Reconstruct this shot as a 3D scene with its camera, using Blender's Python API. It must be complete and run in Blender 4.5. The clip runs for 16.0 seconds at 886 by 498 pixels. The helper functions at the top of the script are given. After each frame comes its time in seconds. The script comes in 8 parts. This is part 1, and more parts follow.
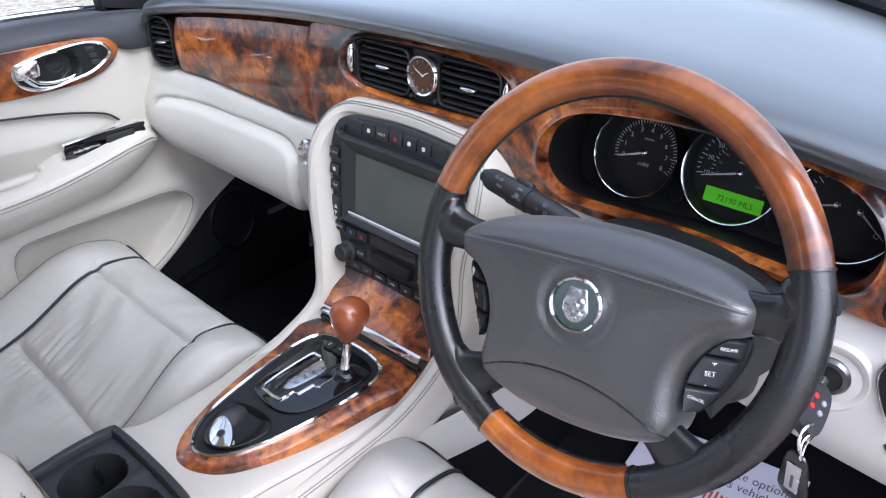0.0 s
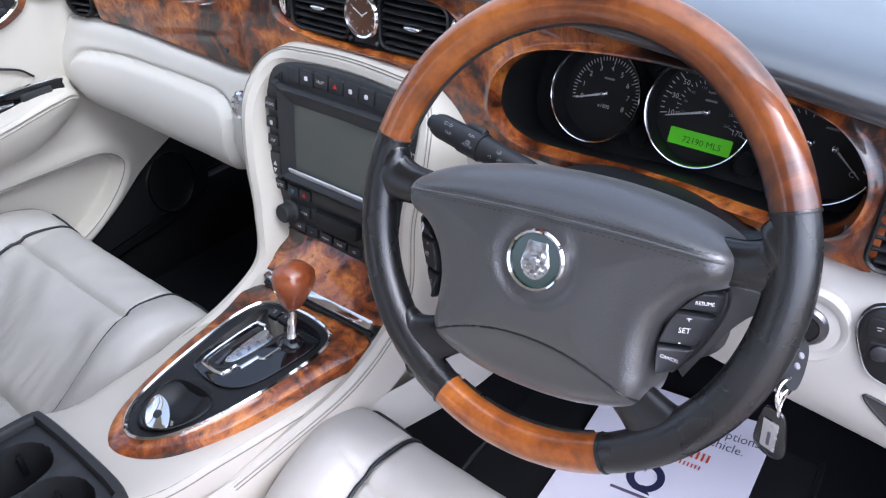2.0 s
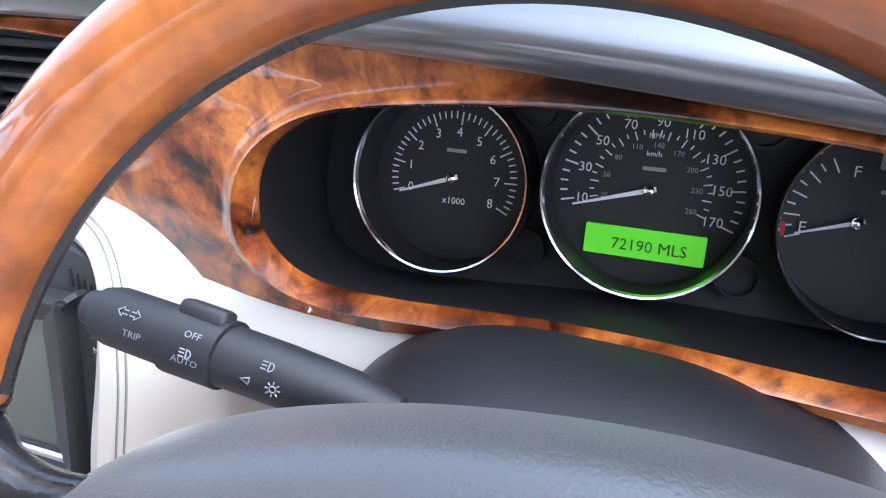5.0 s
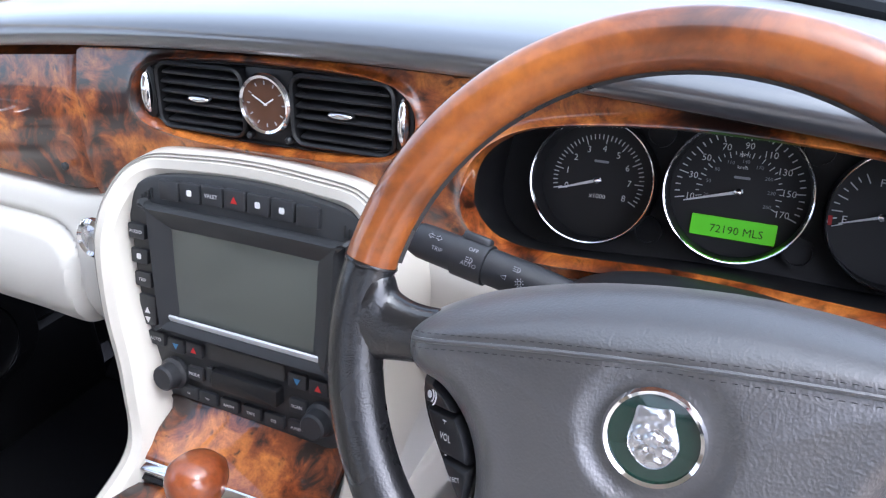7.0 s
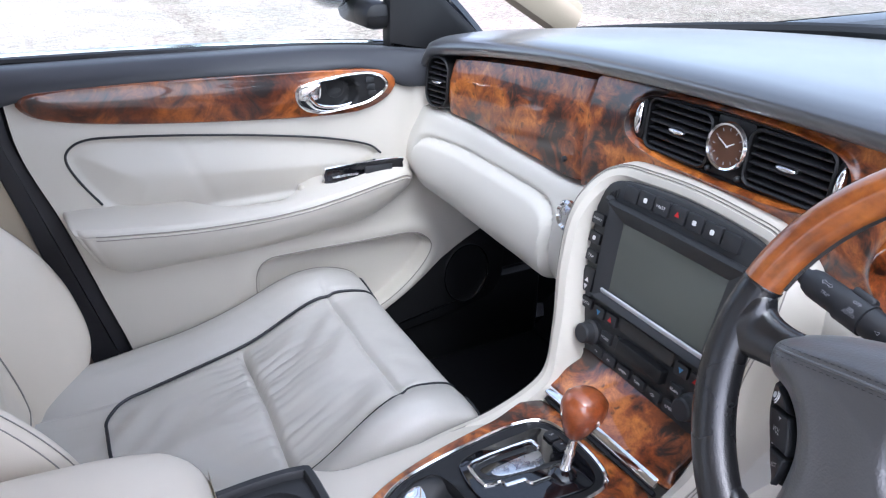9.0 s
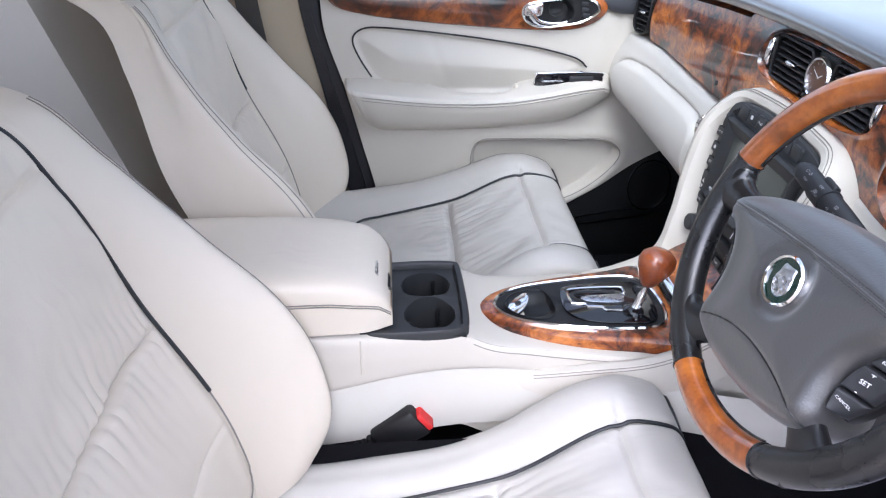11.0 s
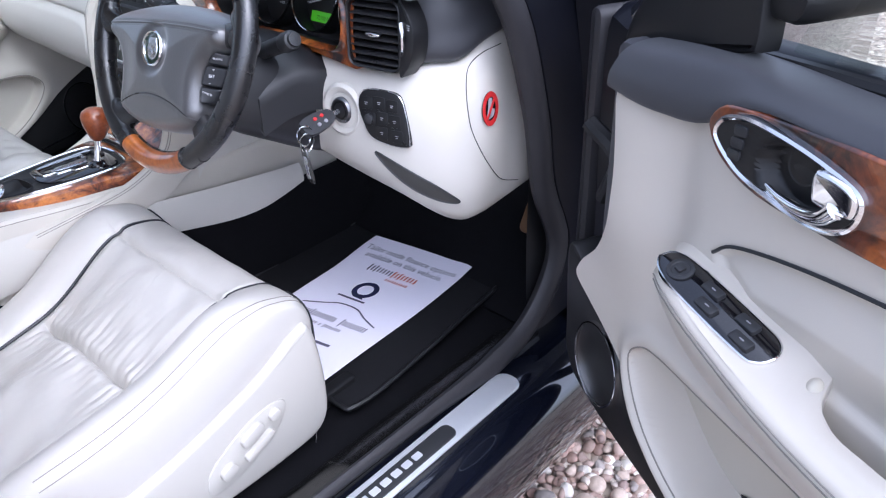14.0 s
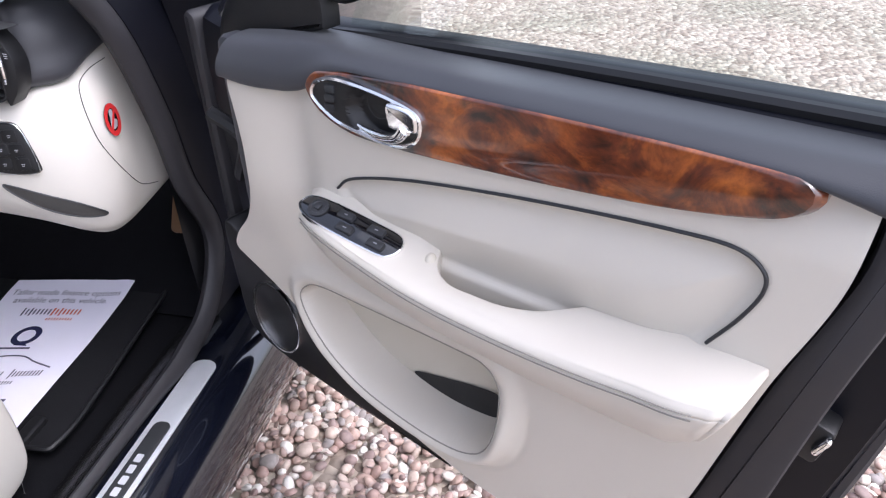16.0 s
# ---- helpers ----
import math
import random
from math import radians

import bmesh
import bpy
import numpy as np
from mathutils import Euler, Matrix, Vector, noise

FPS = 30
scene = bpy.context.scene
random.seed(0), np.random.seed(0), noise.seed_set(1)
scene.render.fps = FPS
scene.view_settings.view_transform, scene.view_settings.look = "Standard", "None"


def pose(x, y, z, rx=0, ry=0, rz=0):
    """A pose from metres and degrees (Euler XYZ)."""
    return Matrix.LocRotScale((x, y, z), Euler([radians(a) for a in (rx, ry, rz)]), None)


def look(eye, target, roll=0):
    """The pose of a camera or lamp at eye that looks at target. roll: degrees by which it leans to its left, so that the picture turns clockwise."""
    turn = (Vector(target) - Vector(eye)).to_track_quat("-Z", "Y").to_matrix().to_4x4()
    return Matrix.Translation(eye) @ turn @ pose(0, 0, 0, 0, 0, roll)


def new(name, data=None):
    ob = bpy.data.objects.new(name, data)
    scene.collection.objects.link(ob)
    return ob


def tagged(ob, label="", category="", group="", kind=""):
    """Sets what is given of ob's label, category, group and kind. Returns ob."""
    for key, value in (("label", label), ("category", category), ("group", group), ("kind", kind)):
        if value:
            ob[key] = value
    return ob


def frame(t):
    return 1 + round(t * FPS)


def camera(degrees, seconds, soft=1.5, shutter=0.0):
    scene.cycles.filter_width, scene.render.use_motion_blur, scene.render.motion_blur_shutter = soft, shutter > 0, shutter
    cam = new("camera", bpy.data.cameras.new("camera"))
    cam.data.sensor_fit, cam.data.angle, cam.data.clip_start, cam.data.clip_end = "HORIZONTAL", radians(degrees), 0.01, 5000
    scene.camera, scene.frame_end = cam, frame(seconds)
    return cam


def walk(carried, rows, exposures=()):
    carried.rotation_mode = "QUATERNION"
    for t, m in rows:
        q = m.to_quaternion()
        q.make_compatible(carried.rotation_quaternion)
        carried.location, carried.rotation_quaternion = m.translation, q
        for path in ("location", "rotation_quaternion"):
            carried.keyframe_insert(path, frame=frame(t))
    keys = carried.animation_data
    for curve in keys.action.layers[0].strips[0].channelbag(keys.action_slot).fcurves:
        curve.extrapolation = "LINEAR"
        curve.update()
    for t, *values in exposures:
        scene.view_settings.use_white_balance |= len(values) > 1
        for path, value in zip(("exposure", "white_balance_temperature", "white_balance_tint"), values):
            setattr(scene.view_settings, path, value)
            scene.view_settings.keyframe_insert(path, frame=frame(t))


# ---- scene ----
cam = camera(62.2, 16.0, 1.2)
PATH = [
    (0, (0.6771, -0.4463, 1.256), (-0.5028, 0.7826, 0.207), -2.3),
    (0.5, (0.6947, -0.4559, 1.266), (-0.4427, 0.7825, 0.184), -2.2),
    (1, (0.6986, -0.4601, 1.268), (-0.4067, 0.7833, 0.158), -2.1),
    (1.5, (0.6869, -0.4497, 1.247), (-0.3963, 0.7939, 0.115), -2.2),
    (2, (0.6467, -0.3972, 1.216), (-0.4112, 0.8535, 0.069), -2.4),
    (2.5, (0.5718, -0.2795, 1.131), (-0.4551, 1.0011, -0.012), -2.5),
    (3, (0.5043, -0.1781, 1.086), (-0.4646, 1.1595, -0.042), -2.5),
    (3.5, (0.4627, -0.1076, 1.076), (-0.4235, 1.3042, -0.028), -2.7),
    (4, (0.4532, -0.0653, 1.059), (-0.3323, 1.425, -0.018), -2.6),
    (4.2, (0.4474, -0.0591, 1.061), (-0.2877, 1.4675, -0.001), -2.3),
    (6.3, (0.4268, -0.1634, 1.09), (-0.172, 1.4875, 0.132), -2),
    (6.5, (0.4276, -0.1985, 1.106), (-0.2014, 1.4475, 0.16), -1.8),
    (7, (0.4304, -0.2876, 1.125), (-0.3493, 1.3096, 0.208), -1.4),
    (7.5, (0.4559, -0.3325, 1.141), (-0.55, 1.1495, 0.252), -1.3),
    (8, (0.4779, -0.3613, 1.153), (-0.7745, 0.9392, 0.292), -0.7),
    (8.5, (0.519, -0.3888, 1.167), (-0.9426, 0.6799, 0.317), -0.1),
    (9, (0.5581, -0.4141, 1.188), (-1.0449, 0.4163, 0.329), 0.2),
    (9.5, (0.6154, -0.4342, 1.213), (-1.0683, 0.177, 0.324), 0.5),
    (9.7, (0.6436, -0.4311, 1.223), (-1.0581, 0.0956, 0.315), 0.4),
    (11.8, (1.1614, -0.3001, 1.24), (-0.5519, -0.2523, 0.209), 0.9),
    (12, (1.2056, -0.2957, 1.24), (-0.5039, -0.224, 0.204), 0.4),
    (12.5, (1.2892, -0.3086, 1.219), (-0.4011, -0.0595, 0.18), -0.2),
    (13, (1.3658, -0.3793, 1.185), (-0.2542, 0.1656, 0.145), -0.9),
    (13.5, (1.4181, -0.4292, 1.17), (-0.0262, 0.4768, 0.123), -1.6),
    (14, (1.4174, -0.4782, 1.167), (0.2457, 0.7545, 0.115), -2.4),
    (14.5, (1.403, -0.5467, 1.188), (0.5354, 0.9125, 0.129), -2.9),
    (15, (1.3857, -0.5841, 1.202), (0.7753, 0.9931, 0.135), -3.2),
    (15.5, (1.4048, -0.6108, 1.203), (0.9653, 1.0165, 0.127), -2.9),
    (16, (1.4932, -0.6289, 1.204), (1.1333, 1.0137, 0.122), -2.2),
]
walk(cam, [(t, look(eye, target, roll)) for t, eye, target, roll in PATH],
     [(t, e + 0.14, k, 17) for t, e, k in ((0, 1.60, 5600), (2.0, 1.60, 5550), (3.0, 2.0, 5550), (4.2, 2.72, 5380), (6.3, 2.38, 5650), (8.0, 1.80, 5500), (9.7, 1.74, 5550), (12, 1.61, 5600), (13, 1.48, 5250), (13.5, 1.44, 5250), (14.2, 1.42, 5500), (15, 1.52, 5800), (16, 1.48, 5900))])

# ---- light ----
world = bpy.data.worlds.new("world")
scene.world = world
world.use_nodes = True
wn = world.node_tree.nodes
sky = wn.new("ShaderNodeTexSky")
sky.sky_type, sky.sun_disc = "NISHITA", False
sky.sun_elevation, sky.sun_rotation, sky.air_density, sky.dust_density = radians(54), radians(100), 1.0, 4.0
wn["Background"].inputs["Strength"].default_value = 0.15
haze = wn.new("ShaderNodeHueSaturation")
haze.inputs["Saturation"].default_value = 0.44
world.node_tree.links.new(sky.outputs[0], haze.inputs["Color"])
world.node_tree.links.new(haze.outputs[0], wn["Background"].inputs["Color"])
sun_data = bpy.data.lights.new("sun", "SUN")
sun_data.energy, sun_data.angle, sun_data.color = 0.38, radians(110), (1.0, 0.97, 0.94)
sun = new("sun", sun_data)
sun.matrix_world = look((0, 0, 5), (-math.sin(radians(100)), -math.cos(radians(100)), 5 - math.tan(radians(54))))

# ---- geometry helpers ----
def lerp(a, b, t):
    return a + (b - a) * t


def sstep(a, b, x):
    t = np.clip((x - a) / (b - a), 0, 1)
    return t * t * (3 - 2 * t)


def curve_at(keys, x):
    """A smooth curve through a few (x, y) keys."""
    xs, ys = [k[0] for k in keys], [k[1] for k in keys]
    x = np.clip(x, xs[0], xs[-1])
    i = np.clip(np.searchsorted(xs, x) - 1, 0, len(xs) - 2)
    xs, ys = np.array(xs, float), np.array(ys, float)
    m = np.gradient(ys, xs)
    h = xs[i + 1] - xs[i]
    t = (x - xs[i]) / h
    return ((2 * t**3 - 3 * t**2 + 1) * ys[i] + (t**3 - 2 * t**2 + t) * h * m[i]
            + (-2 * t**3 + 3 * t**2) * ys[i + 1] + (t**3 - t**2) * h * m[i + 1])


def spline(ctrl, n=8, closed=False):
    """Catmull-Rom through the control points."""
    p = [np.array(c, float) for c in ctrl]
    k = len(p)
    out = []
    for i in range(k if closed else k - 1):
        if closed:
            a, b, c, d = p[i - 1], p[i], p[(i + 1) % k], p[(i + 2) % k]
        else:
            b, c = p[i], p[i + 1]
            a = p[i - 1] if i else 2 * b - c
            d = p[i + 2] if i + 2 < k else 2 * c - b
        for j in range(n):
            t = j / n
            out.append(0.5 * (2 * b + (c - a) * t + (2 * a - 5 * b + 4 * c - d) * t * t + (3 * b - a - 3 * c + d) * t**3))
    if not closed:
        out.append(p[-1])
    return np.array(out)


def place(o, r, u):
    """A frame with its x along r, y along u and z out of the two."""
    r = Vector(r).normalized()
    u = Vector(u)
    u = (u - r * u.dot(r)).normalized()
    n = r.cross(u)
    m = Matrix((r, u, n)).transposed().to_4x4()
    m.translation = Vector(o)
    return m


def xf(geo, m):
    v = np.array(geo[0], float)
    a = np.array(m)
    return (v @ a[:3, :3].T + a[:3, 3], geo[1])


def join(*geos):
    verts, faces, n = [], [], 0
    for v, f in geos:
        v = np.array(v, float)
        verts.append(v)
        faces += [tuple(i + n for i in q) for q in f]
        n += len(v)
    return np.concatenate(verts), faces


def part(name, geo, mat, parent=None, label="", smooth=True, sharp=38):
    me = bpy.data.meshes.new(name)
    me.from_pydata([tuple(map(float, v)) for v in geo[0]], [], [tuple(map(int, q)) for q in geo[1]])
    if name not in NOFLIP:
        bm = bmesh.new()
        bm.from_mesh(me)
        bmesh.ops.recalc_face_normals(bm, faces=bm.faces)
        bm.to_mesh(me)
        bm.free()
    if smooth:
        me.polygons.foreach_set("use_smooth", [True] * len(me.polygons))
        me.set_sharp_from_angle(angle=radians(sharp))
    me.materials.append(mat)
    ob = new(name, me)
    if parent:
        ob.parent = parent
    if label:
        ob["label"] = label
    return ob


NOFLIP = ()


def thing(name, label, category, group="", kind="", at=(0, 0, 0)):
    ob = new(name)
    ob.empty_display_size = 0.02
    ob.location = at
    return tagged(ob, label, category, group, kind)


def rings(rs, closed=True, cap0=False, cap1=False):
    """A skin over rings of the same count."""
    n = len(rs[0])
    verts = np.concatenate([np.array(r, float) for r in rs])
    faces = []
    for i in range(len(rs) - 1):
        for j in range(n if closed else n - 1):
            k = (j + 1) % n
            faces.append((i * n + j, i * n + k, (i + 1) * n + k, (i + 1) * n + j))
    if cap0:
        faces.append(tuple(range(n)))
    if cap1:
        faces.append(tuple((len(rs) - 1) * n + j for j in range(n)))
    return verts, faces


def surf(fn, nu, nv):
    """A sheet of points fn(s, t), both 0 to 1, from arrays."""
    s, t = np.meshgrid(np.linspace(0, 1, nu), np.linspace(0, 1, nv), indexing="ij")
    v = np.stack(fn(s, t), -1).reshape(-1, 3)
    i, j = np.meshgrid(np.arange(nu - 1), np.arange(nv - 1), indexing="ij")
    a = (i * nv + j).ravel()
    return v, np.stack([a, a + nv, a + nv + 1, a + 1], 1).tolist()


def tube(pts, r, seg=8, closed=False, flat=1.0, up=None):
    """A round bar along pts; r a number or one for each point; flat squeezes it along up."""
    p = np.array(pts, float)
    n = len(p)
    r = np.full(n, r) if np.isscalar(r) else np.array(r)
    tan = np.gradient(p, axis=0) if not closed else np.roll(p, -1, 0) - np.roll(p, 1, 0)
    tan /= np.linalg.norm(tan, axis=1)[:, None] + 1e-12
    ref = np.array(up if up is not None else (0.13, 0.21, 0.97), float)
    rs = []
    side = None
    for i in range(n):
        if up is not None or side is None:
            a = np.cross(tan[i], ref)
            if np.linalg.norm(a) < 1e-3:
                a = np.cross(tan[i], (1, 0, 0))
        else:
            a = side - tan[i] * (side @ tan[i])
        a /= np.linalg.norm(a)
        side = a
        b = np.cross(a, tan[i])
        ang = np.linspace(0, 2 * np.pi, seg, endpoint=False)
        rs.append(p[i] + r[i] * (np.cos(ang)[:, None] * a + flat * np.sin(ang)[:, None] * b))
    if closed:
        # match the last ring to the first
        d = [np.linalg.norm(np.roll(rs[-1], k, 0) - rs[0]) for k in range(seg)]
        rs.append(np.roll(rs[0], -int(np.argmin(d)), 0))
        return rings(rs)
    return rings(rs, True, True, True)


def inset(o, d):
    """The closed outline o moved inwards by d."""
    o = np.array(o, float)
    area = 0.5 * np.sum(o[:, 0] * np.roll(o[:, 1], -1) - o[:, 1] * np.roll(o[:, 0], -1))
    t = np.roll(o, -1, 0) - np.roll(o, 1, 0)
    t /= np.linalg.norm(t, axis=1)[:, None] + 1e-12
    n = np.stack([-t[:, 1], t[:, 0]], 1) * (1 if area > 0 else -1)
    return o + n * d


def plate(o, depth, bevel=0.002, steps=2, back=True):
    """A slab with rounded front edges: outline o in x, y; its face at z = depth."""
    o = np.array(o, float)
    rs = [np.c_[o, np.zeros(len(o))]]
    for k in range(steps + 1):
        a = k / steps * math.pi / 2
        rs.append(np.c_[inset(o, bevel * (1 - math.cos(a))), np.full(len(o), depth - bevel + bevel * math.sin(a))])
    return rings(rs, True, back, True)


def frame_plate(outer, inner, profile):
    """A ring between two outlines of the same count; profile: (share of the way in, height), round the section."""
    outer, inner = np.array(outer, float), np.array(inner, float)
    rs = [np.c_[lerp(outer, inner, t), np.full(len(outer), h)] for t, h in profile]
    return rings(rs)


def ellipse(a, b, n=32, c=(0, 0), p=2.0, rot=0.0):
    t = np.linspace(0, 2 * np.pi, n, endpoint=False)
    x = a * np.sign(np.cos(t)) * np.abs(np.cos(t)) ** (2 / p)
    y = b * np.sign(np.sin(t)) * np.abs(np.sin(t)) ** (2 / p)
    cr, sr = math.cos(rot), math.sin(rot)
    return np.stack([c[0] + x * cr - y * sr, c[1] + x * sr + y * cr], 1)


def rrect(w, h, r, n=4, c=(0, 0)):
    pts = []
    for sx, sy, a0 in ((1, 1, 0), (-1, 1, 90), (-1, -1, 180), (1, -1, 270)):
        for k in range(n + 1):
            a = radians(a0 + 90 * k / n)
            pts.append((c[0] + sx * (w / 2 - r) + r * math.cos(a), c[1] + sy * (h / 2 - r) + r * math.sin(a)))
    return np.array(pts)


def box(w, d, h, bevel=0.003, m=None):
    g = plate(rrect(w, d, min(bevel * 1.5, w / 2.1, d / 2.1), 3), h / 2, min(bevel, h / 2.1), 2, False)
    v = np.array(g[0])
    lo = v.copy()
    lo[:, 2] *= -1
    n = len(rrect(w, d, 0.001, 3))
    g = join((v, g[1]), (lo, [tuple(reversed(q)) for q in g[1]]))
    return xf(g, m) if m is not None else g


def lathe(prof, seg=28):
    """Turned round z: prof is (radius, height)."""
    ang = np.linspace(0, 2 * np.pi, seg, endpoint=False)
    rs = [np.stack([r * np.cos(ang), r * np.sin(ang), np.full(seg, h)], 1) for r, h in prof]
    return rings(rs, True, prof[0][0] > 0, prof[-1][0] > 0)


def blob(a, b, c, m=None, nu=20, nv=14, p=2.0):
    prof = []
    for k in range(nv + 1):
        t = -math.pi / 2 + math.pi * k / nv
        prof.append((max(abs(math.cos(t)) ** (2 / p), 1e-4), math.copysign(abs(math.sin(t)) ** (2 / p), math.sin(t))))
    v, f = lathe(prof, nu)
    v = np.array(v) * (a, b, c)
    return xf((v, f), m) if m is not None else (v, f)


def text(s, size, mat, m, parent, name="lettering", lift=0.0006, align="CENTER"):
    cu = bpy.data.curves.new("t", "FONT")
    cu.body, cu.size, cu.align_x, cu.align_y = s, size, align, "CENTER"
    cu.resolution_u = 2
    ob = bpy.data.objects.new("t", cu)
    me = bpy.data.meshes.new_from_object(ob)
    bpy.data.objects.remove(ob)
    me.name = name
    me.transform(m @ Matrix.Translation((0, 0, lift)))
    me.materials.append(mat)
    o = new(name, me)
    if parent:
        o.parent = parent
    return o


def inside_dist(poly, x, y):
    """Signed distance to a closed outline, positive inside."""
    p = np.array(poly, float)
    q = np.roll(p, -1, 0)
    d = np.full(x.shape, 1e9)
    ins = np.zeros(x.shape, bool)
    for (ax, ay), (bx, by) in zip(p, q):
        ex, ey = bx - ax, by - ay
        t = np.clip(((x - ax) * ex + (y - ay) * ey) / (ex * ex + ey * ey + 1e-15), 0, 1)
        d = np.minimum(d, np.hypot(x - ax - t * ex, y - ay - t * ey))
        hit = ((ay > y) != (by > y)) & (x < (bx - ax) * (y - ay) / (by - ay + 1e-15) + ax)
        ins ^= hit
    return np.where(ins, d, -d)


# ---- materials ----
def material(name, base, rough=0.5, metal=0.0, coat=0.0, grain=None, stain=None, spec=0.5, emit=None, coat_rough=0.03, sheen=0.0, crease=None):
    """base colour; grain: (scale, bump); stain: (scale, share of darkening, roughness change)."""
    m = bpy.data.materials.new(name)
    m.use_nodes = True
    nt = m.node_tree
    b = nt.nodes["Principled BSDF"]
    b.inputs["Base Color"].default_value = (*base, 1)
    b.inputs["Roughness"].default_value = rough
    b.inputs["Metallic"].default_value = metal
    b.inputs["Coat Weight"].default_value = coat
    b.inputs["Coat Roughness"].default_value = coat_rough
    b.inputs["Specular IOR Level"].default_value = spec
    b.inputs["Sheen Weight"].default_value = sheen
    if emit:
        b.inputs["Emission Color"].default_value = (*emit[0], 1)
        b.inputs["Emission Strength"].default_value = emit[1]
    co = nt.nodes.new("ShaderNodeTexCoord")
    if stain:
        n = nt.nodes.new("ShaderNodeTexNoise")
        n.inputs["Scale"].default_value, n.inputs["Detail"].default_value = stain[0], 5
        nt.links.new(co.outputs["Object"], n.inputs["Vector"])
        mix = nt.nodes.new("ShaderNodeMix")
        mix.data_type = "RGBA"
        mix.inputs["A"].default_value = (*[c * (1 - stain[1]) for c in base], 1)
        mix.inputs["B"].default_value = (*[min(1, c * (1 + stain[1] * 0.5)) for c in base], 1)
        nt.links.new(n.outputs["Fac"], mix.inputs["Factor"])
        nt.links.new(mix.outputs["Result"], b.inputs["Base Color"])
        r = nt.nodes.new("ShaderNodeMapRange")
        r.inputs["From Min"].default_value, r.inputs["From Max"].default_value = 0.3, 0.7
        r.inputs["To Min"].default_value, r.inputs["To Max"].default_value = max(0.02, rough - stain[2]), min(1, rough + stain[2])
        nt.links.new(n.outputs["Fac"], r.inputs["Value"])
        nt.links.new(r.outputs["Result"], b.inputs["Roughness"])
    if grain:
        v = nt.nodes.new("ShaderNodeTexVoronoi")
        v.inputs["Scale"].default_value = grain[0]
        nt.links.new(co.outputs["Object"], v.inputs["Vector"])
        n2 = nt.nodes.new("ShaderNodeTexNoise")
        n2.inputs["Scale"].default_value, n2.inputs["Detail"].default_value = grain[0] * 0.08, 3
        nt.links.new(co.outputs["Object"], n2.inputs["Vector"])
        add = nt.nodes.new("ShaderNodeMath")
        add.operation = "MULTIPLY_ADD"
        add.inputs[1].default_value = 2.0
        nt.links.new(n2.outputs["Fac"], add.inputs[0])
        nt.links.new(v.outputs["Distance"], add.inputs[2])
        bp = nt.nodes.new("ShaderNodeBump")
        bp.inputs["Strength"].default_value, bp.inputs["Distance"].default_value = grain[1], 0.4 / grain[0]
        nt.links.new(add.outputs[0], bp.inputs["Height"])
        nt.links.new(bp.outputs[0], b.inputs["Normal"])
        if crease:
            # slack folds: ridged, stretched noise under the grain
            mp = nt.nodes.new("ShaderNodeMapping")
            mp.inputs["Scale"].default_value = (1.0, 0.55, 0.55)
            nt.links.new(co.outputs["Object"], mp.inputs["Vector"])
            n3 = nt.nodes.new("ShaderNodeTexNoise")
            n3.inputs["Scale"].default_value, n3.inputs["Detail"].default_value, n3.inputs["Distortion"].default_value = crease[0], 1.5, 1.0
            nt.links.new(mp.outputs[0], n3.inputs["Vector"])
            rdg = nt.nodes.new("ShaderNodeMath")
            rdg.operation = "PINGPONG"
            rdg.inputs[1].default_value = 0.09
            nt.links.new(n3.outputs["Fac"], rdg.inputs[0])
            b2 = nt.nodes.new("ShaderNodeBump")
            b2.inputs["Strength"].default_value, b2.inputs["Distance"].default_value = crease[1], 0.020
            nt.links.new(rdg.outputs[0], b2.inputs["Height"])
            nt.links.new(b2.outputs[0], bp.inputs["Normal"])
    return m


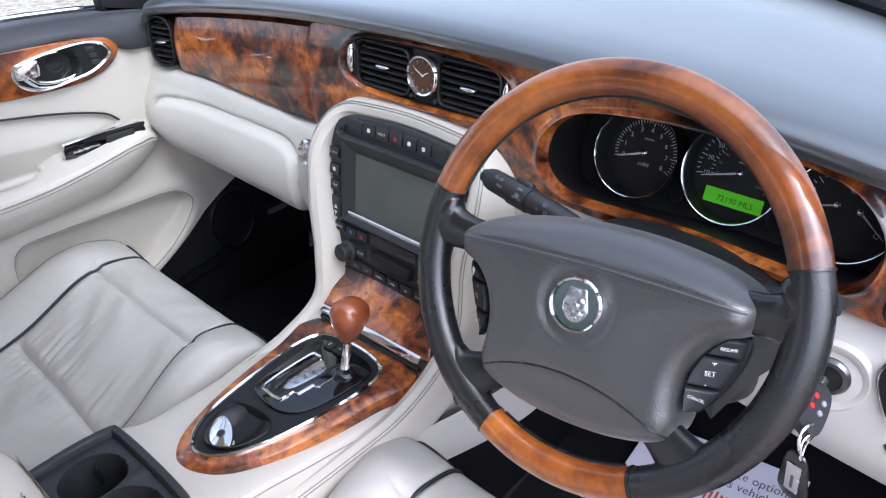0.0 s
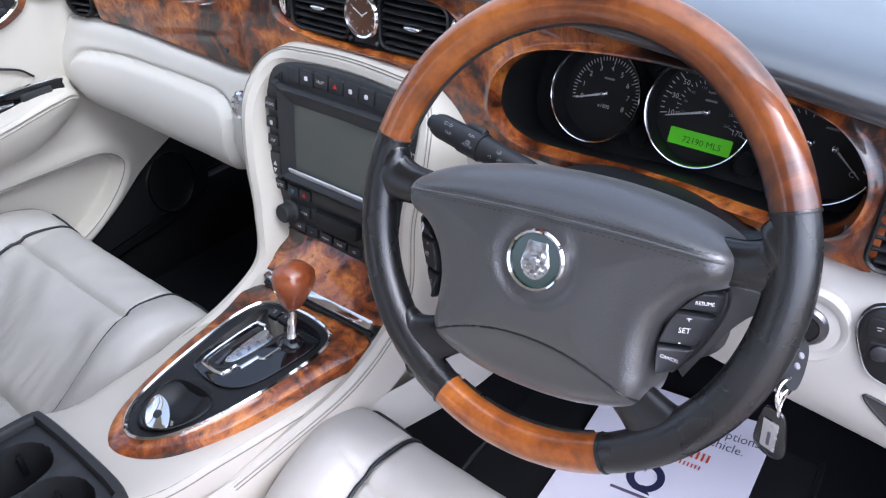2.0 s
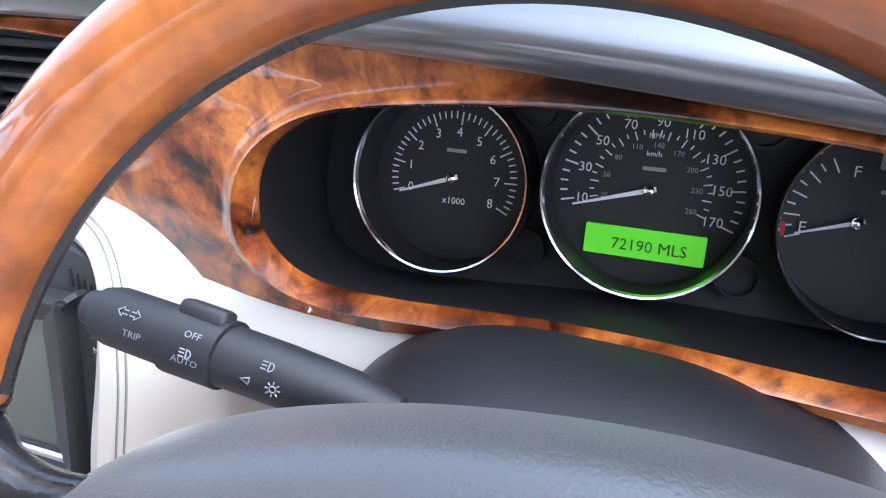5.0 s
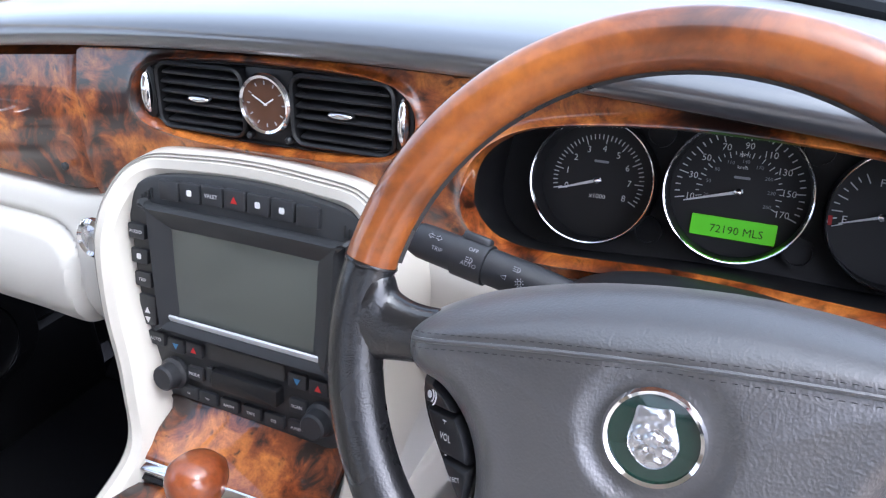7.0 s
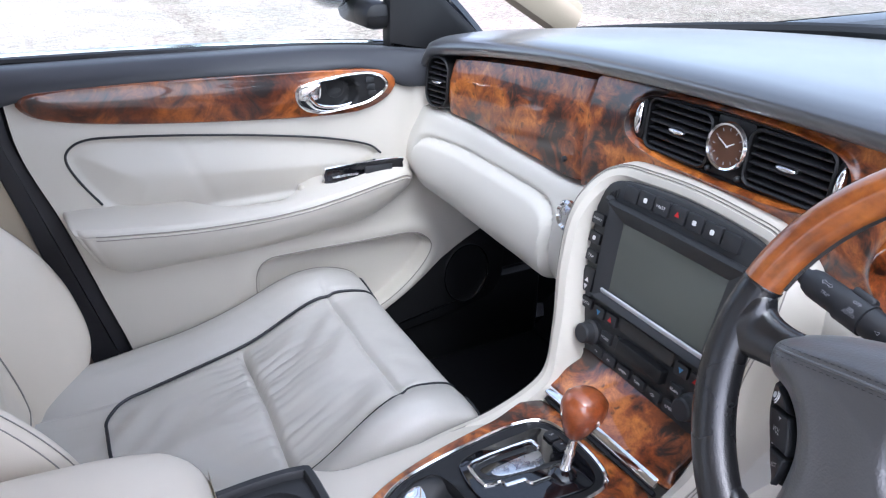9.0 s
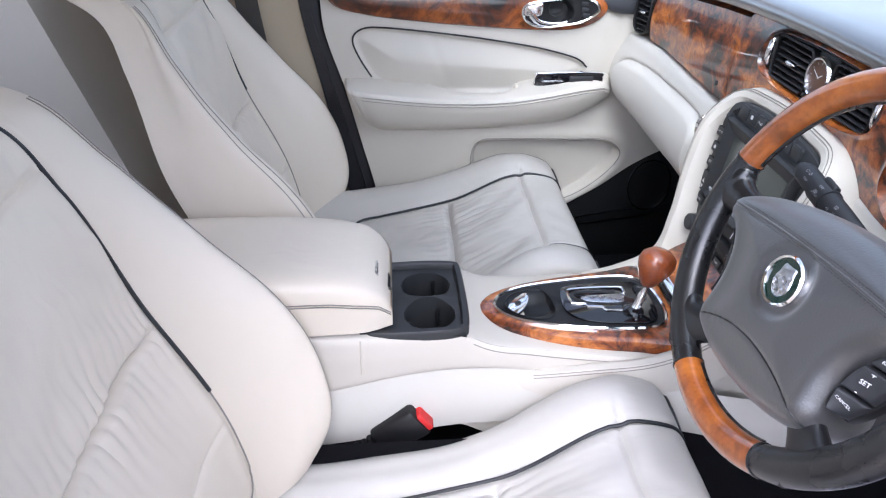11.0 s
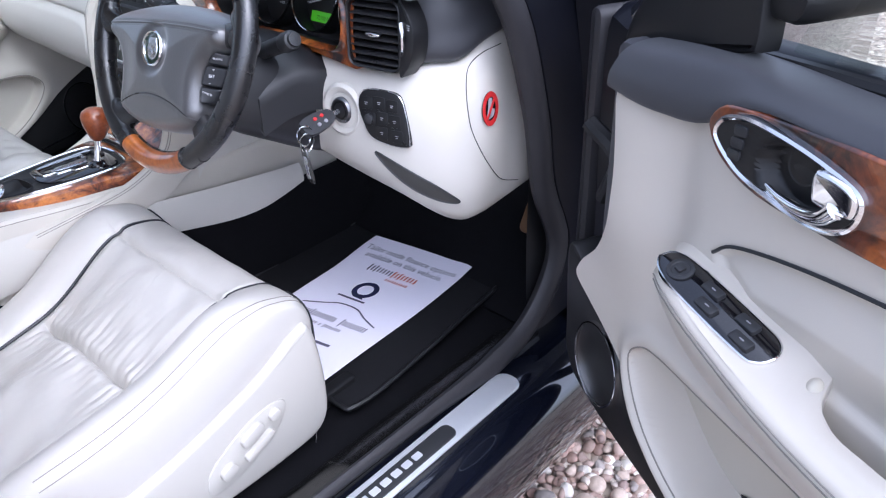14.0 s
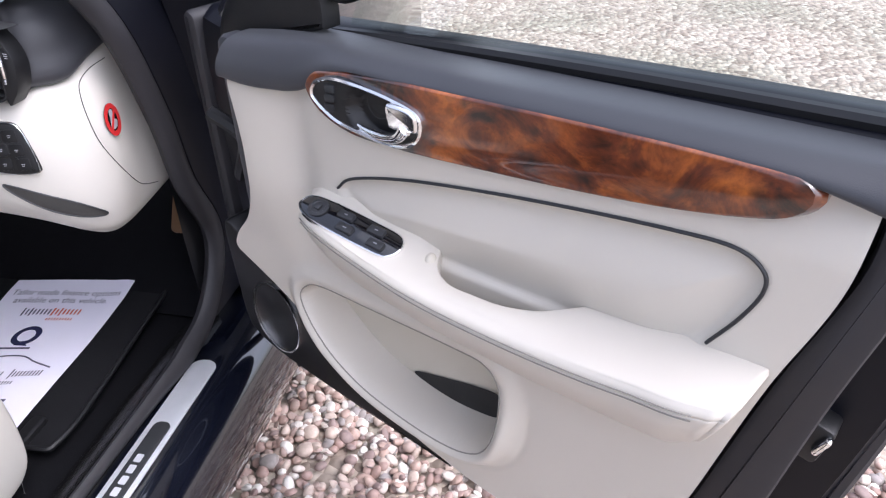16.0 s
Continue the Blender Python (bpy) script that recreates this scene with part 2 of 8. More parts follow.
def burr(name, dark, mid, light, scale=14.0, stretch=(1, 1, 1), knots=1.0):
    """Lacquered burr walnut: swirled figure, dark knots, fine pores, clear coat."""
    m = bpy.data.materials.new(name)
    m.use_nodes = True
    nt = m.node_tree
    b = nt.nodes["Principled BSDF"]
    co = nt.nodes.new("ShaderNodeTexCoord")
    mp = nt.nodes.new("ShaderNodeMapping")
    mp.inputs["Scale"].default_value = stretch
    nt.links.new(co.outputs["Object"], mp.inputs["Vector"])
    n1 = nt.nodes.new("ShaderNodeTexNoise")
    n1.inputs["Scale"].default_value, n1.inputs["Detail"].default_value, n1.inputs["Distortion"].default_value = scale, 6, 2.2
    n1.inputs["Roughness"].default_value = 0.62
    nt.links.new(mp.outputs[0], n1.inputs["Vector"])
    n2 = nt.nodes.new("ShaderNodeTexNoise")
    n2.inputs["Scale"].default_value, n2.inputs["Detail"].default_value, n2.inputs["Distortion"].default_value = scale * 0.4, 3, 1.0
    nt.links.new(mp.outputs[0], n2.inputs["Vector"])
    mixf = nt.nodes.new("ShaderNodeMath")
    mixf.operation = "MULTIPLY_ADD"
    mixf.inputs[1].default_value, mixf.inputs[2].default_value = 0.75, -0.12
    nt.links.new(n2.outputs["Fac"], mixf.inputs[0])
    sm = nt.nodes.new("ShaderNodeMath")
    sm.operation = "MULTIPLY_ADD"
    sm.inputs[1].default_value = 0.5
    nt.links.new(n1.outputs["Fac"], sm.inputs[0])
    nt.links.new(mixf.outputs[0], sm.inputs[2])
    ramp = nt.nodes.new("ShaderNodeValToRGB")
    e = ramp.color_ramp.elements
    e[0].position, e[0].color = 0.39, (*dark, 1)
    e[1].position, e[1].color = 0.64, (*light, 1)
    k = e.new(0.495)
    k.color = (*mid, 1)
    nt.links.new(sm.outputs[0], ramp.inputs[0])
    vo = nt.nodes.new("ShaderNodeTexVoronoi")
    vo.inputs["Scale"].default_value, vo.inputs["Randomness"].default_value = scale * 2.6, 1
    wob = nt.nodes.new("ShaderNodeMix")
    wob.data_type = "VECTOR"
    wob.inputs["Factor"].default_value = 0.03
    nt.links.new(mp.outputs[0], wob.inputs["A"])
    nt.links.new(n1.outputs["Color"], wob.inputs["B"])
    nt.links.new(wob.outputs["Result"], vo.inputs["Vector"])
    kn = nt.nodes.new("ShaderNodeMapRange")
    kn.inputs["From Min"].default_value, kn.inputs["From Max"].default_value = 0.05, 0.32
    kn.inputs["To Min"].default_value, kn.inputs["To Max"].default_value = 1 - 0.65 * knots, 1.0
    nt.links.new(vo.outputs["Distance"], kn.inputs["Value"])
    n3 = nt.nodes.new("ShaderNodeTexNoise")
    n3.inputs["Scale"].default_value, n3.inputs["Detail"].default_value = scale * 16, 2
    nt.links.new(mp.outputs[0], n3.inputs["Vector"])
    po = nt.nodes.new("ShaderNodeMapRange")
    po.inputs["From Min"].default_value, po.inputs["From Max"].default_value = 0.3, 0.6
    po.inputs["To Min"].default_value, po.inputs["To Max"].default_value = 0.8, 1.05
    nt.links.new(n3.outputs["Fac"], po.inputs["Value"])
    mu = nt.nodes.new("ShaderNodeMath")
    mu.operation = "MULTIPLY"
    nt.links.new(kn.outputs[0], mu.inputs[0])
    nt.links.new(po.outputs[0], mu.inputs[1])
    mx = nt.nodes.new("ShaderNodeMix")
    mx.data_type, mx.blend_type = "RGBA", "MULTIPLY"
    mx.inputs["Factor"].default_value = 1
    nt.links.new(ramp.outputs[0], mx.inputs["A"])
    nt.links.new(mu.outputs[0], mx.inputs["B"])
    nt.links.new(mx.outputs["Result"], b.inputs["Base Color"])
    b.inputs["Roughness"].default_value = 0.35
    b.inputs["Coat Weight"].default_value, b.inputs["Coat Roughness"].default_value = 1.0, 0.02
    b.inputs["Coat IOR"].default_value = 1.5
    return m


LEATHER = material("cream leather", (0.575, 0.535, 0.468), 0.42, grain=(900, 0.10), stain=(7, 0.07, 0.06))
# One seat leather: shade put into the cushion's colour, warm light into the backrest's.
SEATLEA_SHADED = material("cream seat leather", (0.49, 0.468, 0.432), 0.40, grain=(800, 0.12), stain=(7, 0.08, 0.07), crease=(11, 0.16))
LEATHER_LIT = material("cream seat leather with warm light in its colour", (0.74, 0.665, 0.56), 0.42, grain=(700, 0.14), stain=(6, 0.12, 0.07), crease=(10, 0.16))
TRIM = material("cream trim", (0.57, 0.545, 0.495), 0.45, grain=(1100, 0.08), stain=(5, 0.05, 0.05))
POCKETC = material("cream pocket lining", (0.54, 0.50, 0.42), 0.7, grain=(1500, 0.12), stain=(8, 0.08, 0.05))
PLASTIC_CREAM = material("cream hard plastic", (0.48, 0.458, 0.415), 0.38, stain=(6, 0.04, 0.04))
HEADLINE = material("pale headlining cloth", (0.62, 0.57, 0.48), 0.9, grain=(900, 0.2), stain=(4, 0.05, 0.05))
JAMB = material("dark blue door jamb paint", (0.003, 0.0035, 0.007), 0.42, spec=0.25, stain=(8, 0.2, 0.06))
BEIGE = material("beige pillar trim", (0.45, 0.38, 0.28), 0.75, grain=(1200, 0.1), stain=(4, 0.06, 0.05))
DARKPAD = material("charcoal dash leather", (0.024, 0.025, 0.030), 0.38, grain=(800, 0.12), stain=(6, 0.12, 0.05), spec=0.8, coat=1.0, coat_rough=0.20, sheen=0.15)
DARKPAD.node_tree.nodes["Principled BSDF"].inputs["Coat IOR"].default_value = 2.1
PADSIDE = material("charcoal padded vinyl", (0.030, 0.031, 0.037), 0.50, grain=(800, 0.12), stain=(6, 0.12, 0.05), spec=0.5, sheen=0.1)
SEALGREY = material("grey flocked seal", (0.020, 0.019, 0.024), 0.75, grain=(900, 0.2), stain=(12, 0.15, 0.05))
BLACKLEA = material("black wheel leather", (0.011, 0.011, 0.012), 0.28, grain=(700, 0.20), stain=(16, 0.2, 0.09), spec=0.8, crease=(150, 0.03))
AIRBAGM = material("charcoal airbag leather", (0.027, 0.0262, 0.027), 0.42, grain=(560, 0.30), stain=(9, 0.12, 0.07), spec=0.8, coat=1.0, coat_rough=0.36, sheen=0.20, crease=(130, 0.10))
AIRBAGM.node_tree.nodes["Principled BSDF"].inputs["Coat IOR"].default_value = 1.6
BLACKPL = material("black plastic", (0.009, 0.009, 0.010), 0.45, spec=0.4, grain=(900, 0.06), stain=(10, 0.12, 0.05))
BUTTON = material("soft black button", (0.022, 0.023, 0.026), 0.5, stain=(30, 0.15, 0.08))
GLOSS = material("gloss black", (0.006, 0.006, 0.008), 0.06, coat=0.6, stain=(12, 0.2, 0.03))
CARPET = material("black carpet", (0.0065, 0.0065, 0.008), 0.95, grain=(800, 0.9), stain=(30, 0.35, 0.03), spec=0.1)
MATM = material("charcoal floor mat", (0.011, 0.011, 0.0125), 0.95, grain=(700, 0.9), stain=(24, 0.35, 0.03), spec=0.15)
SCUFF = material("shiny black sill trim", (0.010, 0.010, 0.010), 0.18, stain=(12, 0.2, 0.06))
RUBBER = material("dark weatherstrip rubber", (0.020, 0.019, 0.022), 0.6, grain=(900, 0.15), stain=(14, 0.2, 0.08))
CHROME = material("chrome", (0.86, 0.86, 0.87), 0.09, 1.0, stain=(30, 0.05, 0.04))
BRIGHTSTEEL = material("bright sill steel", (0.78, 0.79, 0.82), 0.42, 0.55, stain=(30, 0.12, 0.08))
STEEL = material("brushed steel", (0.62, 0.63, 0.66), 0.28, 1.0, stain=(40, 0.1, 0.08))
PAINT = material("dark blue body paint", (0.004, 0.005, 0.010), 0.12, coat=1.0, stain=(5, 0.2, 0.05))
WHITEM = material("white print", (0.75, 0.75, 0.75), 0.6, stain=(50, 0.05, 0.05))
GREYM = material("grey print", (0.30, 0.30, 0.32), 0.6, stain=(50, 0.05, 0.05))
RED = material("red print", (0.55, 0.02, 0.02), 0.5, stain=(50, 0.1, 0.05))
BLUEM = material("blue print", (0.05, 0.20, 0.40), 0.5, stain=(50, 0.1, 0.05))
NAVY = material("navy ink", (0.012, 0.014, 0.06), 0.6, stain=(50, 0.1, 0.05))
INK = material("grey ink", (0.10, 0.09, 0.14), 0.7, stain=(50, 0.1, 0.05))
ORANGEINK = material("orange ink", (0.55, 0.08, 0.03), 0.7, stain=(50, 0.1, 0.05))
PAPER = material("white paper", (0.78, 0.76, 0.86), 0.75, stain=(6, 0.03, 0.05))
GREENB = material("green enamel", (0.003, 0.022, 0.015), 0.12, coat=1.0, stain=(60, 0.1, 0.03))
LCD = material("green lit display", (0.05, 0.4, 0.02), 0.4, emit=((0.20, 0.80, 0.01), 0.075))
LCDINK = material("dark display digits", (0.01, 0.06, 0.01), 0.5)
SCREEN = material("dull screen glass", (0.105, 0.113, 0.100), 0.16, stain=(8, 0.06, 0.03))
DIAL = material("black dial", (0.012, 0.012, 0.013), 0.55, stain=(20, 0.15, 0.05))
CLOCKF = material("clock face", (0.10, 0.038, 0.016), 0.35, coat=0.3, stain=(60, 0.3, 0.05))
SLATM = material("black vent slat", (0.020, 0.020, 0.022), 0.35, stain=(40, 0.15, 0.08))
DARKWELL = material("dark grey tray lining", (0.05, 0.048, 0.045), 0.8, grain=(900, 0.2), stain=(20, 0.2, 0.05))
TOPCOVER = material("charcoal column cover", (0.018, 0.0185, 0.021), 0.45, grain=(900, 0.1), stain=(12, 0.15, 0.06))
GUNMETAL = material("dark steel", (0.16, 0.16, 0.17), 0.3, 1.0, stain=(40, 0.15, 0.08))
PIPE = material("charcoal piping", (0.018, 0.019, 0.022), 0.5, stain=(30, 0.2, 0.05))
THREAD = material("stitching thread", (0.27, 0.25, 0.22), 0.8, stain=(80, 0.1, 0.05))
BELT = material("grey seat belt", (0.06, 0.055, 0.05), 0.8, grain=(1500, 0.4), stain=(20, 0.1, 0.05))
GREYPL = material("grey plastic", (0.024, 0.025, 0.027), 0.5, grain=(1000, 0.06), stain=(15, 0.1, 0.05))
BROWNP = material("brown plastic pedal", (0.16, 0.085, 0.04), 0.6, stain=(20, 0.2, 0.05))
WALNUT = burr("burr walnut veneer", (0.014, 0.003, 0.001), (0.215, 0.047, 0.0075), (0.58, 0.185, 0.030), 24, knots=1.25)
WALNUT_LONG = burr("door walnut veneer", (0.009, 0.0018, 0.0006), (0.115, 0.023, 0.0040), (0.38, 0.105, 0.016), 13, knots=1.0)
RIMWOOD = burr("honey walnut", (0.085, 0.020, 0.0035), (0.26, 0.068, 0.010), (0.42, 0.128, 0.018), 9, knots=0.75)
KNOBWOOD = burr("red-brown walnut", (0.08, 0.015, 0.004), (0.25, 0.052, 0.011), (0.38, 0.095, 0.022), 12, knots=0.5)


def glass(name, tint=(1, 1, 1), rough=0.0):
    m = bpy.data.materials.new(name)
    m.use_nodes = True
    b = m.node_tree.nodes["Principled BSDF"]
    b.inputs["Base Color"].default_value = (*tint, 1)
    b.inputs["Transmission Weight"].default_value = 1
    b.inputs["Roughness"].default_value = rough
    b.inputs["IOR"].default_value = 1.45
    return m


def thin_pane(name, tint):
    """A single sheet of window glass: clear, with a sharp reflection that grows towards grazing angles."""
    m = bpy.data.materials.new(name)
    m.use_nodes = True
    nt = m.node_tree
    nt.nodes.remove(nt.nodes["Principled BSDF"])
    tr, gl = nt.nodes.new("ShaderNodeBsdfTransparent"), nt.nodes.new("ShaderNodeBsdfGlossy")
    tr.inputs["Color"].default_value = (*tint, 1)
    gl.inputs["Roughness"].default_value = 0.0
    lw = nt.nodes.new("ShaderNodeLayerWeight")
    lw.inputs["Blend"].default_value = 0.5
    pw, ma, mx = nt.nodes.new("ShaderNodeMath"), nt.nodes.new("ShaderNodeMath"), nt.nodes.new("ShaderNodeMixShader")
    pw.operation, ma.operation = "POWER", "MULTIPLY_ADD"
    pw.inputs[1].default_value, ma.inputs[1].default_value, ma.inputs[2].default_value = 5.0, 0.85, 0.06
    nt.links.new(lw.outputs["Facing"], pw.inputs[0])
    nt.links.new(pw.outputs[0], ma.inputs[0])
    nt.links.new(ma.outputs[0], mx.inputs["Fac"])
    nt.links.new(tr.outputs[0], mx.inputs[1])
    nt.links.new(gl.outputs[0], mx.inputs[2])
    nt.links.new(mx.outputs[0], nt.nodes["Material Output"].inputs["Surface"])
    return m


GLASS = thin_pane("window glass", (0.84, 0.90, 0.87))
MIRROR = material("mirror glass", (0.85, 0.87, 0.9), 0.01, 1.0)

# ---- ground ----
def gravel_material():
    m = bpy.data.materials.new("gravel")
    m.use_nodes = True
    nt = m.node_tree
    b = nt.nodes["Principled BSDF"]
    co = nt.nodes.new("ShaderNodeTexCoord")
    v = nt.nodes.new("ShaderNodeTexVoronoi")
    v.inputs["Scale"].default_value = 34
    nt.links.new(co.outputs["Object"], v.inputs["Vector"])
    ramp = nt.nodes.new("ShaderNodeValToRGB")
    e = ramp.color_ramp.elements
    e[0].color, e[1].color = (0.20, 0.15, 0.125, 1), (0.62, 0.55, 0.49, 1)
    k = e.new(0.5)
    k.color = (0.40, 0.335, 0.29, 1)
    nt.links.new(v.outputs["Color"], ramp.inputs[0])
    n = nt.nodes.new("ShaderNodeTexNoise")
    n.inputs["Scale"].default_value, n.inputs["Detail"].default_value = 1.3, 6
    nt.links.new(co.outputs["Object"], n.inputs["Vector"])
    r2 = nt.nodes.new("ShaderNodeValToRGB")
    r2.color_ramp.elements[0].position, r2.color_ramp.elements[1].position = 0.3, 0.72
    r2.color_ramp.elements[0].color, r2.color_ramp.elements[1].color = (0.72, 0.75, 0.66, 1), (1.1, 1.05, 1.0, 1)
    nt.links.new(n.outputs["Fac"], r2.inputs[0])
    mx = nt.nodes.new("ShaderNodeMix")
    mx.data_type, mx.blend_type = "RGBA", "MULTIPLY"
    mx.inputs["Factor"].default_value = 1
    nt.links.new(ramp.outputs[0], mx.inputs["A"])
    nt.links.new(r2.outputs[0], mx.inputs["B"])
    nt.links.new(mx.outputs["Result"], b.inputs["Base Color"])
    b.inputs["Roughness"].default_value = 0.8
    bp = nt.nodes.new("ShaderNodeBump")
    bp.inputs["Strength"].default_value, bp.inputs["Distance"].default_value = 1.0, 0.02
    bp.invert = True
    nt.links.new(v.outputs["Distance"], bp.inputs["Height"])
    nt.links.new(bp.outputs[0], b.inputs["Normal"])
    return m


def pebble_material():
    m = bpy.data.materials.new("pebbles")
    m.use_nodes = True
    nt = m.node_tree
    b = nt.nodes["Principled BSDF"]
    g = nt.nodes.new("ShaderNodeNewGeometry")
    ramp = nt.nodes.new("ShaderNodeValToRGB")
    ramp.color_ramp.interpolation = "CONSTANT"
    e = ramp.color_ramp.elements
    cols = [(0.30, 0.20, 0.165), (0.42, 0.33, 0.27), (0.22, 0.155, 0.135), (0.50, 0.43, 0.37), (0.33, 0.24, 0.20), (0.27, 0.235, 0.215), (0.62, 0.57, 0.51), (0.36, 0.25, 0.20)]
    e[0].position, e[0].color = 0, (*cols[0], 1)
    e[1].position, e[1].color = 0.14, (*cols[1], 1)
    for i, c in enumerate(cols[2:]):
        k = e.new(0.27 + i * 0.12)
        k.color = (*c, 1)
    nt.links.new(g.outputs["Random Per Island"], ramp.inputs[0])
    n = nt.nodes.new("ShaderNodeTexNoise")
    n.inputs["Scale"].default_value, n.inputs["Detail"].default_value = 120, 5
    co = nt.nodes.new("ShaderNodeTexCoord")
    nt.links.new(co.outputs["Object"], n.inputs["Vector"])
    mr = nt.nodes.new("ShaderNodeMapRange")
    mr.inputs["To Min"].default_value, mr.inputs["To Max"].default_value = 0.72, 1.3
    nt.links.new(n.outputs["Fac"], mr.inputs["Value"])
    mx = nt.nodes.new("ShaderNodeMix")
    mx.data_type, mx.blend_type = "RGBA", "MULTIPLY"
    mx.inputs["Factor"].default_value = 1
    nt.links.new(ramp.outputs[0], mx.inputs["A"])
    nt.links.new(mr.outputs[0], mx.inputs["B"])
    nt.links.new(mx.outputs["Result"], b.inputs["Base Color"])
    b.inputs["Roughness"].default_value = 0.55
    return m


GRAVEL, PEBBLE = gravel_material(), pebble_material()
GZ = -0.04
ground = part("ground", surf(lambda s, t: (-1200 + 2400 * s, -1200 + 2400 * t, 0 * s + GZ), 2, 2), GRAVEL, smooth=False)
tagged(ground, "pale pinkish gravel forecourt of small stones", "gravel", kind="structure")


def pebble_field():
    rng = np.random.default_rng(4)
    bm = bmesh.new()
    bmesh.ops.create_icosphere(bm, subdivisions=2, radius=1)
    base = np.array([v.co[:] for v in bm.verts])
    tris = np.array([[v.index for v in f.verts] for f in bm.faces])
    bm.free()
    verts, faces, n = [], [], 0
    for k in range(7300):
        near = k < 5500
        if near:
            x, y = rng.uniform(0.82, 2.15), rng.uniform(-0.5, 0.75)
        else:
            x, y = rng.uniform(0.85, 3.0), rng.uniform(-0.6, 1.8)
        s = rng.uniform(0.008, 0.0165) * (1.0 if rng.random() > 0.08 else 1.4)
        sc = s * np.array([1, rng.uniform(0.65, 1), rng.uniform(0.45, 0.75)])
        a = rng.uniform(0, 6.28)
        p = base * (1 + 0.13 * np.sin(base @ rng.normal(0, 1.6, 3) + rng.uniform(0, 6))[:, None]) * sc
        tilt = rng.normal(0, 0.35)
        p[:, 2] += p[:, 0] * tilt
        c, d = math.cos(a), math.sin(a)
        p = np.stack([p[:, 0] * c - p[:, 1] * d, p[:, 0] * d + p[:, 1] * c, p[:, 2]], 1) + (x, y, GZ + sc[2] * 0.5 + rng.uniform(0, 0.012))
        verts.append(p)
        faces.append(tris + n)
        n += len(p)
    return np.concatenate(verts), np.concatenate(faces).tolist()


NOFLIP = ("pebbles",)
pebbles = part("pebbles", pebble_field(), PEBBLE)
tagged(pebbles, "loose rounded pink and grey pebbles on the drive", "pebbles", kind="stuff")

# ---- the body shell of the car ----
body = thing("car_body", "dark blue saloon body with closed roof and open driver doorway", "car", kind="structure")


def sill(x, side):
    prof = [(-0.10, 0.275), (-0.06, 0.292), (-0.035, 0.305), (0.03, 0.306), (0.055, 0.300), (0.085, 0.27), (0.10, 0.20), (0.075, 0.12), (-0.10, 0.12)]
    rs = [[(x + side * a, y, z) for a, z in prof] for y in np.linspace(-0.75, 0.75, 12)]
    return rings(rs, True, True, True)


part("sill", sill(0.835, 1), PAINT, body, "glossy dark blue painted sill")
part("sill", sill(-0.80, -1), PAINT, body)


def pillar(path, w, t, mat, name, label=""):
    return part(name, tube(spline(path, 6), w, 10, flat=t / w, up=(1, 0, 0)), mat, body, label)


# front pillar and hinge bay beside the driver's open door
part("hinge_bay", rings([[(0.815, y0, z), (0.955, y0 + 0.045, z), (0.965, y0 + 0.28, z), (0.83, y0 + 0.28, z)]
     for z, y0 in ((0.12, 0.47), (0.30, 0.49), (0.42, 0.535), (0.55, 0.530), (0.68, 0.505), (0.82, 0.480), (0.95, 0.445), (1.05, 0.40))], True, True, True), JAMB, body, "dark painted hinge pillar")
for s, name in ((1, "front_pillar"), (-1, "front_pillar")):
    pillar([(s * 0.80, 0.60, 0.95), (s * 0.74, 0.30, 1.12), (s * 0.66, 0.02, 1.30), (s * 0.60, -0.16, 1.385)], 0.045, 0.03, PAINT if s > 0 else BEIGE, name)
prs = []
for z, yf, xi in ((0.24, -0.30, -0.735), (0.42, -0.352, -0.725), (0.55, -0.450, -0.705), (0.75, -0.500, -0.70), (0.95, -0.548, -0.70), (1.02, -0.585, -0.69), (1.20, -0.675, -0.66), (1.42, -0.79, -0.60)):
    prs.append([(xi - 0.06, yf, z), (xi - 0.015, yf + 0.004, z), (xi, yf - 0.012, z), (xi + 0.004, yf - 0.06, z), (xi + 0.006, yf - 0.16, z), (xi, yf - 0.27, z), (xi - 0.06, yf - 0.28, z)])
part("centre_pillar", rings(prs, True, True, True), BEIGE, body, "beige trimmed centre pillar")
BZ = np.concatenate([np.linspace(0.22, 0.95, 22), np.linspace(0.98, 1.40, 12)])
BY = curve_at([(0.22, -0.36), (0.32, -0.385), (0.45, -0.398), (0.54, -0.412), (0.60, -0.430), (0.69, -0.452), (0.75, -0.469), (0.83, -0.484), (0.90, -0.499), (0.97, -0.512), (1.05, -0.530), (1.20, -0.60), (1.40, -0.71)], BZ)
BX = -0.42 * np.clip(BZ - 0.97, 0, 1) - 0.05 * sstep(0.97, 0.90, BZ) * 0
BW = curve_at([(0.22, 0.060), (0.60, 0.050), (0.75, 0.036), (0.95, 0.022), (1.4, 0.020)], BZ)


def post(prof):
    """A skin up the driver's centre pillar: a profile (x, y behind the edge, share of the painted flange)."""
    return [[(x + bx, y0 - dy - k * bw, z) for x, dy, k in prof] for z, y0, bx, bw in zip(BZ, BY, BX, BW)]


part("centre_pillar", rings(post([(0.783, 0.004, 0), (0.750, 0.02, 0), (0.738, 0.05, 0), (0.735, 0.17, 0), (0.785, 0.18, 0), (0.786, 0.05, 0), (0.786, 0.034, 0), (0.785, 0.016, 0)]), True, True, True), BEIGE, body, "beige trimmed centre pillar")
part("seal_band", rings(post([(0.781, 0.004, 0), (0.782, 0.0, 0), (0.790, -0.002, 0), (0.797, 0.004, 0), (0.802, 0.018, 0), (0.798, 0.020, 0)]), True, True, True), SEALGREY, body, "grey flocked trim along the centre pillar")
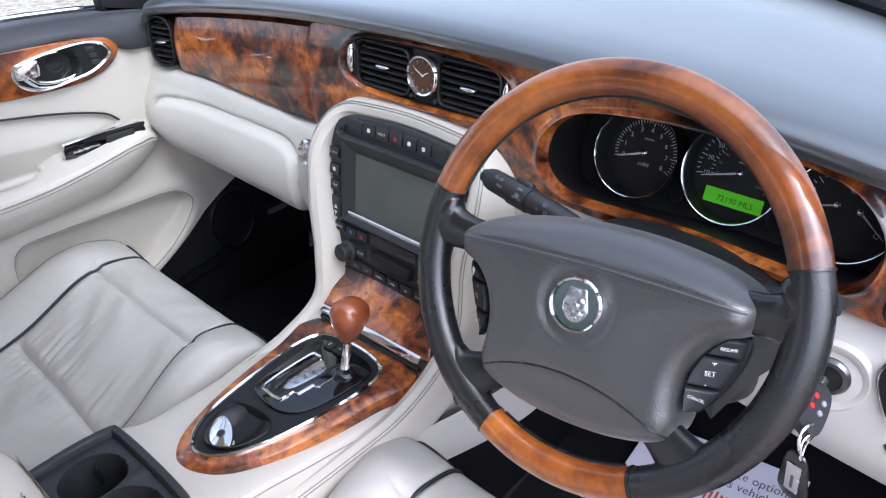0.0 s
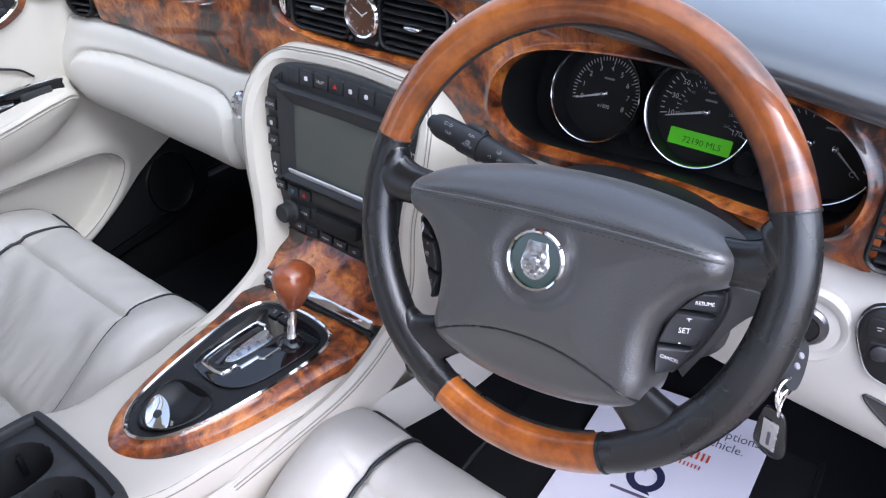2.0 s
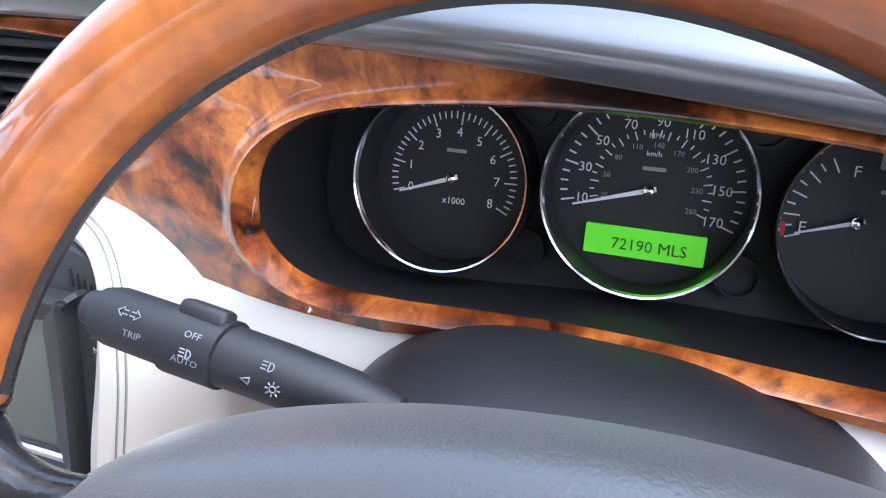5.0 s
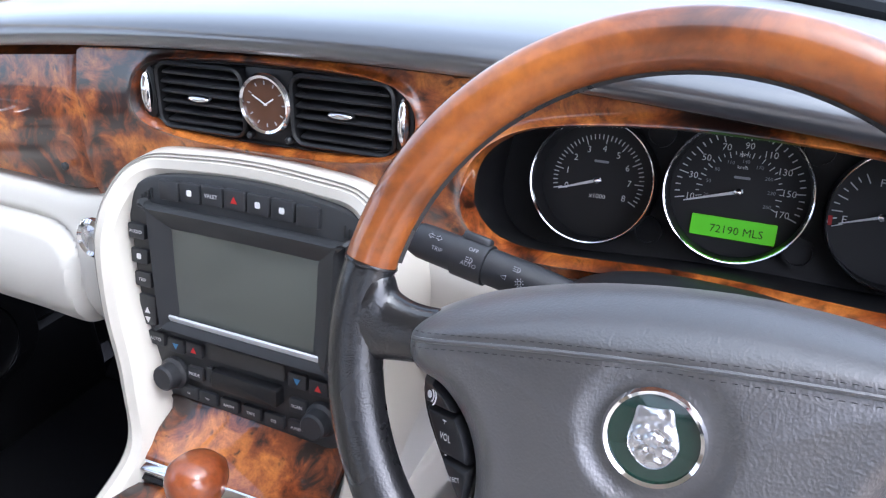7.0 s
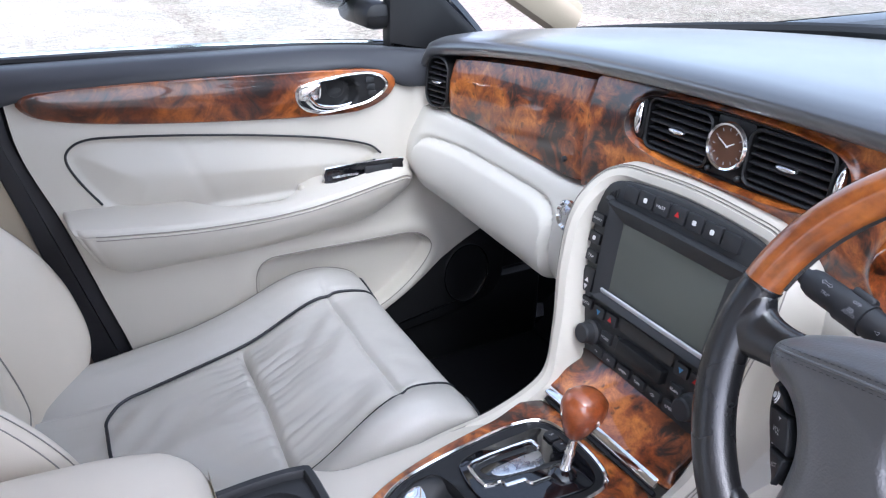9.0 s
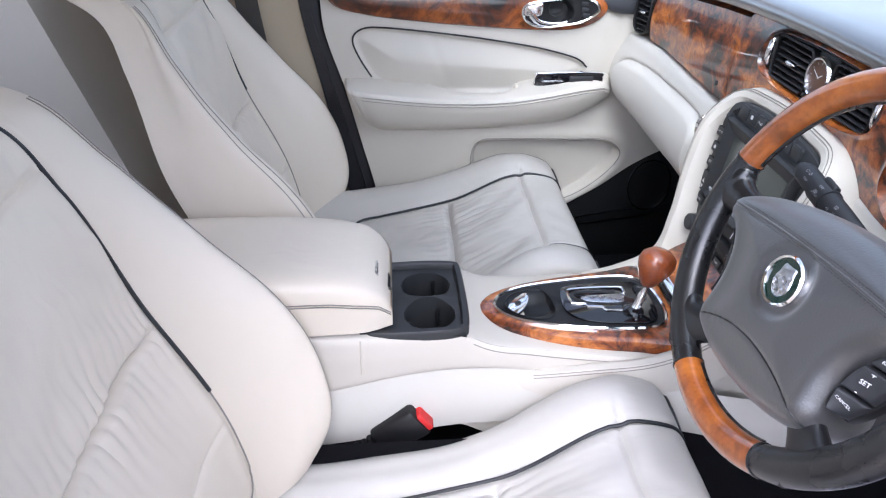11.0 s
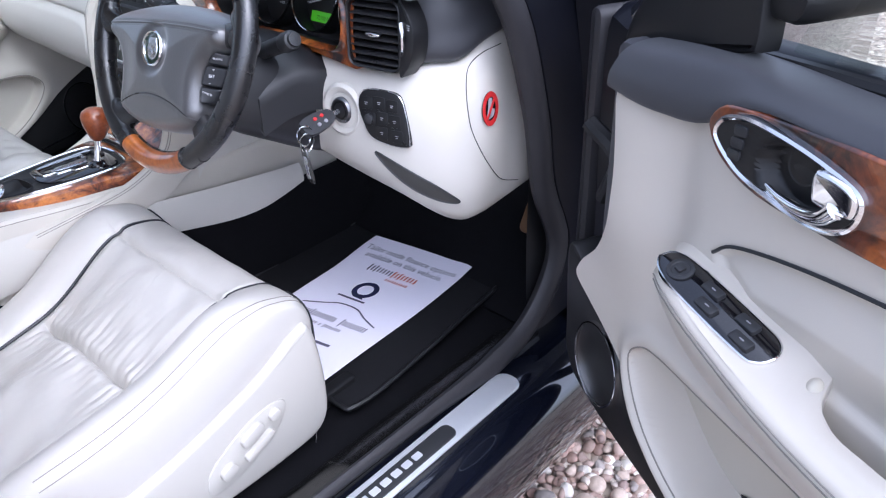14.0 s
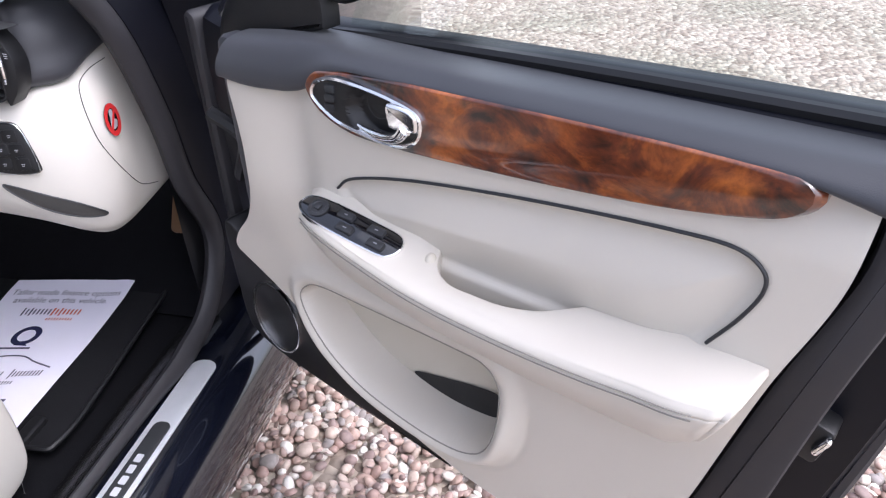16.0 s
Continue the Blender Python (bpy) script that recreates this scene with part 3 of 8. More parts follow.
part("weatherstrip", rings(post([(0.795, 0.018, 0), (0.806, 0.018, 0), (0.813, 0.022, 0), (0.814, 0.027, 0), (0.810, 0.031, 0), (0.813, 0.034, 0), (0.809, 0.040, 0), (0.797, 0.040, 0)]), True, True, True), RUBBER, body, "black rubber seal on the centre pillar")
part("pillar_flange", rings(post([(0.798, 0.038, 0), (0.806, 0.040, 0), (0.809, 0.044, 0), (0.812, 0.040, 1), (0.808, 0.044, 1), (0.785, 0.046, 1)]), True, True, True), JAMB, body, "plum black painted pillar flange")
part("pillar_gap", rings(post([(0.784, 0.030, 1), (0.800, 0.041, 1), (0.800, 0.070, 1), (0.784, 0.080, 1)]), True, True, True), BLACKPL, body)
part("rear_door_edge", rings(post([(0.79, 0.054, 1), (0.818, 0.050, 1), (0.838, 0.050, 1), (0.850, 0.054, 1), (0.858, 0.064, 1), (0.864, 0.085, 1), (0.868, 0.12, 1), (0.868, 0.20, 1), (0.868, 0.32, 1), (0.80, 0.32, 1), (0.80, 0.08, 1)]), True, True, True), PAINT, body, "glossy dark blue edge of the rear door")


def roof_fn(s, t):
    x = -0.62 + 1.24 * s
    y = -2.2 + 2.05 * t
    z = 1.43 - 0.10 * (2 * s - 1) ** 4 - 0.10 * np.clip(t - 0.75, 0, 1) * 2 - 0.08 * np.clip(0.25 - t, 0, 1) * 3
    return x, y, z


part("roof", surf(roof_fn, 14, 16), HEADLINE, body, "beige headlining under the roof")
part("roof", surf(lambda s, t: (lambda a: (a[0] * 1.03, a[1], a[2] + 0.02))(roof_fn(s, t)), 14, 16), PAINT, body)
# body behind the front seats
part("rear_wall", box(1.4, 0.08, 0.72, 0.03, pose(0, -2.0, 0.61)), BEIGE, body)
for s in (1, -1):
    part("rear_door", box(0.10, 1.25, 0.70, 0.03, pose(s * 0.80, -1.32, 0.62)), PAINT if s > 0 else TRIM, body)
    part("bonnet_side", box(0.10, 1.2, 0.55, 0.04, pose(s * 0.84, 1.36, 0.62)), PAINT, body)
part("floor_pan", box(1.62, 3.3, 0.04, 0.01, pose(0, -0.55, 0.225)), CARPET, body, "black carpeted floor pan")
part("bulkhead", box(1.60, 0.03, 0.70, 0.01, pose(0, 0.86, 0.56)), CARPET, body, "black carpeted bulkhead")
part("toe_board", rings([[(x, 0.48, 0.25), (x, 0.86, 0.52), (x, 0.87, 0.46), (x, 0.50, 0.22)] for x in (-0.78, 0.80)], True, True, True), CARPET, body)


def bonnet_fn(s, t):
    x = -0.80 + 1.6 * s
    return x, 0.98 + 1.0 * t - 0.16 * (2 * s - 1) ** 2, 0.895 - 0.22 * t - 0.06 * (2 * s - 1) ** 4 + 0.015 * np.sin(s * np.pi)


part("bonnet", surf(bonnet_fn, 20, 10), PAINT, body, "dark glossy bonnet beyond the windscreen")


def wscreen(s, t):
    x = (0.76 - 0.16 * t) * (2 * s - 1)
    y = 0.86 - 0.25 * (2 * s - 1) ** 2 - (0.98 - 0.12 * (2 * s - 1) ** 2) * t
    return x, y, 0.965 + 0.42 * t + 0.03 * np.sin(t * np.pi)


part("windscreen", surf(wscreen, 16, 10), GLASS, body, "clear windscreen glass")
edge = [(float(x), 0.852 - 0.40 * (float(x) / 0.8) ** 2, 0.984 - 0.10 * (float(x) - 0.05) ** 2 + 0.012) for x in np.linspace(-0.70, 0.70, 40)]
part("windscreen_seal", tube(edge, 0.013, 8), BLACKPL, body, "black windscreen base seal")
for x0, x1 in ((-0.30, 0.30), (0.10, 0.66)):
    pts = spline([(x0, 0.985, 0.935), ((x0 + x1) / 2, 0.965, 0.962), (x1, 0.85, 0.945)], 8)
    wiper = thing("wiper", "black windscreen wiper lying at the base of the glass", "wiper", "windscreen wipers")
    part("blade", tube(pts, 0.007, 6), BLACKPL, wiper)
    part("arm", tube(spline([(x0 - 0.05, 1.0, 0.930), (x0 + 0.1, 0.985, 0.958), ((x0 + x1) / 2, 0.972, 0.975)], 6), 0.006, 6), GREYPL, wiper)

# weather strip round the driver's doorway
seal = spline([(0.79, -0.45, 0.318), (0.79, 0.14, 0.320), (0.79, 0.30, 0.326), (0.79, 0.385, 0.352), (0.79, 0.448, 0.42), (0.79, 0.464, 0.50), (0.79, 0.414, 0.62), (0.788, 0.388, 0.76), (0.780, 0.330, 0.93), (0.75, 0.225, 1.06), (0.70, 0.060, 1.22)], 8)
part("weatherstrip", tube(seal[2:] + np.array((0.010, 0, 0)) * sstep(2, 14, np.arange(2, len(seal)))[:, None], 0.011 + 0.012 * sstep(4, 16, np.arange(2, len(seal))), 10, flat=0.8, up=(1, 0, 0)), RUBBER, body, "dark grey rubber door seal")
part("weatherstrip", tube(seal[:4], 0.0105, 8), RUBBER, body)
part("pillar_flange", rings([[(x + 0.004, y + 0.006, z), (x + 0.026, y + 0.016, z), (x + 0.030, y + 0.05, z), (x + 0.026, y + 0.17, z), (x + 0.010, y + 0.17, z)] for x, y, z in seal[22:]], True, True, True), JAMB, body, "dark painted door jamb")
kick = surf(lambda s, t: (0.787 - 0.01 * np.sin(t * 3.1) + 0 * s, 0.405 + 0.42 * s, 0.25 + 0.55 * t), 10, 10)
part("kick_panel", kick, BLACKPL, body, "dark plastic footwell side panel")
kick2 = surf(lambda s, t: (-0.735 + 0 * s, 0.15 + 0.75 * s, 0.20 + 0.72 * t), 6, 6)
part("sill_trim", box(0.05, 1.5, 0.20, 0.02, pose(-0.72, -0.25, 0.32)), BLACKPL, body)
part("kick_panel", kick2, BLACKPL, body)
part("scuff_strip", rings([[(0.70, y, 0.262), (0.735, y, 0.29), (0.80, y, 0.312), (0.80, y, 0.29), (0.70, y, 0.25)] for y in np.linspace(-0.5, 0.42, 8)], True, True, True), SCUFF, body, "black plastic inner sill trim")

# bright sill plate with its badge strip
sill_plate = thing("sill_plate", "brushed steel tread plate on the door sill", "sill plate")
part("plate", xf(plate(rrect(0.050, 0.70, 0.022, 5), 0.004, 0.002), pose(0.836, -0.055, 0.3055)), BRIGHTSTEEL, sill_plate)
part("badge_strip", xf(plate(rrect(0.030, 0.36, 0.012, 5), 0.003, 0.001), pose(0.838, -0.045, 0.3095)), GREYPL, sill_plate, "dark inlaid badge strip")
for k in range(6):
    part("lettering", xf(plate(rrect(0.012, 0.016, 0.002, 2), 0.0012, 0.0004, 1), pose(0.838, 0.055 - k * 0.022, 0.3124)), BRIGHTSTEEL, sill_plate)

# driver's footwell mat and paper
mat_thing = thing("floor_mat", "black carpet floor mat in the driver footwell", "floor mat")
mo = spline([(0.20, 0.10), (0.30, 0.075), (0.60, 0.075), (0.652, 0.10), (0.645, 0.25), (0.625, 0.42), (0.60, 0.60), (0.50, 0.66), (0.25, 0.66), (0.18, 0.60), (0.17, 0.3)], 5, True)


def floor_z(x, y):
    return 0.262 + 0.24 * np.clip(y - 0.48, 0, 1) ** 1.3


def drape(g, dz):
    v = np.array(g[0])
    v[:, 2] += floor_z(v[:, 0], v[:, 1]) + dz
    return v, g[1]


def gridded(o, n=26):
    """A thin sheet over the outline, fine enough to bend."""
    o = np.array(o)
    rs = [np.c_[lerp(o.mean(0), o, k / n), np.zeros(len(o))] for k in range(1, n + 1)]
    return rings(rs, True, True, False)


part("mat", drape(gridded(mo), 0.010), MATM, mat_thing)
part("binding", drape(tube(np.c_[mo, np.full(len(mo), 0.006)], 0.005, 6, True), 0.004), BLACKPL, mat_thing)

paper = thing("paper_mat", "printed white paper sheet lying on the floor mat", "paper")
PO, PR = np.array((0.284, 0.490)), np.array((0.255, 0.051))
PD_ = np.array((0.028, -0.445))


def paper_pt(a, b):
    """a across the sheet, b down it, 0 to 1."""
    x = PO[0] + PR[0] * a + PD_[0] * b
    y = PO[1] + PR[1] * a + PD_[1] * b
    z = floor_z(x, y) + 0.014 + 0.016 * sstep(0.35, 0.0, b) * (1 - a) + 0.0025 * (1 + np.sin(a * 3 + b * 5)) + 0.005 * sstep(0.8, 1.0, a) * sstep(0.5, 0, b)
    return x, y, z


part("sheet", surf(paper_pt, 22, 30), PAPER, paper)


def print_on(geo, a, b, mat, name="print", lift=0.0012):
    """Flat print in sheet units (x across, y up) laid on the sheet at a, b."""
    v = np.array(geo[0], float)
    aa, bb = a + v[:, 0], b - v[:, 1]
    x, y, z = paper_pt(aa, bb)
    return part(name, (np.stack([x, y, z + lift], 1), geo[1]), mat, paper, smooth=False)


def text_geo(s, size, sx=1.0):
    cu = bpy.data.curves.new("t", "FONT")
    cu.body, cu.size, cu.align_x, cu.align_y, cu.resolution_u = s, size, "CENTER", "CENTER", 2
    ob = bpy.data.objects.new("t", cu)
    me = bpy.data.meshes.new_from_object(ob)
    g = ([(v.co.x * sx, v.co.y, 0) for v in me.vertices], [tuple(p.vertices) for p in me.polygons])
    bpy.data.objects.remove(ob)
    bpy.data.meshes.remove(me)
    return g


print_on(text_geo("Tailor made finance options", 0.055, 1.45), 0.5, 0.10, INK, "lettering")
print_on(text_geo("available on this vehicle.", 0.055, 1.45), 0.5, 0.155, INK, "lettering")
bar = lambda w, h: ([(-w / 2, -h / 2, 0), (w / 2, -h / 2, 0), (w / 2, h / 2, 0), (-w / 2, h / 2, 0)], [(0, 1, 2, 3)])
for i in range(16):
    print_on(bar(0.014, 0.052 if i in (0, 2, 8, 10) else 0.036), 0.27 + i * 0.030, 0.235, ORANGEINK if i > 7 else INK)
for i in range(10):
    print_on(bar(0.009, 0.018), 0.50 + i * 0.022, 0.285, ORANGEINK)
print_on(frame_plate(ellipse(0.105, 0.066), ellipse(0.062, 0.04), [(0, 0), (1, 0)]), 0.46, 0.40, NAVY)
print_on(([(-0.05, -0.045, 0), (0.0, -0.015, 0), (0.06, -0.05, 0)], [(0, 1, 2)]), 0.47, 0.42, NAVY)
print_on(bar(0.26, 0.012), 0.44, 0.485, INK)
car_line = spline([(-0.36, -0.02), (-0.2, 0.02), (-0.08, 0.052), (0.08, 0.05), (0.2, 0.012), (0.36, -0.03)], 6)
print_on((np.concatenate([np.c_[car_line, np.zeros(len(car_line))], np.c_[car_line - (0, 0.009), np.zeros(len(car_line))]]),
          [(i, i + 1, i + 1 + len(car_line), i + len(car_line)) for i in range(len(car_line) - 1)]), 0.5, 0.585, INK)
for i in range(27):
    if i not in (15, 16):
        print_on(bar(0.012, 0.060 if i in (0, 5, 17) else 0.034), 0.19 + i * 0.0245, 0.655, INK)
for i in range(17):
    if i not in (6, 8):
        print_on(bar(0.010, 0.030 if i in (0, 9) else 0.020), 0.33 + i * 0.021, 0.71, INK)
for i, w in enumerate((0.5, 0.34, 0.34)):
    print_on(bar(w, 0.016), 0.5, 0.82 + i * 0.05, INK)

# pedals
for x, y, z, w, h, m, lab in ((0.46, 0.60, 0.47, 0.10, 0.055, BLACKPL, "black rubber brake pedal"), (0.655, 0.615, 0.45, 0.045, 0.13, BROWNP, "brown plastic accelerator pedal")):
    pedal = thing("pedal", lab, "pedal", "foot pedals")
    part("pad", xf(plate(rrect(w, h, 0.012), 0.012, 0.004), place((x, y, z), (1, 0, 0), (0, 0.5, 0.85))), m, pedal)
    part("arm", tube(spline([(x, y + 0.012, z), (x, y + 0.06, z + 0.08), (x, y + 0.05, z + 0.2)], 5), 0.008, 6), BLACKPL, pedal)

# ---- dashboard ----
dash = thing("dashboard", "charcoal-topped dashboard with burr walnut fascia and cream lower panels", "dashboard", kind="structure")


def fy(x, z=0.9):
    """The fascia's front, curving away towards the doors."""
    a = np.abs(np.asarray(x, float) + 0.01)
    return 0.236 - 0.016 * sstep(0.25, 0.62, a) + 9 * np.clip(a - 0.715, 0, 1) ** 2 - 0.020 * sstep(0.52, 0.67, -np.asarray(x, float)) + 0.10 * (np.asarray(z, float) - 0.9)


def lip(x):
    x = np.asarray(x, float)
    return 0.984 - 0.10 * (x - 0.05) ** 2 


def on_fascia(g, off=0.0):
    """Local x, y(up), z(out) laid on the curved fascia."""
    v = np.array(g[0], float)
    return np.stack([v[:, 0], fy(v[:, 0], v[:, 1]) - v[:, 2] - off, v[:, 1]], 1), g[1]


def pad_fn(s, t):
    x = -0.712 + 1.427 * s
    yb = 0.845 - 0.40 * ((x - 0.0) / 0.8) ** 2
    l = lip(x)
    f = fy(x, l)
    ks = [(0, 0), (0.06, 1), (0.13, 2), (0.2, 3), (0.28, 4), (0.42, 5), (0.7, 6), (1, 7)]
    dy = [0.03 + 0 * x, -0.012 + 0 * x, -0.020 + 0 * x, -0.012 + 0 * x, 0.015 + 0 * x, 0.09 + 0 * x, 0.6 * (yb - f), yb - f]
    dz = [-0.004, 0.000, 0.012, 0.024, 0.031, 0.034, 0.028, 0.002]
    tt = np.array([k[0] for k in ks])
    i = np.clip(np.searchsorted(tt, t, "right") - 1, 0, len(tt) - 2)
    a = (t - tt[i]) / (tt[i + 1] - tt[i])
    dys, dzs = np.stack(dy), np.array(dz)
    j = np.indices(x.shape)
    gy = lambda k: np.take_along_axis(dys, k[None], 0)[0]
    m1y, m0y = gy(np.clip(i + 2, 0, 7)) - gy(i), gy(i + 1) - gy(np.clip(i - 1, 0, 7))
    m1z, m0z = dzs[np.clip(i + 2, 0, 7)] - dzs[i], dzs[i + 1] - dzs[np.clip(i - 1, 0, 7)]
    h = lambda p0, p1, m0, m1: (2 * a**3 - 3 * a**2 + 1) * p0 + (a**3 - 2 * a**2 + a) * m0 * 0.4 + (-2 * a**3 + 3 * a**2) * p1 + (a**3 - a**2) * m1 * 0.4
    y = f + h(gy(i), gy(i + 1), m0y, m1y)
    z = l + h(dzs[i], dzs[i + 1], m0z, m1z)
    fade = sstep(-0.64, -0.712, x)
    return x, y, z - 0.055 * fade * fade - 0.03 * sstep(0.62, 0.715, x) * sstep(0.35, 0.5, t)


part("top_pad", surf(pad_fn, 90, 64), DARKPAD, dash, "charcoal leather dash top with a rolled front edge")
# round demister grille at the driver's end of the top
dg = thing("speaker_grille", "small round black grille in the dash top", "grille")
gp = pose(0.66, 0.355, 0.968, -8, 6, 0)
part("ring", xf(lathe([(0.043, -0.01), (0.045, 0.0), (0.043, 0.004), (0.038, 0.003), (0.037, -0.01)]), gp), DARKPAD, dg)
for k in range(9):
    w = 0.036 * math.sqrt(max(0.05, 1 - ((k - 4) / 4.4) ** 2)) * 2
    part("slat", xf(box(w, 0.004, 0.004, 0.001), gp @ pose(0, (k - 4) * 0.008, -0.001)), BLACKPL, dg)


def wtop(x):
    return lip(x) - 0.004


def wbot(x):
    return float(curve_at([(-0.66, 0.838), (-0.5, 0.826), (-0.36, 0.815), (-0.25, 0.812), (-0.17, 0.835), (-0.10, 0.862), (0.05, 0.862), (0.13, 0.845), (0.21, 0.818), (0.30, 0.826), (0.40, 0.836), (0.50, 0.834), (0.61, 0.826)], np.array(x)))


def fascia_sheet(x0, x1, bow=0.010):
    """A veneered strip bowed outwards between its lower and upper edge."""
    def fn(s, t):
        x = lerp(x0, x1, s)
        lo = np.vectorize(wbot)(x)
        hi = lip(x) - 0.004
        z = lerp(lo, hi, t)
        e = np.minimum(np.minimum(s, 1 - s) * abs(x1 - x0), 1)
        d = bow * (1 - (2 * t - 1) ** 2) - 0.003 * sstep(0.003, 0, e) - 0.03 * (t < 0.001) - 0.03 * (t > 0.999)
        return x, fy(x, z) - d, z
    return surf(fn, 40, 22)


part("glovebox_fascia", fascia_sheet(-0.604, -0.246), WALNUT, dash, "burr walnut panel above the glovebox")
part("lock_button", on_fascia(xf(lathe([(0.0045, 0.0), (0.0045, 0.003), (0.003, 0.004)], 14), pose(-0.275, 0.845, 0.012))), GREYPL, dash)


def ring_sheet(hole, x0, x1, depth=0.030, bow=0.010):
    """The walnut round an opening: from the opening out to the strip's edges."""
    hole = np.array(hole)
    c = hole.mean(0)
    dirs, outs = [], []
    for p in hole:
        d = p - c
        lo, hi = 1.0, 40.0
        for _ in range(40):
            mid = (lo + hi) / 2
            q = c + d * mid
            ok = x0 <= q[0] <= x1 and wbot(min(max(q[0], x0), x1)) <= q[1] <= float(wtop(q[0]))
            lo, hi = (mid, hi) if ok else (lo, mid)
        outs.append(c + d * lo)
    outs = np.array(outs)
    rs = []
    inn = inset(hole, 0.004)
    rs.append(np.c_[inn, np.full(len(hole), -depth)])
    rs.append(np.c_[inn, np.full(len(hole), 0.000)])
    rs.append(np.c_[lerp(inn, hole, 0.5), np.full(len(hole), 0.005)])
    for k in range(1, 15):
        t = (k / 14) ** 1.6
        p = lerp(hole, outs, t)
        zr = (p[:, 1] - np.array([wbot(x) for x in p[:, 0]])) / np.maximum(wtop(p[:, 0]) - np.array([wbot(x) for x in p[:, 0]]), 1e-3)
        rs.append(np.c_[p, 0.006 * np.exp(-(np.hypot(*(p - hole).T) / 0.006) ** 2) + bow * (1 - (2 * np.clip(zr, 0, 1) - 1) ** 2)])
    onedge = np.array([abs(q[1] - wbot(q[0])) < 0.004 or abs(q[1] - float(wtop(q[0]))) < 0.004 for q in outs])
    rs.append(np.c_[outs, np.where(onedge, -0.02, 0.006 * 0 + bow * (1 - (2 * np.clip(zr, 0, 1) - 1) ** 2))])
    return on_fascia(rings(rs))


vent_hole = spline([(-0.1592, 0.932), (-0.1477, 0.958), (-0.1125, 0.971), (-0.0069, 0.976), (0.0987, 0.973), (0.1427, 0.962), (0.1568, 0.938), (0.1409, 0.912), (0.0899, 0.900), (-0.0069, 0.896), (-0.0949, 0.899), (-0.146, 0.910)], 9, True)
part("centre_fascia", ring_sheet(vent_hole, -0.243, 0.1865), WALNUT, dash, "burr walnut surround of the centre vents")
clus_hole = spline([(0.200, 0.885), (0.211, 0.919), (0.246, 0.944), (0.31, 0.956), (0.40, 0.961), (0.49, 0.958), (0.545, 0.947), (0.578, 0.920), (0.585, 0.888), (0.570, 0.856), (0.53, 0.846), (0.40, 0.846), (0.28, 0.838), (0.232, 0.842), (0.207, 0.860)], 8, True)
part("cluster_fascia", ring_sheet(clus_hole, 0.1865, 0.606, 0.005), WALNUT, dash, "burr walnut surround of the instruments")


def vent_unit(name, w, h, c, tab=True, label="", slats=6, round_=0.014, yaw=0.0, off=0.006, tilt=0.0):
    """A vent: a dark box with fins and a chrome tab."""
    v = thing(name, label, "air vent", "dashboard air vents")
    m = place((c[0], float(fy(c[0], c[1])) - off, c[1]), (math.cos(yaw), math.sin(yaw), 0), (0, 0.08, 1))
    o = rrect(w, h, round_, 5)
    part("housing", xf(frame_plate(o, inset(o, 0.004), [(0, -0.04), (0, 0.001), (0.5, 0.003), (1, 0.001), (1, -0.05), (0.4, -0.05)]), m), BLACKPL, v)
    part("duct", xf((np.c_[o, np.full(len(o), -0.045)], [tuple(range(len(o)))]), m), CARPET, v, "dark duct opening")
    for k in range(slats):
        z = (k + 0.5) / slats * (h - 0.01) - (h - 0.01) / 2
        wk = w - 0.008 - 2 * max(0, abs(z) - (h / 2 - round_)) * 0.8
        part("slat", xf(box(wk, 0.0030, 0.015, 0.001), m @ pose(0, z, -0.0085, 16, 0, 0)), SLATM, v)
    for k in range(7):
        x = (k + 0.5) / 7 * (w - 0.01) - (w - 0.01) / 2
        part("fin", xf(box(0.0022, h - 0.014, 0.014, 0.0006), m @ pose(x, 0, -0.028)), BLACKPL, v)
    if tab:
        part("tab", xf(blob(0.0135, 0.0035, 0.006, None, 16, 8, 3), m @ pose(0, 0.0, 0.0)), CHROME, v, "chrome vent tab")
    return v


hous = dash
part("vent_panel", on_fascia(rings([np.c_[inset(vent_hole, -0.002), np.full(len(vent_hole), -0.075)], np.c_[inset(vent_hole, -0.002), np.full(len(vent_hole), -0.055)], np.c_[inset(vent_hole, 0.006), np.full(len(vent_hole), -0.052)]], True, False, True)), BLACKPL, hous)
part("vent_bezel", on_fascia(rings([np.c_[inset(vent_hole, 0.002), np.full(len(vent_hole), -0.050)], np.c_[inset(vent_hole, 0.002), np.full(len(vent_hole), 0.002)], np.c_[inset(vent_hole, 0.0045), np.full(len(vent_hole), 0.004)], np.c_[inset(vent_hole, 0.0065), np.full(len(vent_hole), 0.001)], np.c_[inset(vent_hole, 0.0065), np.full(len(vent_hole), -0.050)]])), BLACKPL, hous, "black rim round the centre vents")
for px_, pw, ph in ((0.001, 0.054, 0.074), (-0.1425, 0.026, 0.056), (0.1425, 0.026, 0.056)):
    part("vent_divider", on_fascia(xf(plate(rrect(pw, ph, 0.008, 4), 0.012, 0.002), pose(px_, 0.937, -0.011))), BLACKPL, hous)
cvents = [None, None]
cvents[0] = vent_unit("air_vent", 0.108, 0.066, (-0.078, 0.936), label="black centre air vent with chrome tab")
cvents[1] = vent_unit("air_vent", 0.108, 0.066, (0.081, 0.937), label="black centre air vent with chrome tab")
for x in (-0.1445, 0.1425):
    w = cvents[x > 0]
    part("thumbwheel", on_fascia(xf(blob(0.006, 0.022, 0.010, None, 14, 10), pose(x, 0.937, 0.004))), CHROME, w)
    part("slot", on_fascia(xf(plate(rrect(0.018, 0.052, 0.008), 0.004, 0.001), pose(x, 0.937, 0.001))), BLACKPL, w)
clock = thing("clock", "chrome-rimmed analogue dash clock with a brown face", "clock")
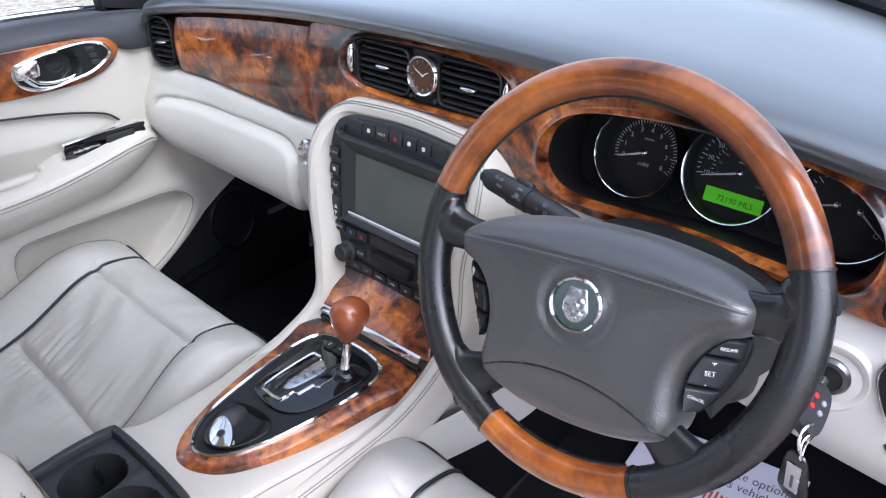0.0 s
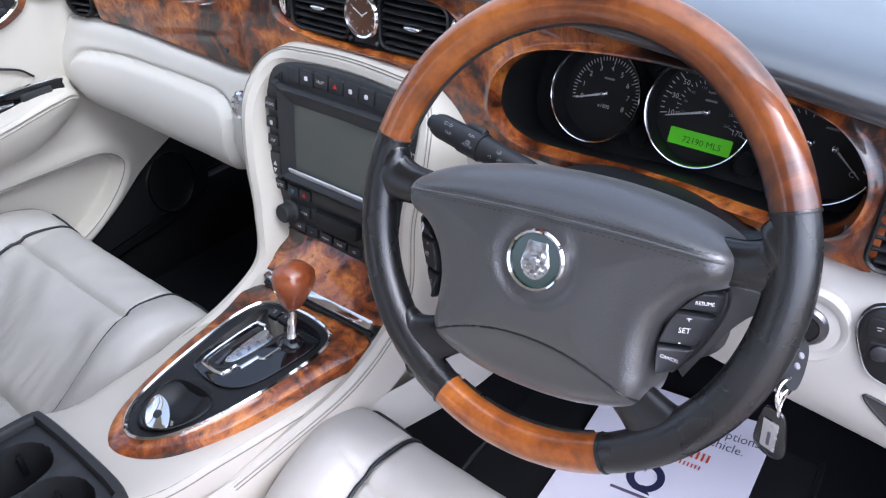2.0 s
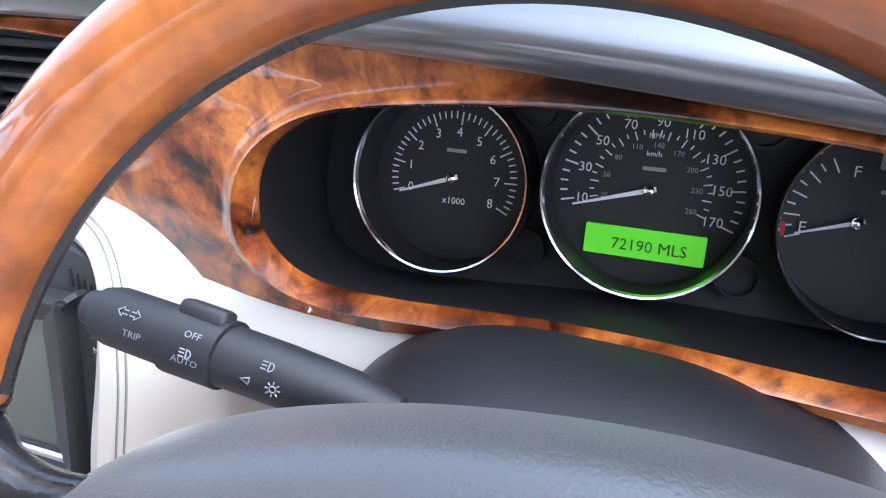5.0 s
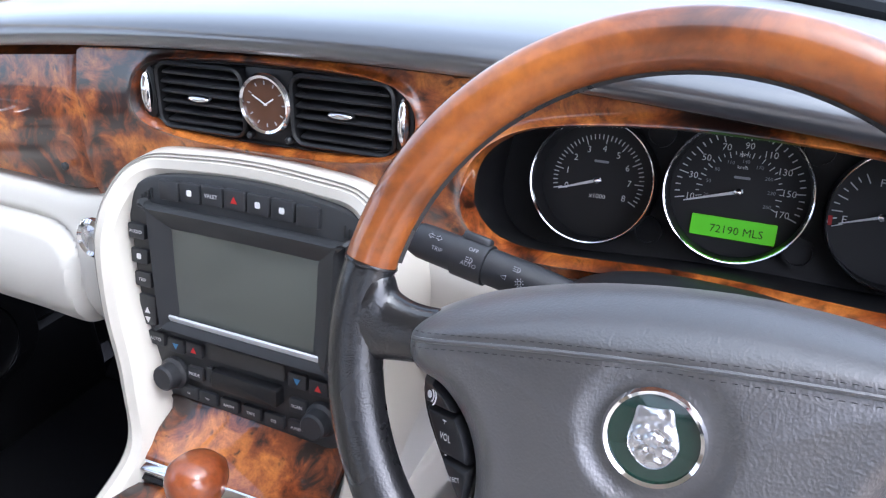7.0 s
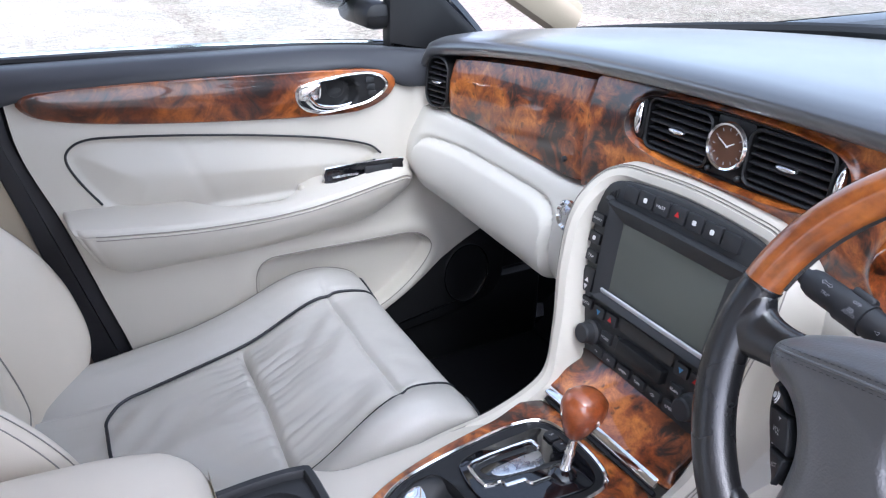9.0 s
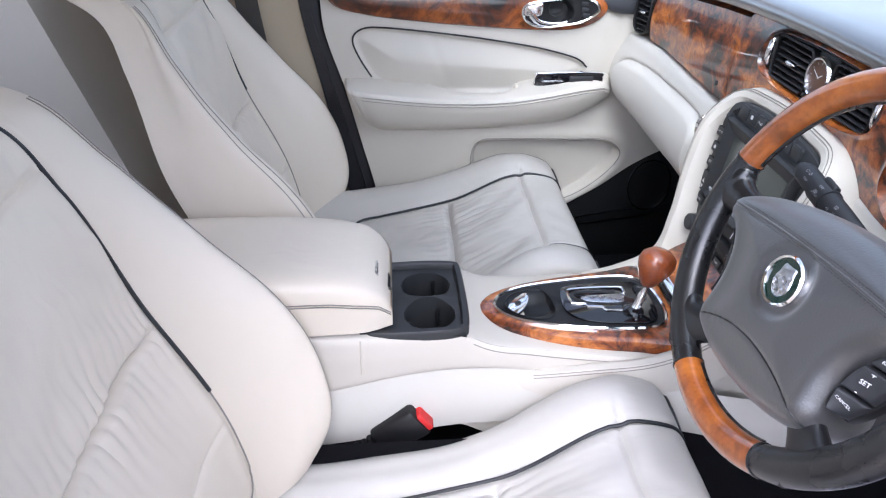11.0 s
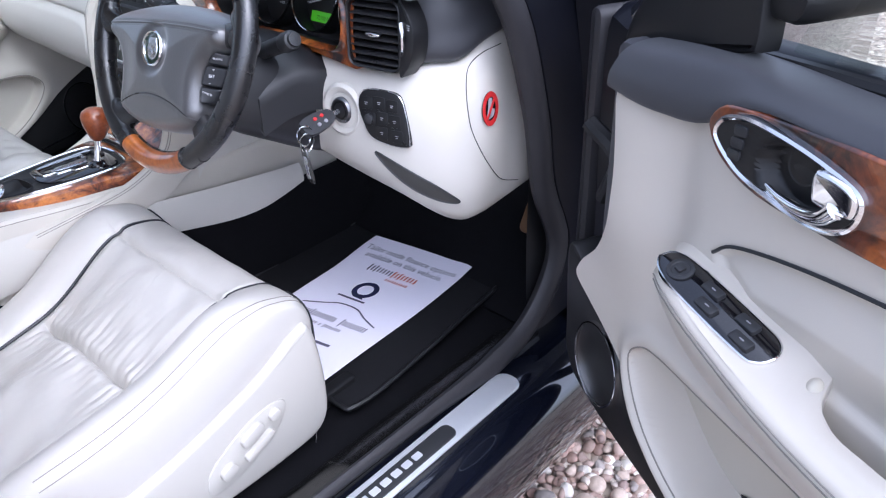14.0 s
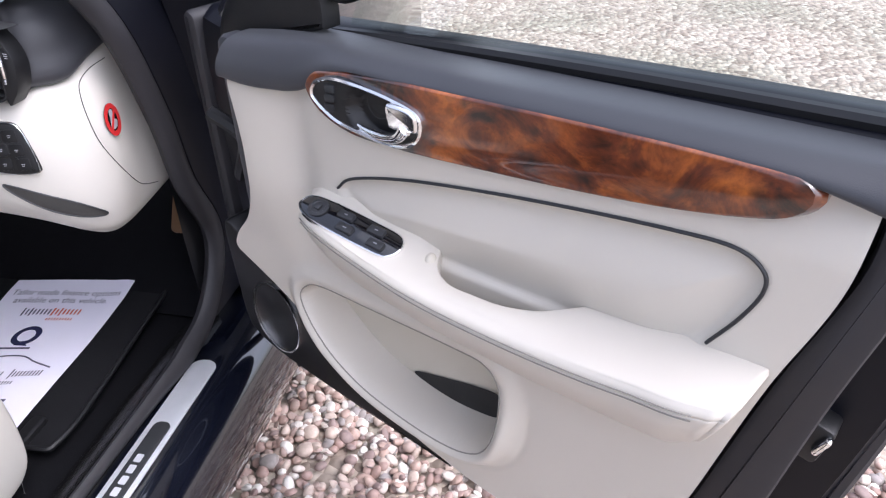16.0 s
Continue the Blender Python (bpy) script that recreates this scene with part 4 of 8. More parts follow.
cm = place((0.001, float(fy(0.001, 0.939)) - 0.004, 0.939), (1, 0, 0), (0, 0.08, 1))
part("rim", xf(lathe([(0.0275, 0), (0.0285, 0.004), (0.0265, 0.008), (0.0240, 0.007), (0.0235, 0.003)], 36), cm), CHROME, clock, "chrome rim")
part("face", xf(lathe([(0.0238, 0.0036), (0.0, 0.0037)], 36), cm), CLOCKF, clock, "brown clock face")
for k in range(12):
    a = k * math.pi / 6
    part("mark", xf(box(0.0012, 0.0036, 0.0006, 0.0002), cm @ pose(0, 0, 0.0040, 0, 0, math.degrees(a)) @ pose(0, 0.0195, 0)), GREYM, clock)
for a, l in ((300, 0.013), (62, 0.018)):
    part("pointer", xf(box(0.0013, l, 0.0006, 0.0002), cm @ pose(0, 0, 0.0046, 0, 0, a) @ pose(0, l / 2 - 0.002, 0)), WHITEM, clock)
for x in (-0.021, 0.023):
    part("push_pin", on_fascia(xf(lathe([(0.0035, 0), (0.0035, 0.004), (0.002, 0.006)], 12), pose(x, 0.908, 0.003))), GREYPL, hous)

# end vents
vent_unit("air_vent", 0.064, 0.092, (-0.636, 0.888), label="black passenger end air vent with chrome tab", slats=8, round_=0.026, yaw=0.20, off=0.010)
ew = vent_unit("air_vent", 0.096, 0.098, (0.644, 0.885), label="black driver end air vent with chrome tab", slats=8, round_=0.016, yaw=0.16, off=0.006)
em = place((0.644, float(fy(0.644, 0.885)) - 0.006, 0.885), (math.cos(0.16), math.sin(0.16), 0), (0, 0.08, 1))
part("slot", xf(plate(spline([(0.044, 0.047), (0.056, 0.040), (0.066, 0.022), (0.070, 0.0), (0.066, -0.026), (0.057, -0.043), (0.044, -0.048)], 5, True), 0.036, 0.002), em @ pose(0, 0, -0.034)), BLACKPL, ew, "black oval vent end plate")
part("thumbwheel", xf(tube(spline([(0.050, 0.021, 0.002), (0.054, 0.010, 0.006), (0.055, 0.0, 0.007), (0.054, -0.010, 0.006), (0.050, -0.021, 0.002)], 5), 0.0034, 8), em), CHROME, ew, "chrome thumbwheel")
for k in range(3):
    part("mark", xf(box(0.006 - 0.001 * k, 0.0011, 0.0006, 0.0002), em @ pose(0.0615, 0.019 - 0.003 * k, 0.0024, 0, 0, -12)), GREYM, ew)


# lower dash in cream
def low_pass(s, t):
    """Passenger side: from the walnut down and under to the footwell."""
    x = lerp(-0.705, -0.165, s)
    hi = np.vectorize(wbot)(np.clip(x, -0.66, 2))
    f = fy(x, 0.85)
    keys_y = [(0, 0.012), (0.06, -0.004), (0.2, -0.022), (0.45, -0.045), (0.7, -0.040), (0.86, -0.015), (0.95, 0.03), (1, 0.09)]
    keys_z = [(0, 0.0), (0.06, -0.004), (0.2, -0.035), (0.45, -0.095), (0.7, -0.150), (0.86, -0.172), (0.95, -0.180), (1, -0.178)]
    y = f + curve_at(keys_y, t)
    z = hi + 0.92 * curve_at(keys_z, t) * (1.0 - 0.10 * sstep(-0.5, -0.70, x))
    # glovebox lid stands a little proud, with a rounded outline
    d = inside_dist(GLOVE, x, z)
    y = y - 0.009 * sstep(0, 0.010, d) + 0.007 * np.exp(-((d + 0.002) / 0.0045) ** 2)
    return x, y, z


GLOVE = spline([(-0.655, 0.760), (-0.640, 0.782), (-0.58, 0.787), (-0.40, 0.779), (-0.31, 0.772), (-0.272, 0.750), (-0.262, 0.70), (-0.262, 0.655), (-0.30, 0.62), (-0.53, 0.62), (-0.615, 0.66), (-0.645, 0.72)], 6, True)
part("lower_panel_passenger", surf(low_pass, 110, 70), TRIM, dash, "cream lower dash with the glovebox lid")
gb = thing("glovebox_button", "round chrome glovebox release button", "button")
gm = place((-0.208, 0.182, 0.787), (1, 0, 0), (0, 0.15, 1))
part("bezel", xf(lathe([(0.022, 0), (0.022, 0.006), (0.018, 0.009), (0.015, 0.006)], 26), gm), CHROME, gb)
part("button", xf(lathe([(0.015, 0.0), (0.0145, 0.006), (0.008, 0.009), (0.0, 0.0095)], 26), gm), STEEL, gb)


DPLAN = [(0.12, 0.238, 0.846, 0.725), (0.30, 0.238, 0.828, 0.680), (0.45, 0.236, 0.834, 0.655), (0.56, 0.237, 0.828, 0.637), (0.645, 0.246, 0.832, 0.618), (0.695, 0.268, 0.840, 0.588), (0.722, 0.300, 0.841, 0.570), (0.732, 0.342, 0.860, 0.570), (0.736, 0.405, 0.874, 0.580), (0.738, 0.49, 0.890, 0.59)]
DP = spline(DPLAN, 16)


def plan_at(s):
    """Plan position, outward normal, top and bottom heights along the driver's dash, s from 0 to 1."""
    d = np.r_[0, np.cumsum(np.hypot(*np.diff(DP[:, :2], axis=0).T))]
    q = s * d[-1]
    g = lambda k, e=0.0: np.interp(q + e, d, DP[:, k])
    tx, ty = g(0, 0.004) - g(0, -0.004), g(1, 0.004) - g(1, -0.004)
    l = np.hypot(tx, ty) + 1e-9
    return g(0), g(1), ty / l, -tx / l, g(2), g(3)


def low_drv(s, t):
    x, y, nx, ny, hi, lo = plan_at(s)
    off = curve_at([(0, -0.012), (0.05, 0.006), (0.2, 0.028), (0.45, 0.040), (0.7, 0.030), (0.86, 0.004), (0.95, -0.03), (1, -0.09)], t)
    off = off * (1 - 0.75 * sstep(0.74, 0.90, s)) - 0.012 * sstep(0.9, 1.0, t) * sstep(0.74, 0.9, s) - 0.05 * sstep(0.45, 0.2, s) * t
    z = hi - (hi - lo) * curve_at([(0, 0.0), (0.05, 0.02), (0.2, 0.15), (0.45, 0.48), (0.7, 0.82), (0.86, 0.96), (0.95, 1.0), (1, 0.985)], t)
    return x + nx * off, y + ny * off, z


part("lower_panel_driver", surf(low_drv, 130, 50), TRIM, dash, "cream lower dash wrapping round to the door")


def end_pad(s, t):
    x, y, nx, ny, hi, lo = plan_at(lerp(0.60, 1.0, s))
    hi = hi + (0.945 - hi) * sstep(0.702, 0.680, lerp(0.60, 1.0, s))
    off = curve_at([(0, -0.016), (0.08, 0.006), (0.3, 0.008), (0.6, -0.006), (0.85, -0.035), (1, -0.10)], t)
    z = hi + (0.965 - hi) * curve_at([(0, -0.03), (0.08, 0.02), (0.3, 0.38), (0.6, 0.78), (0.85, 0.98), (1, 1.03)], t)
    return x + nx * off, y + ny * off, z


part("end_pad", surf(end_pad, 80, 24), PADSIDE, dash, "charcoal end of the dash top")
GL_S, GL_T = np.meshgrid(np.linspace(0.55, 1, 120), np.linspace(0.02, 0.9, 120), indexing="ij")
LOWPTS = np.stack(low_drv(GL_S, GL_T), -1).reshape(-1, 3)


def on_low(y, z, off=0.0006):
    """The point of the dash end's face nearest to a height and a depth."""
    p = LOWPTS[np.argmin((LOWPTS[:, 1] - y) ** 2 + (LOWPTS[:, 2] - z) ** 2 + 0.2 * (LOWPTS[:, 0] - 0.765) ** 2)]
    return p + np.array((off, -off * 0.5, 0))


cap_line = spline([on_low(y, z) for y, z in ((0.375, 0.852), (0.335, 0.850), (0.306, 0.842), (0.292, 0.820), (0.287, 0.785), (0.290, 0.745), (0.312, 0.697), (0.350, 0.650), (0.382, 0.625), (0.424, 0.606))], 8)
part("panel_gap", tube(cap_line, 0.0007, 6), DARKWELL, dash)
sticker = thing("warning_sticker", "round red and black warning sticker on the cream dash end", "sticker")
sq = on_low(0.331, 0.768, 0.0012)
sm_ = place(tuple(sq), tuple(on_low(0.346, 0.768) - on_low(0.316, 0.768)), tuple(on_low(0.331, 0.785) - on_low(0.331, 0.751)))
part("disc", xf(plate(ellipse(0.021, 0.026, 32), 0.0012, 0.0004, 1), sm_), GLOSS, sticker)
part("ring", xf(frame_plate(ellipse(0.021, 0.026, 32), ellipse(0.0142, 0.018, 32), [(0, 0.001), (0, 0.002), (1, 0.002), (1, 0.001)]), sm_), RED, sticker)
part("slash", xf(box(0.0048, 0.040, 0.0008, 0.0002), sm_ @ pose(0, 0, 0.0022, 0, 0, -40)), RED, sticker)
part("pictogram", xf(plate(spline([(-0.010, -0.012), (0.004, -0.014), (0.011, -0.004), (0.002, 0.002), (0.006, 0.014), (-0.003, 0.016), (-0.006, 0.002)], 5, True), 0.0019, 0.0003, 1), sm_), GREYM, sticker)

# light switch panel
lsw = thing("light_switch_panel", "black light switch panel with round dial and buttons", "switch panel")


def on_front(x, z, off=0.0):
    """The point of the driver's dash skin nearest to a width and a height."""
    d = np.hypot(SKIN[:, 0] - x, SKIN[:, 2] - z) + 10 * (SKIN[:, 1] > 0.30)
    k = np.argsort(d)[:3]
    return SKIN[k].mean(0) + np.array((0, -off, 0))


SS, ST = np.meshgrid(np.linspace(0.35, 1, 320), np.linspace(0.02, 0.9, 200), indexing="ij")
SKIN = np.stack(low_drv(SS, ST), -1).reshape(-1, 3)
lm = place(tuple(on_front(0.655, 0.764, -0.010)), tuple(on_front(0.682, 0.764) - on_front(0.628, 0.764)), tuple(on_front(0.655, 0.789) - on_front(0.655, 0.739)))
lo = spline([(-0.046, 0.014), (-0.043, 0.029), (-0.031, 0.038), (0.0, 0.039), (0.023, 0.034), (0.034, 0.012), (0.042, -0.030), (0.036, -0.040), (0.0, -0.039), (-0.026, -0.030), (-0.040, -0.006)], 6, True)
part("panel", xf(plate(lo, 0.014, 0.004), lm), BLACKPL, lsw)
for x, y in ((-0.030, 0.019), (-0.008, 0.021), (0.014, 0.019), (-0.025, -0.004), (-0.003, -0.001), (0.019, -0.003), (-0.003, -0.023), (0.023, -0.025)):
    b = part("button", xf(plate(rrect(0.0205, 0.0185, 0.003, 3), 0.0148, 0.0008), lm @ pose(x, y, 0)), BLACKPL, lsw)
    for k in range(2):
        part("symbol", xf(plate(rrect(0.0055 - 0.002 * k, 0.0011, 0.0004, 2), 0.0004, 0.0001, 1), lm @ pose(x, y + 0.001 - 0.0026 * k, 0.0153)), GREYM, b)

part("edge_trim", xf(tube(np.c_[lo, np.full(len(lo), 0.0100)], 0.0010, 6, True), lm), STEEL, lsw, "thin grey metal edge")
part("dimmer_dial", xf(lathe([(0.0075, 0.0), (0.0075, 0.0035), (0.006, 0.0045), (0, 0.0045)], 22), lm @ pose(-0.025, -0.004, 0.0148)), BUTTON, lsw, "round dimmer dial")

# storage slot under it
slot = thing("storage_tray", "dark oval coin tray in the lower dash", "tray")
tm = place((0.697, 0.2200, 0.660), (0.74, 0.44, -0.50), (0.49, 0.07, 0.833))
LS, LT = np.meshgrid(np.linspace(0.55, 1, 330), np.linspace(0.3, 1.0, 330), indexing="ij")
LOWFINE = np.stack(low_drv(LS, LT), -1).reshape(-1, 3)


def on_dash(a, b, off):
    """A point of the slot's plane laid on the dash's skin."""
    q = np.array(tm @ Vector((a, b, 0)))
    nz = np.array(tm.col[2][:3])
    d = LOWFINE - q
    along = d @ nz
    k = np.argsort(np.sum(d * d, 1) - 0.97 * along * along)[:6]
    return q + nz * (along[k].mean() + off)


lens = spline([(-0.076, 0.008), (-0.03, 0.017), (0.03, 0.017), (0.074, 0.003), (0.05, -0.006), (0.0, -0.009), (-0.05, -0.002)], 6, True)

part("well", rings([[on_dash(a * f, b * f, 0.0014) for a, b in lens] for f in (1.0, 0.75, 0.5, 0.25, 0.02)], True, False, True), DARKWELL, slot, "dark grey lining of the tray")
part("rim", tube([on_dash(a, b, 0.0008) for a, b in lens], 0.0016, 6, True), GREYPL, slot)

# ---- instruments ----
cluster = thing("instrument_cluster", "black instrument cluster with three chrome-ringed dials", "instruments")
ins = inset(clus_hole, 0.0035)
back = np.stack([0.39 + (ins[:, 0] - 0.39) * 1.04, 0.346 + 0.35 * (ins[:, 1] - 0.036 * sstep(0.93, 0.85, ins[:, 1]) - 0.875), ins[:, 1] - 0.036 * sstep(0.93, 0.85, ins[:, 1]) + 0.012 * sstep(0.93, 0.96, ins[:, 1])], 1)
front = np.stack([ins[:, 0], fy(ins[:, 0], ins[:, 1]) + 0.003, ins[:, 1]], 1)
part("hood", rings([front, lerp(front, back, 0.5), back]), DIAL, cluster, "black funnel round the dials")
fm = place((0, 0.329, 0.875), (1, 0, 0), (0, 0.33, 0.94)) @ Matrix.Translation((0, -0.875, 0))
part("backing", xf(plate(spline([(0.19, 0.885), (0.20, 0.935), (0.25, 0.97), (0.40, 0.985), (0.54, 0.97), (0.59, 0.93), (0.60, 0.885), (0.58, 0.84), (0.54, 0.80), (0.4, 0.795), (0.27, 0.795), (0.205, 0.82)], 5, True), 0.001, 0.0005, 1), fm @ Matrix.Translation((0, 0, -0.004))), DIAL, cluster)


def arc_marks(d, c, r0, r1, a0, a1, n, major, w, mat):
    for k in range(n):
        a = lerp(a0, a1, k / (n - 1))
        big = k % major == 0
        l = (r1 - r0) * (1.0 if big else 0.55)
        m = fm @ pose(c[0] + (r1 - l / 2) * math.cos(a), c[1] + (r1 - l / 2) * math.sin(a), 0.0035, 0, 0, math.degrees(a) - 90)
        part("mark", xf(([(-w / 2, -l / 2, 0), (w / 2, -l / 2, 0), (w / 2, l / 2, 0), (-w / 2, l / 2, 0)], [(0, 1, 2, 3)]), m), mat, d, smooth=False)


def dial(c, r, label):
    d = part("dial", xf(lathe([(r - 0.001, 0.0015), (0.0, 0.0016)], 48), fm @ pose(c[0], c[1], 0)), DIAL, cluster, label)
    ang = np.linspace(0, 2 * np.pi, 64, endpoint=False)
    turn = lambda pr: rings([np.stack([q * np.cos(ang), q * np.sin(ang), np.full(64, h)], 1) for q, h in pr])
    part("well", xf(turn([(r + 0.0012, -0.004), (r + 0.0012, 0.030), (r - 0.0010, 0.030), (r - 0.0010, 0.0015)]), fm @ pose(c[0], c[1], 0)), DIAL, d, "black well of the dial")
    part("ring", xf(turn([(r - 0.0010, 0.030), (r - 0.0002, 0.0325), (r + 0.0008, 0.033), (r + 0.0016, 0.0315), (r + 0.0014, 0.028)]), fm @ pose(c[0], c[1], 0)), CHROME, d, "chrome ring")
    return d


def needle(d, c, ang, l, w=0.0022):
    m = fm @ pose(c[0], c[1], 0.0065, 0, 0, ang)
    part("needle", xf(([(-0.004, -w * 0.7, 0), (l, -w * 0.25, 0), (l, w * 0.25, 0), (-0.004, w * 0.7, 0)], [(0, 1, 2, 3)]), m), WHITEM, d, smooth=False)
    part("hub", xf(lathe([(0.0032, 0.0), (0.0032, 0.003), (0.002, 0.004), (0, 0.0042)], 16), fm @ pose(c[0], c[1], 0.006)), CHROME, d)


TC, SC_, FC = (0.2875, 0.873), (0.4055, 0.880), (0.5255, 0.876)
tach = dial(TC, 0.0530, "rev counter")
arc_marks(tach, TC, 0.033, 0.041, radians(197), radians(-27), 41, 5, 0.0009, WHITEM)
for k in range(9):
    a = radians(197 - k * 224 / 8)
    text(str(k), 0.0080, WHITEM, fm @ pose(TC[0] + 0.0285 * math.cos(a), TC[1] + 0.0285 * math.sin(a), 0.004), tach)
text("x1000", 0.006, WHITEM, fm @ pose(TC[0] + 0.002, TC[1] - 0.014, 0.004), tach)
needle(tach, TC, 199, 0.036)
speedo = dial(SC_, 0.0560, "speedometer")
arc_marks(speedo, SC_, 0.043, 0.051, radians(193), radians(-21), 33, 4, 0.0010, WHITEM)
arc_marks(speedo, SC_, 0.029, 0.034, radians(193), radians(-21), 27, 2, 0.0007, WHITEM)
for k, s in enumerate((10, 30, 50, 70, 90, 110, 130, 150, 170)):
    a = radians(193 - k * 214 / 8)
    text(str(s), 0.0078, WHITEM, fm @ pose(SC_[0] + 0.0385 * math.cos(a), SC_[1] + 0.0385 * math.sin(a), 0.004), speedo)
for k, s in enumerate((20, 50, 80, 110, 140, 170, 200, 230, 260)):
    a = radians(193 - k * 214 / 8)
    text(str(s), 0.0042, GREYM, fm @ pose(SC_[0] + 0.0255 * math.cos(a), SC_[1] + 0.0255 * math.sin(a), 0.004), speedo)
text("MPH", 0.0042, WHITEM, fm @ pose(SC_[0], SC_[1] + 0.0305, 0.004), speedo)
text("km/h", 0.0042, WHITEM, fm @ pose(SC_[0], SC_[1] + 0.0205, 0.004), speedo)
needle(speedo, SC_, 197, 0.044)
part("display", xf(plate(rrect(0.068, 0.0175, 0.001, 2), 0.0012, 0.0003, 1), fm @ pose(SC_[0] + 0.001, SC_[1] - 0.0315, 0.003)), LCD, speedo, "green backlit odometer display")
text("72190 MLS", 0.0095, LCDINK, fm @ pose(SC_[0] + 0.004, SC_[1] - 0.033, 0.0045), speedo)
fuel = dial(FC, 0.0535, "combined fuel and temperature gauge")
arc_marks(fuel, (FC[0] - 0.013, FC[1]), 0.028, 0.036, radians(200), radians(118), 9, 2, 0.0009, WHITEM)
arc_marks(fuel, (FC[0] + 0.010, FC[1]), 0.028, 0.036, radians(62), radians(-40), 9, 2, 0.0009, WHITEM)
for s, x, y in (("F", -0.018, 0.026), ("E", -0.039, -0.006), ("H", 0.030, 0.022), ("C", 0.030, -0.02)):
    text(s, 0.0085, WHITEM, fm @ pose(FC[0] + x, FC[1] + y, 0.004), fuel)
needle(fuel, (FC[0] - 0.014, FC[1]), 198, 0.030, 0.0018)
needle(fuel, (FC[0] + 0.010, FC[1] - 0.001), -38, 0.032, 0.0018)
part("pump_symbol", xf(plate(rrect(0.008, 0.009, 0.001, 2), 0.0006, 0.0002, 1), fm @ pose(FC[0] - 0.004, FC[1] + 0.033, 0.003)), GREYM, fuel)
part("fuel_low_mark", xf(plate(rrect(0.004, 0.008, 0.001, 2), 0.0006, 0.0002, 1), fm @ pose(FC[0] - 0.049, FC[1] - 0.008, 0.003)), RED, fuel)
for i, c in enumerate((TC, SC_, FC)):
    part("emblem_bar", xf(plate(rrect(0.013, 0.0022, 0.0008, 2), 0.0004, 0.0001, 1), fm @ pose(c[0] + 0.001, c[1] + (0.017 if i != 1 else 0.012), 0.003)), GREYM, (tach, speedo, fuel)[i])
for x, z in ((0.336, 0.921), (0.338, 0.836), (0.461, 0.921), (0.459, 0.838)):
    part("warning_pod", xf(lathe([(0.0125, 0.0), (0.0125, 0.008), (0.0105, 0.008), (0.0105, 0.002), (0, 0.002)], 24), fm @ pose(x, z, 0)), BLACKPL, cluster)

# ---- centre stack ----
SM = place((-0.010, 0.187, 0.820), (1, 0, 0), (0, 0.188, 1))
stack = thing("centre_stack", "black control stack with a screen and rows of buttons", "control panel")
so = spline([(-0.155, -0.02), (-0.158, 0.010), (-0.142, 0.036), (-0.10, 0.049), (0.0, 0.055), (0.10, 0.049), (0.142, 0.036), (0.158, 0.010), (0.155, -0.02), (0.150, -0.08), (0.135, -0.14), (0.108, -0.196), (0.0, -0.199), (-0.108, -0.196), (-0.135, -0.14), (-0.150, -0.08)], 6, True)
part("panel", xf(plate(so * (0.93, 1), 0.012, 0.004), SM @ pose(0, 0, -0.012)), GREYPL, stack)
# screen in its deep frame
fo = spline([(-0.112, 0.012), (-0.106, 0.018), (0.106, 0.018), (0.112, 0.012), (0.103, -0.106), (0.097, -0.111), (-0.097, -0.111), (-0.103, -0.106)], 5, True)
fi = spline([(-0.084, -0.009), (-0.080, -0.005), (0.080, -0.005), (0.084, -0.009), (0.080, -0.090), (0.076, -0.094), (-0.076, -0.094), (-0.080, -0.090)], 5, True)
part("screen_frame", xf(frame_plate(fo, fi, [(0, 0), (0, 0.008), (0.12, 0.013), (0.4, 0.011), (1, 0.002), (1, -0.004)]), SM), GREYPL, stack, "grey bevelled screen frame")
part("screen", xf(plate(rrect(0.184, 0.100, 0.004, 3), 0.0020, 0.0005), SM @ pose(0, -0.046, 0.001)), SCREEN, stack, "dull grey-green screen glass")
part("frame_sill", xf(box(0.182, 0.015, 0.003, 0.001), SM @ pose(0, -0.101, 0.006, 25, 0, 0)), BRIGHTSTEEL, stack, "bright sill under the screen")


def key(x, y, w, h, s="", size=0.006, mat=WHITEM, r=0.002, parent=None, lift=0.0045):
    b = part("button", xf(plate(rrect(w, h, r, 3), lift, 0.0012), SM @ pose(x, y, 0)), BUTTON, parent or stack)
    if s == "up" or s == "down":
        g = 1 if s == "up" else -1
        part("symbol", xf(([(-0.004, -0.003 * g, 0), (0.004, -0.003 * g, 0), (0, 0.004 * g, 0)], [(0, 1, 2)]), SM @ pose(x, y, lift + 0.0004)), mat, b, smooth=False)
    elif s == "sign":
        part("symbol", xf(plate(rrect(0.006, 0.006, 0.0015, 2), 0.0004, 0.0001, 1), SM @ pose(x, y, lift)), mat, b)
    elif s:
        text(s, size, mat, SM @ pose(x, y, lift), b)
    return b


for i, s in enumerate(("", "sign", "VALET", "up", "sign", "sign", "")):
    x = -0.087 + i * 0.027
    y = 0.037 - 0.10 * (x * x) * 4 + 0.001
    key(x, y, 0.0245, 0.020, s, 0.0055, RED if s == "up" else WHITEM)
for s in (-1, 1):
    for k in range(4):
        part("grille_slot", xf(box(0.0018, 0.012 - k * 0.0015, 0.002, 0.0005), SM @ pose(s * (0.112 + k * 0.0045), 0.028 - k * 0.002, 0.0005)), DIAL, stack)
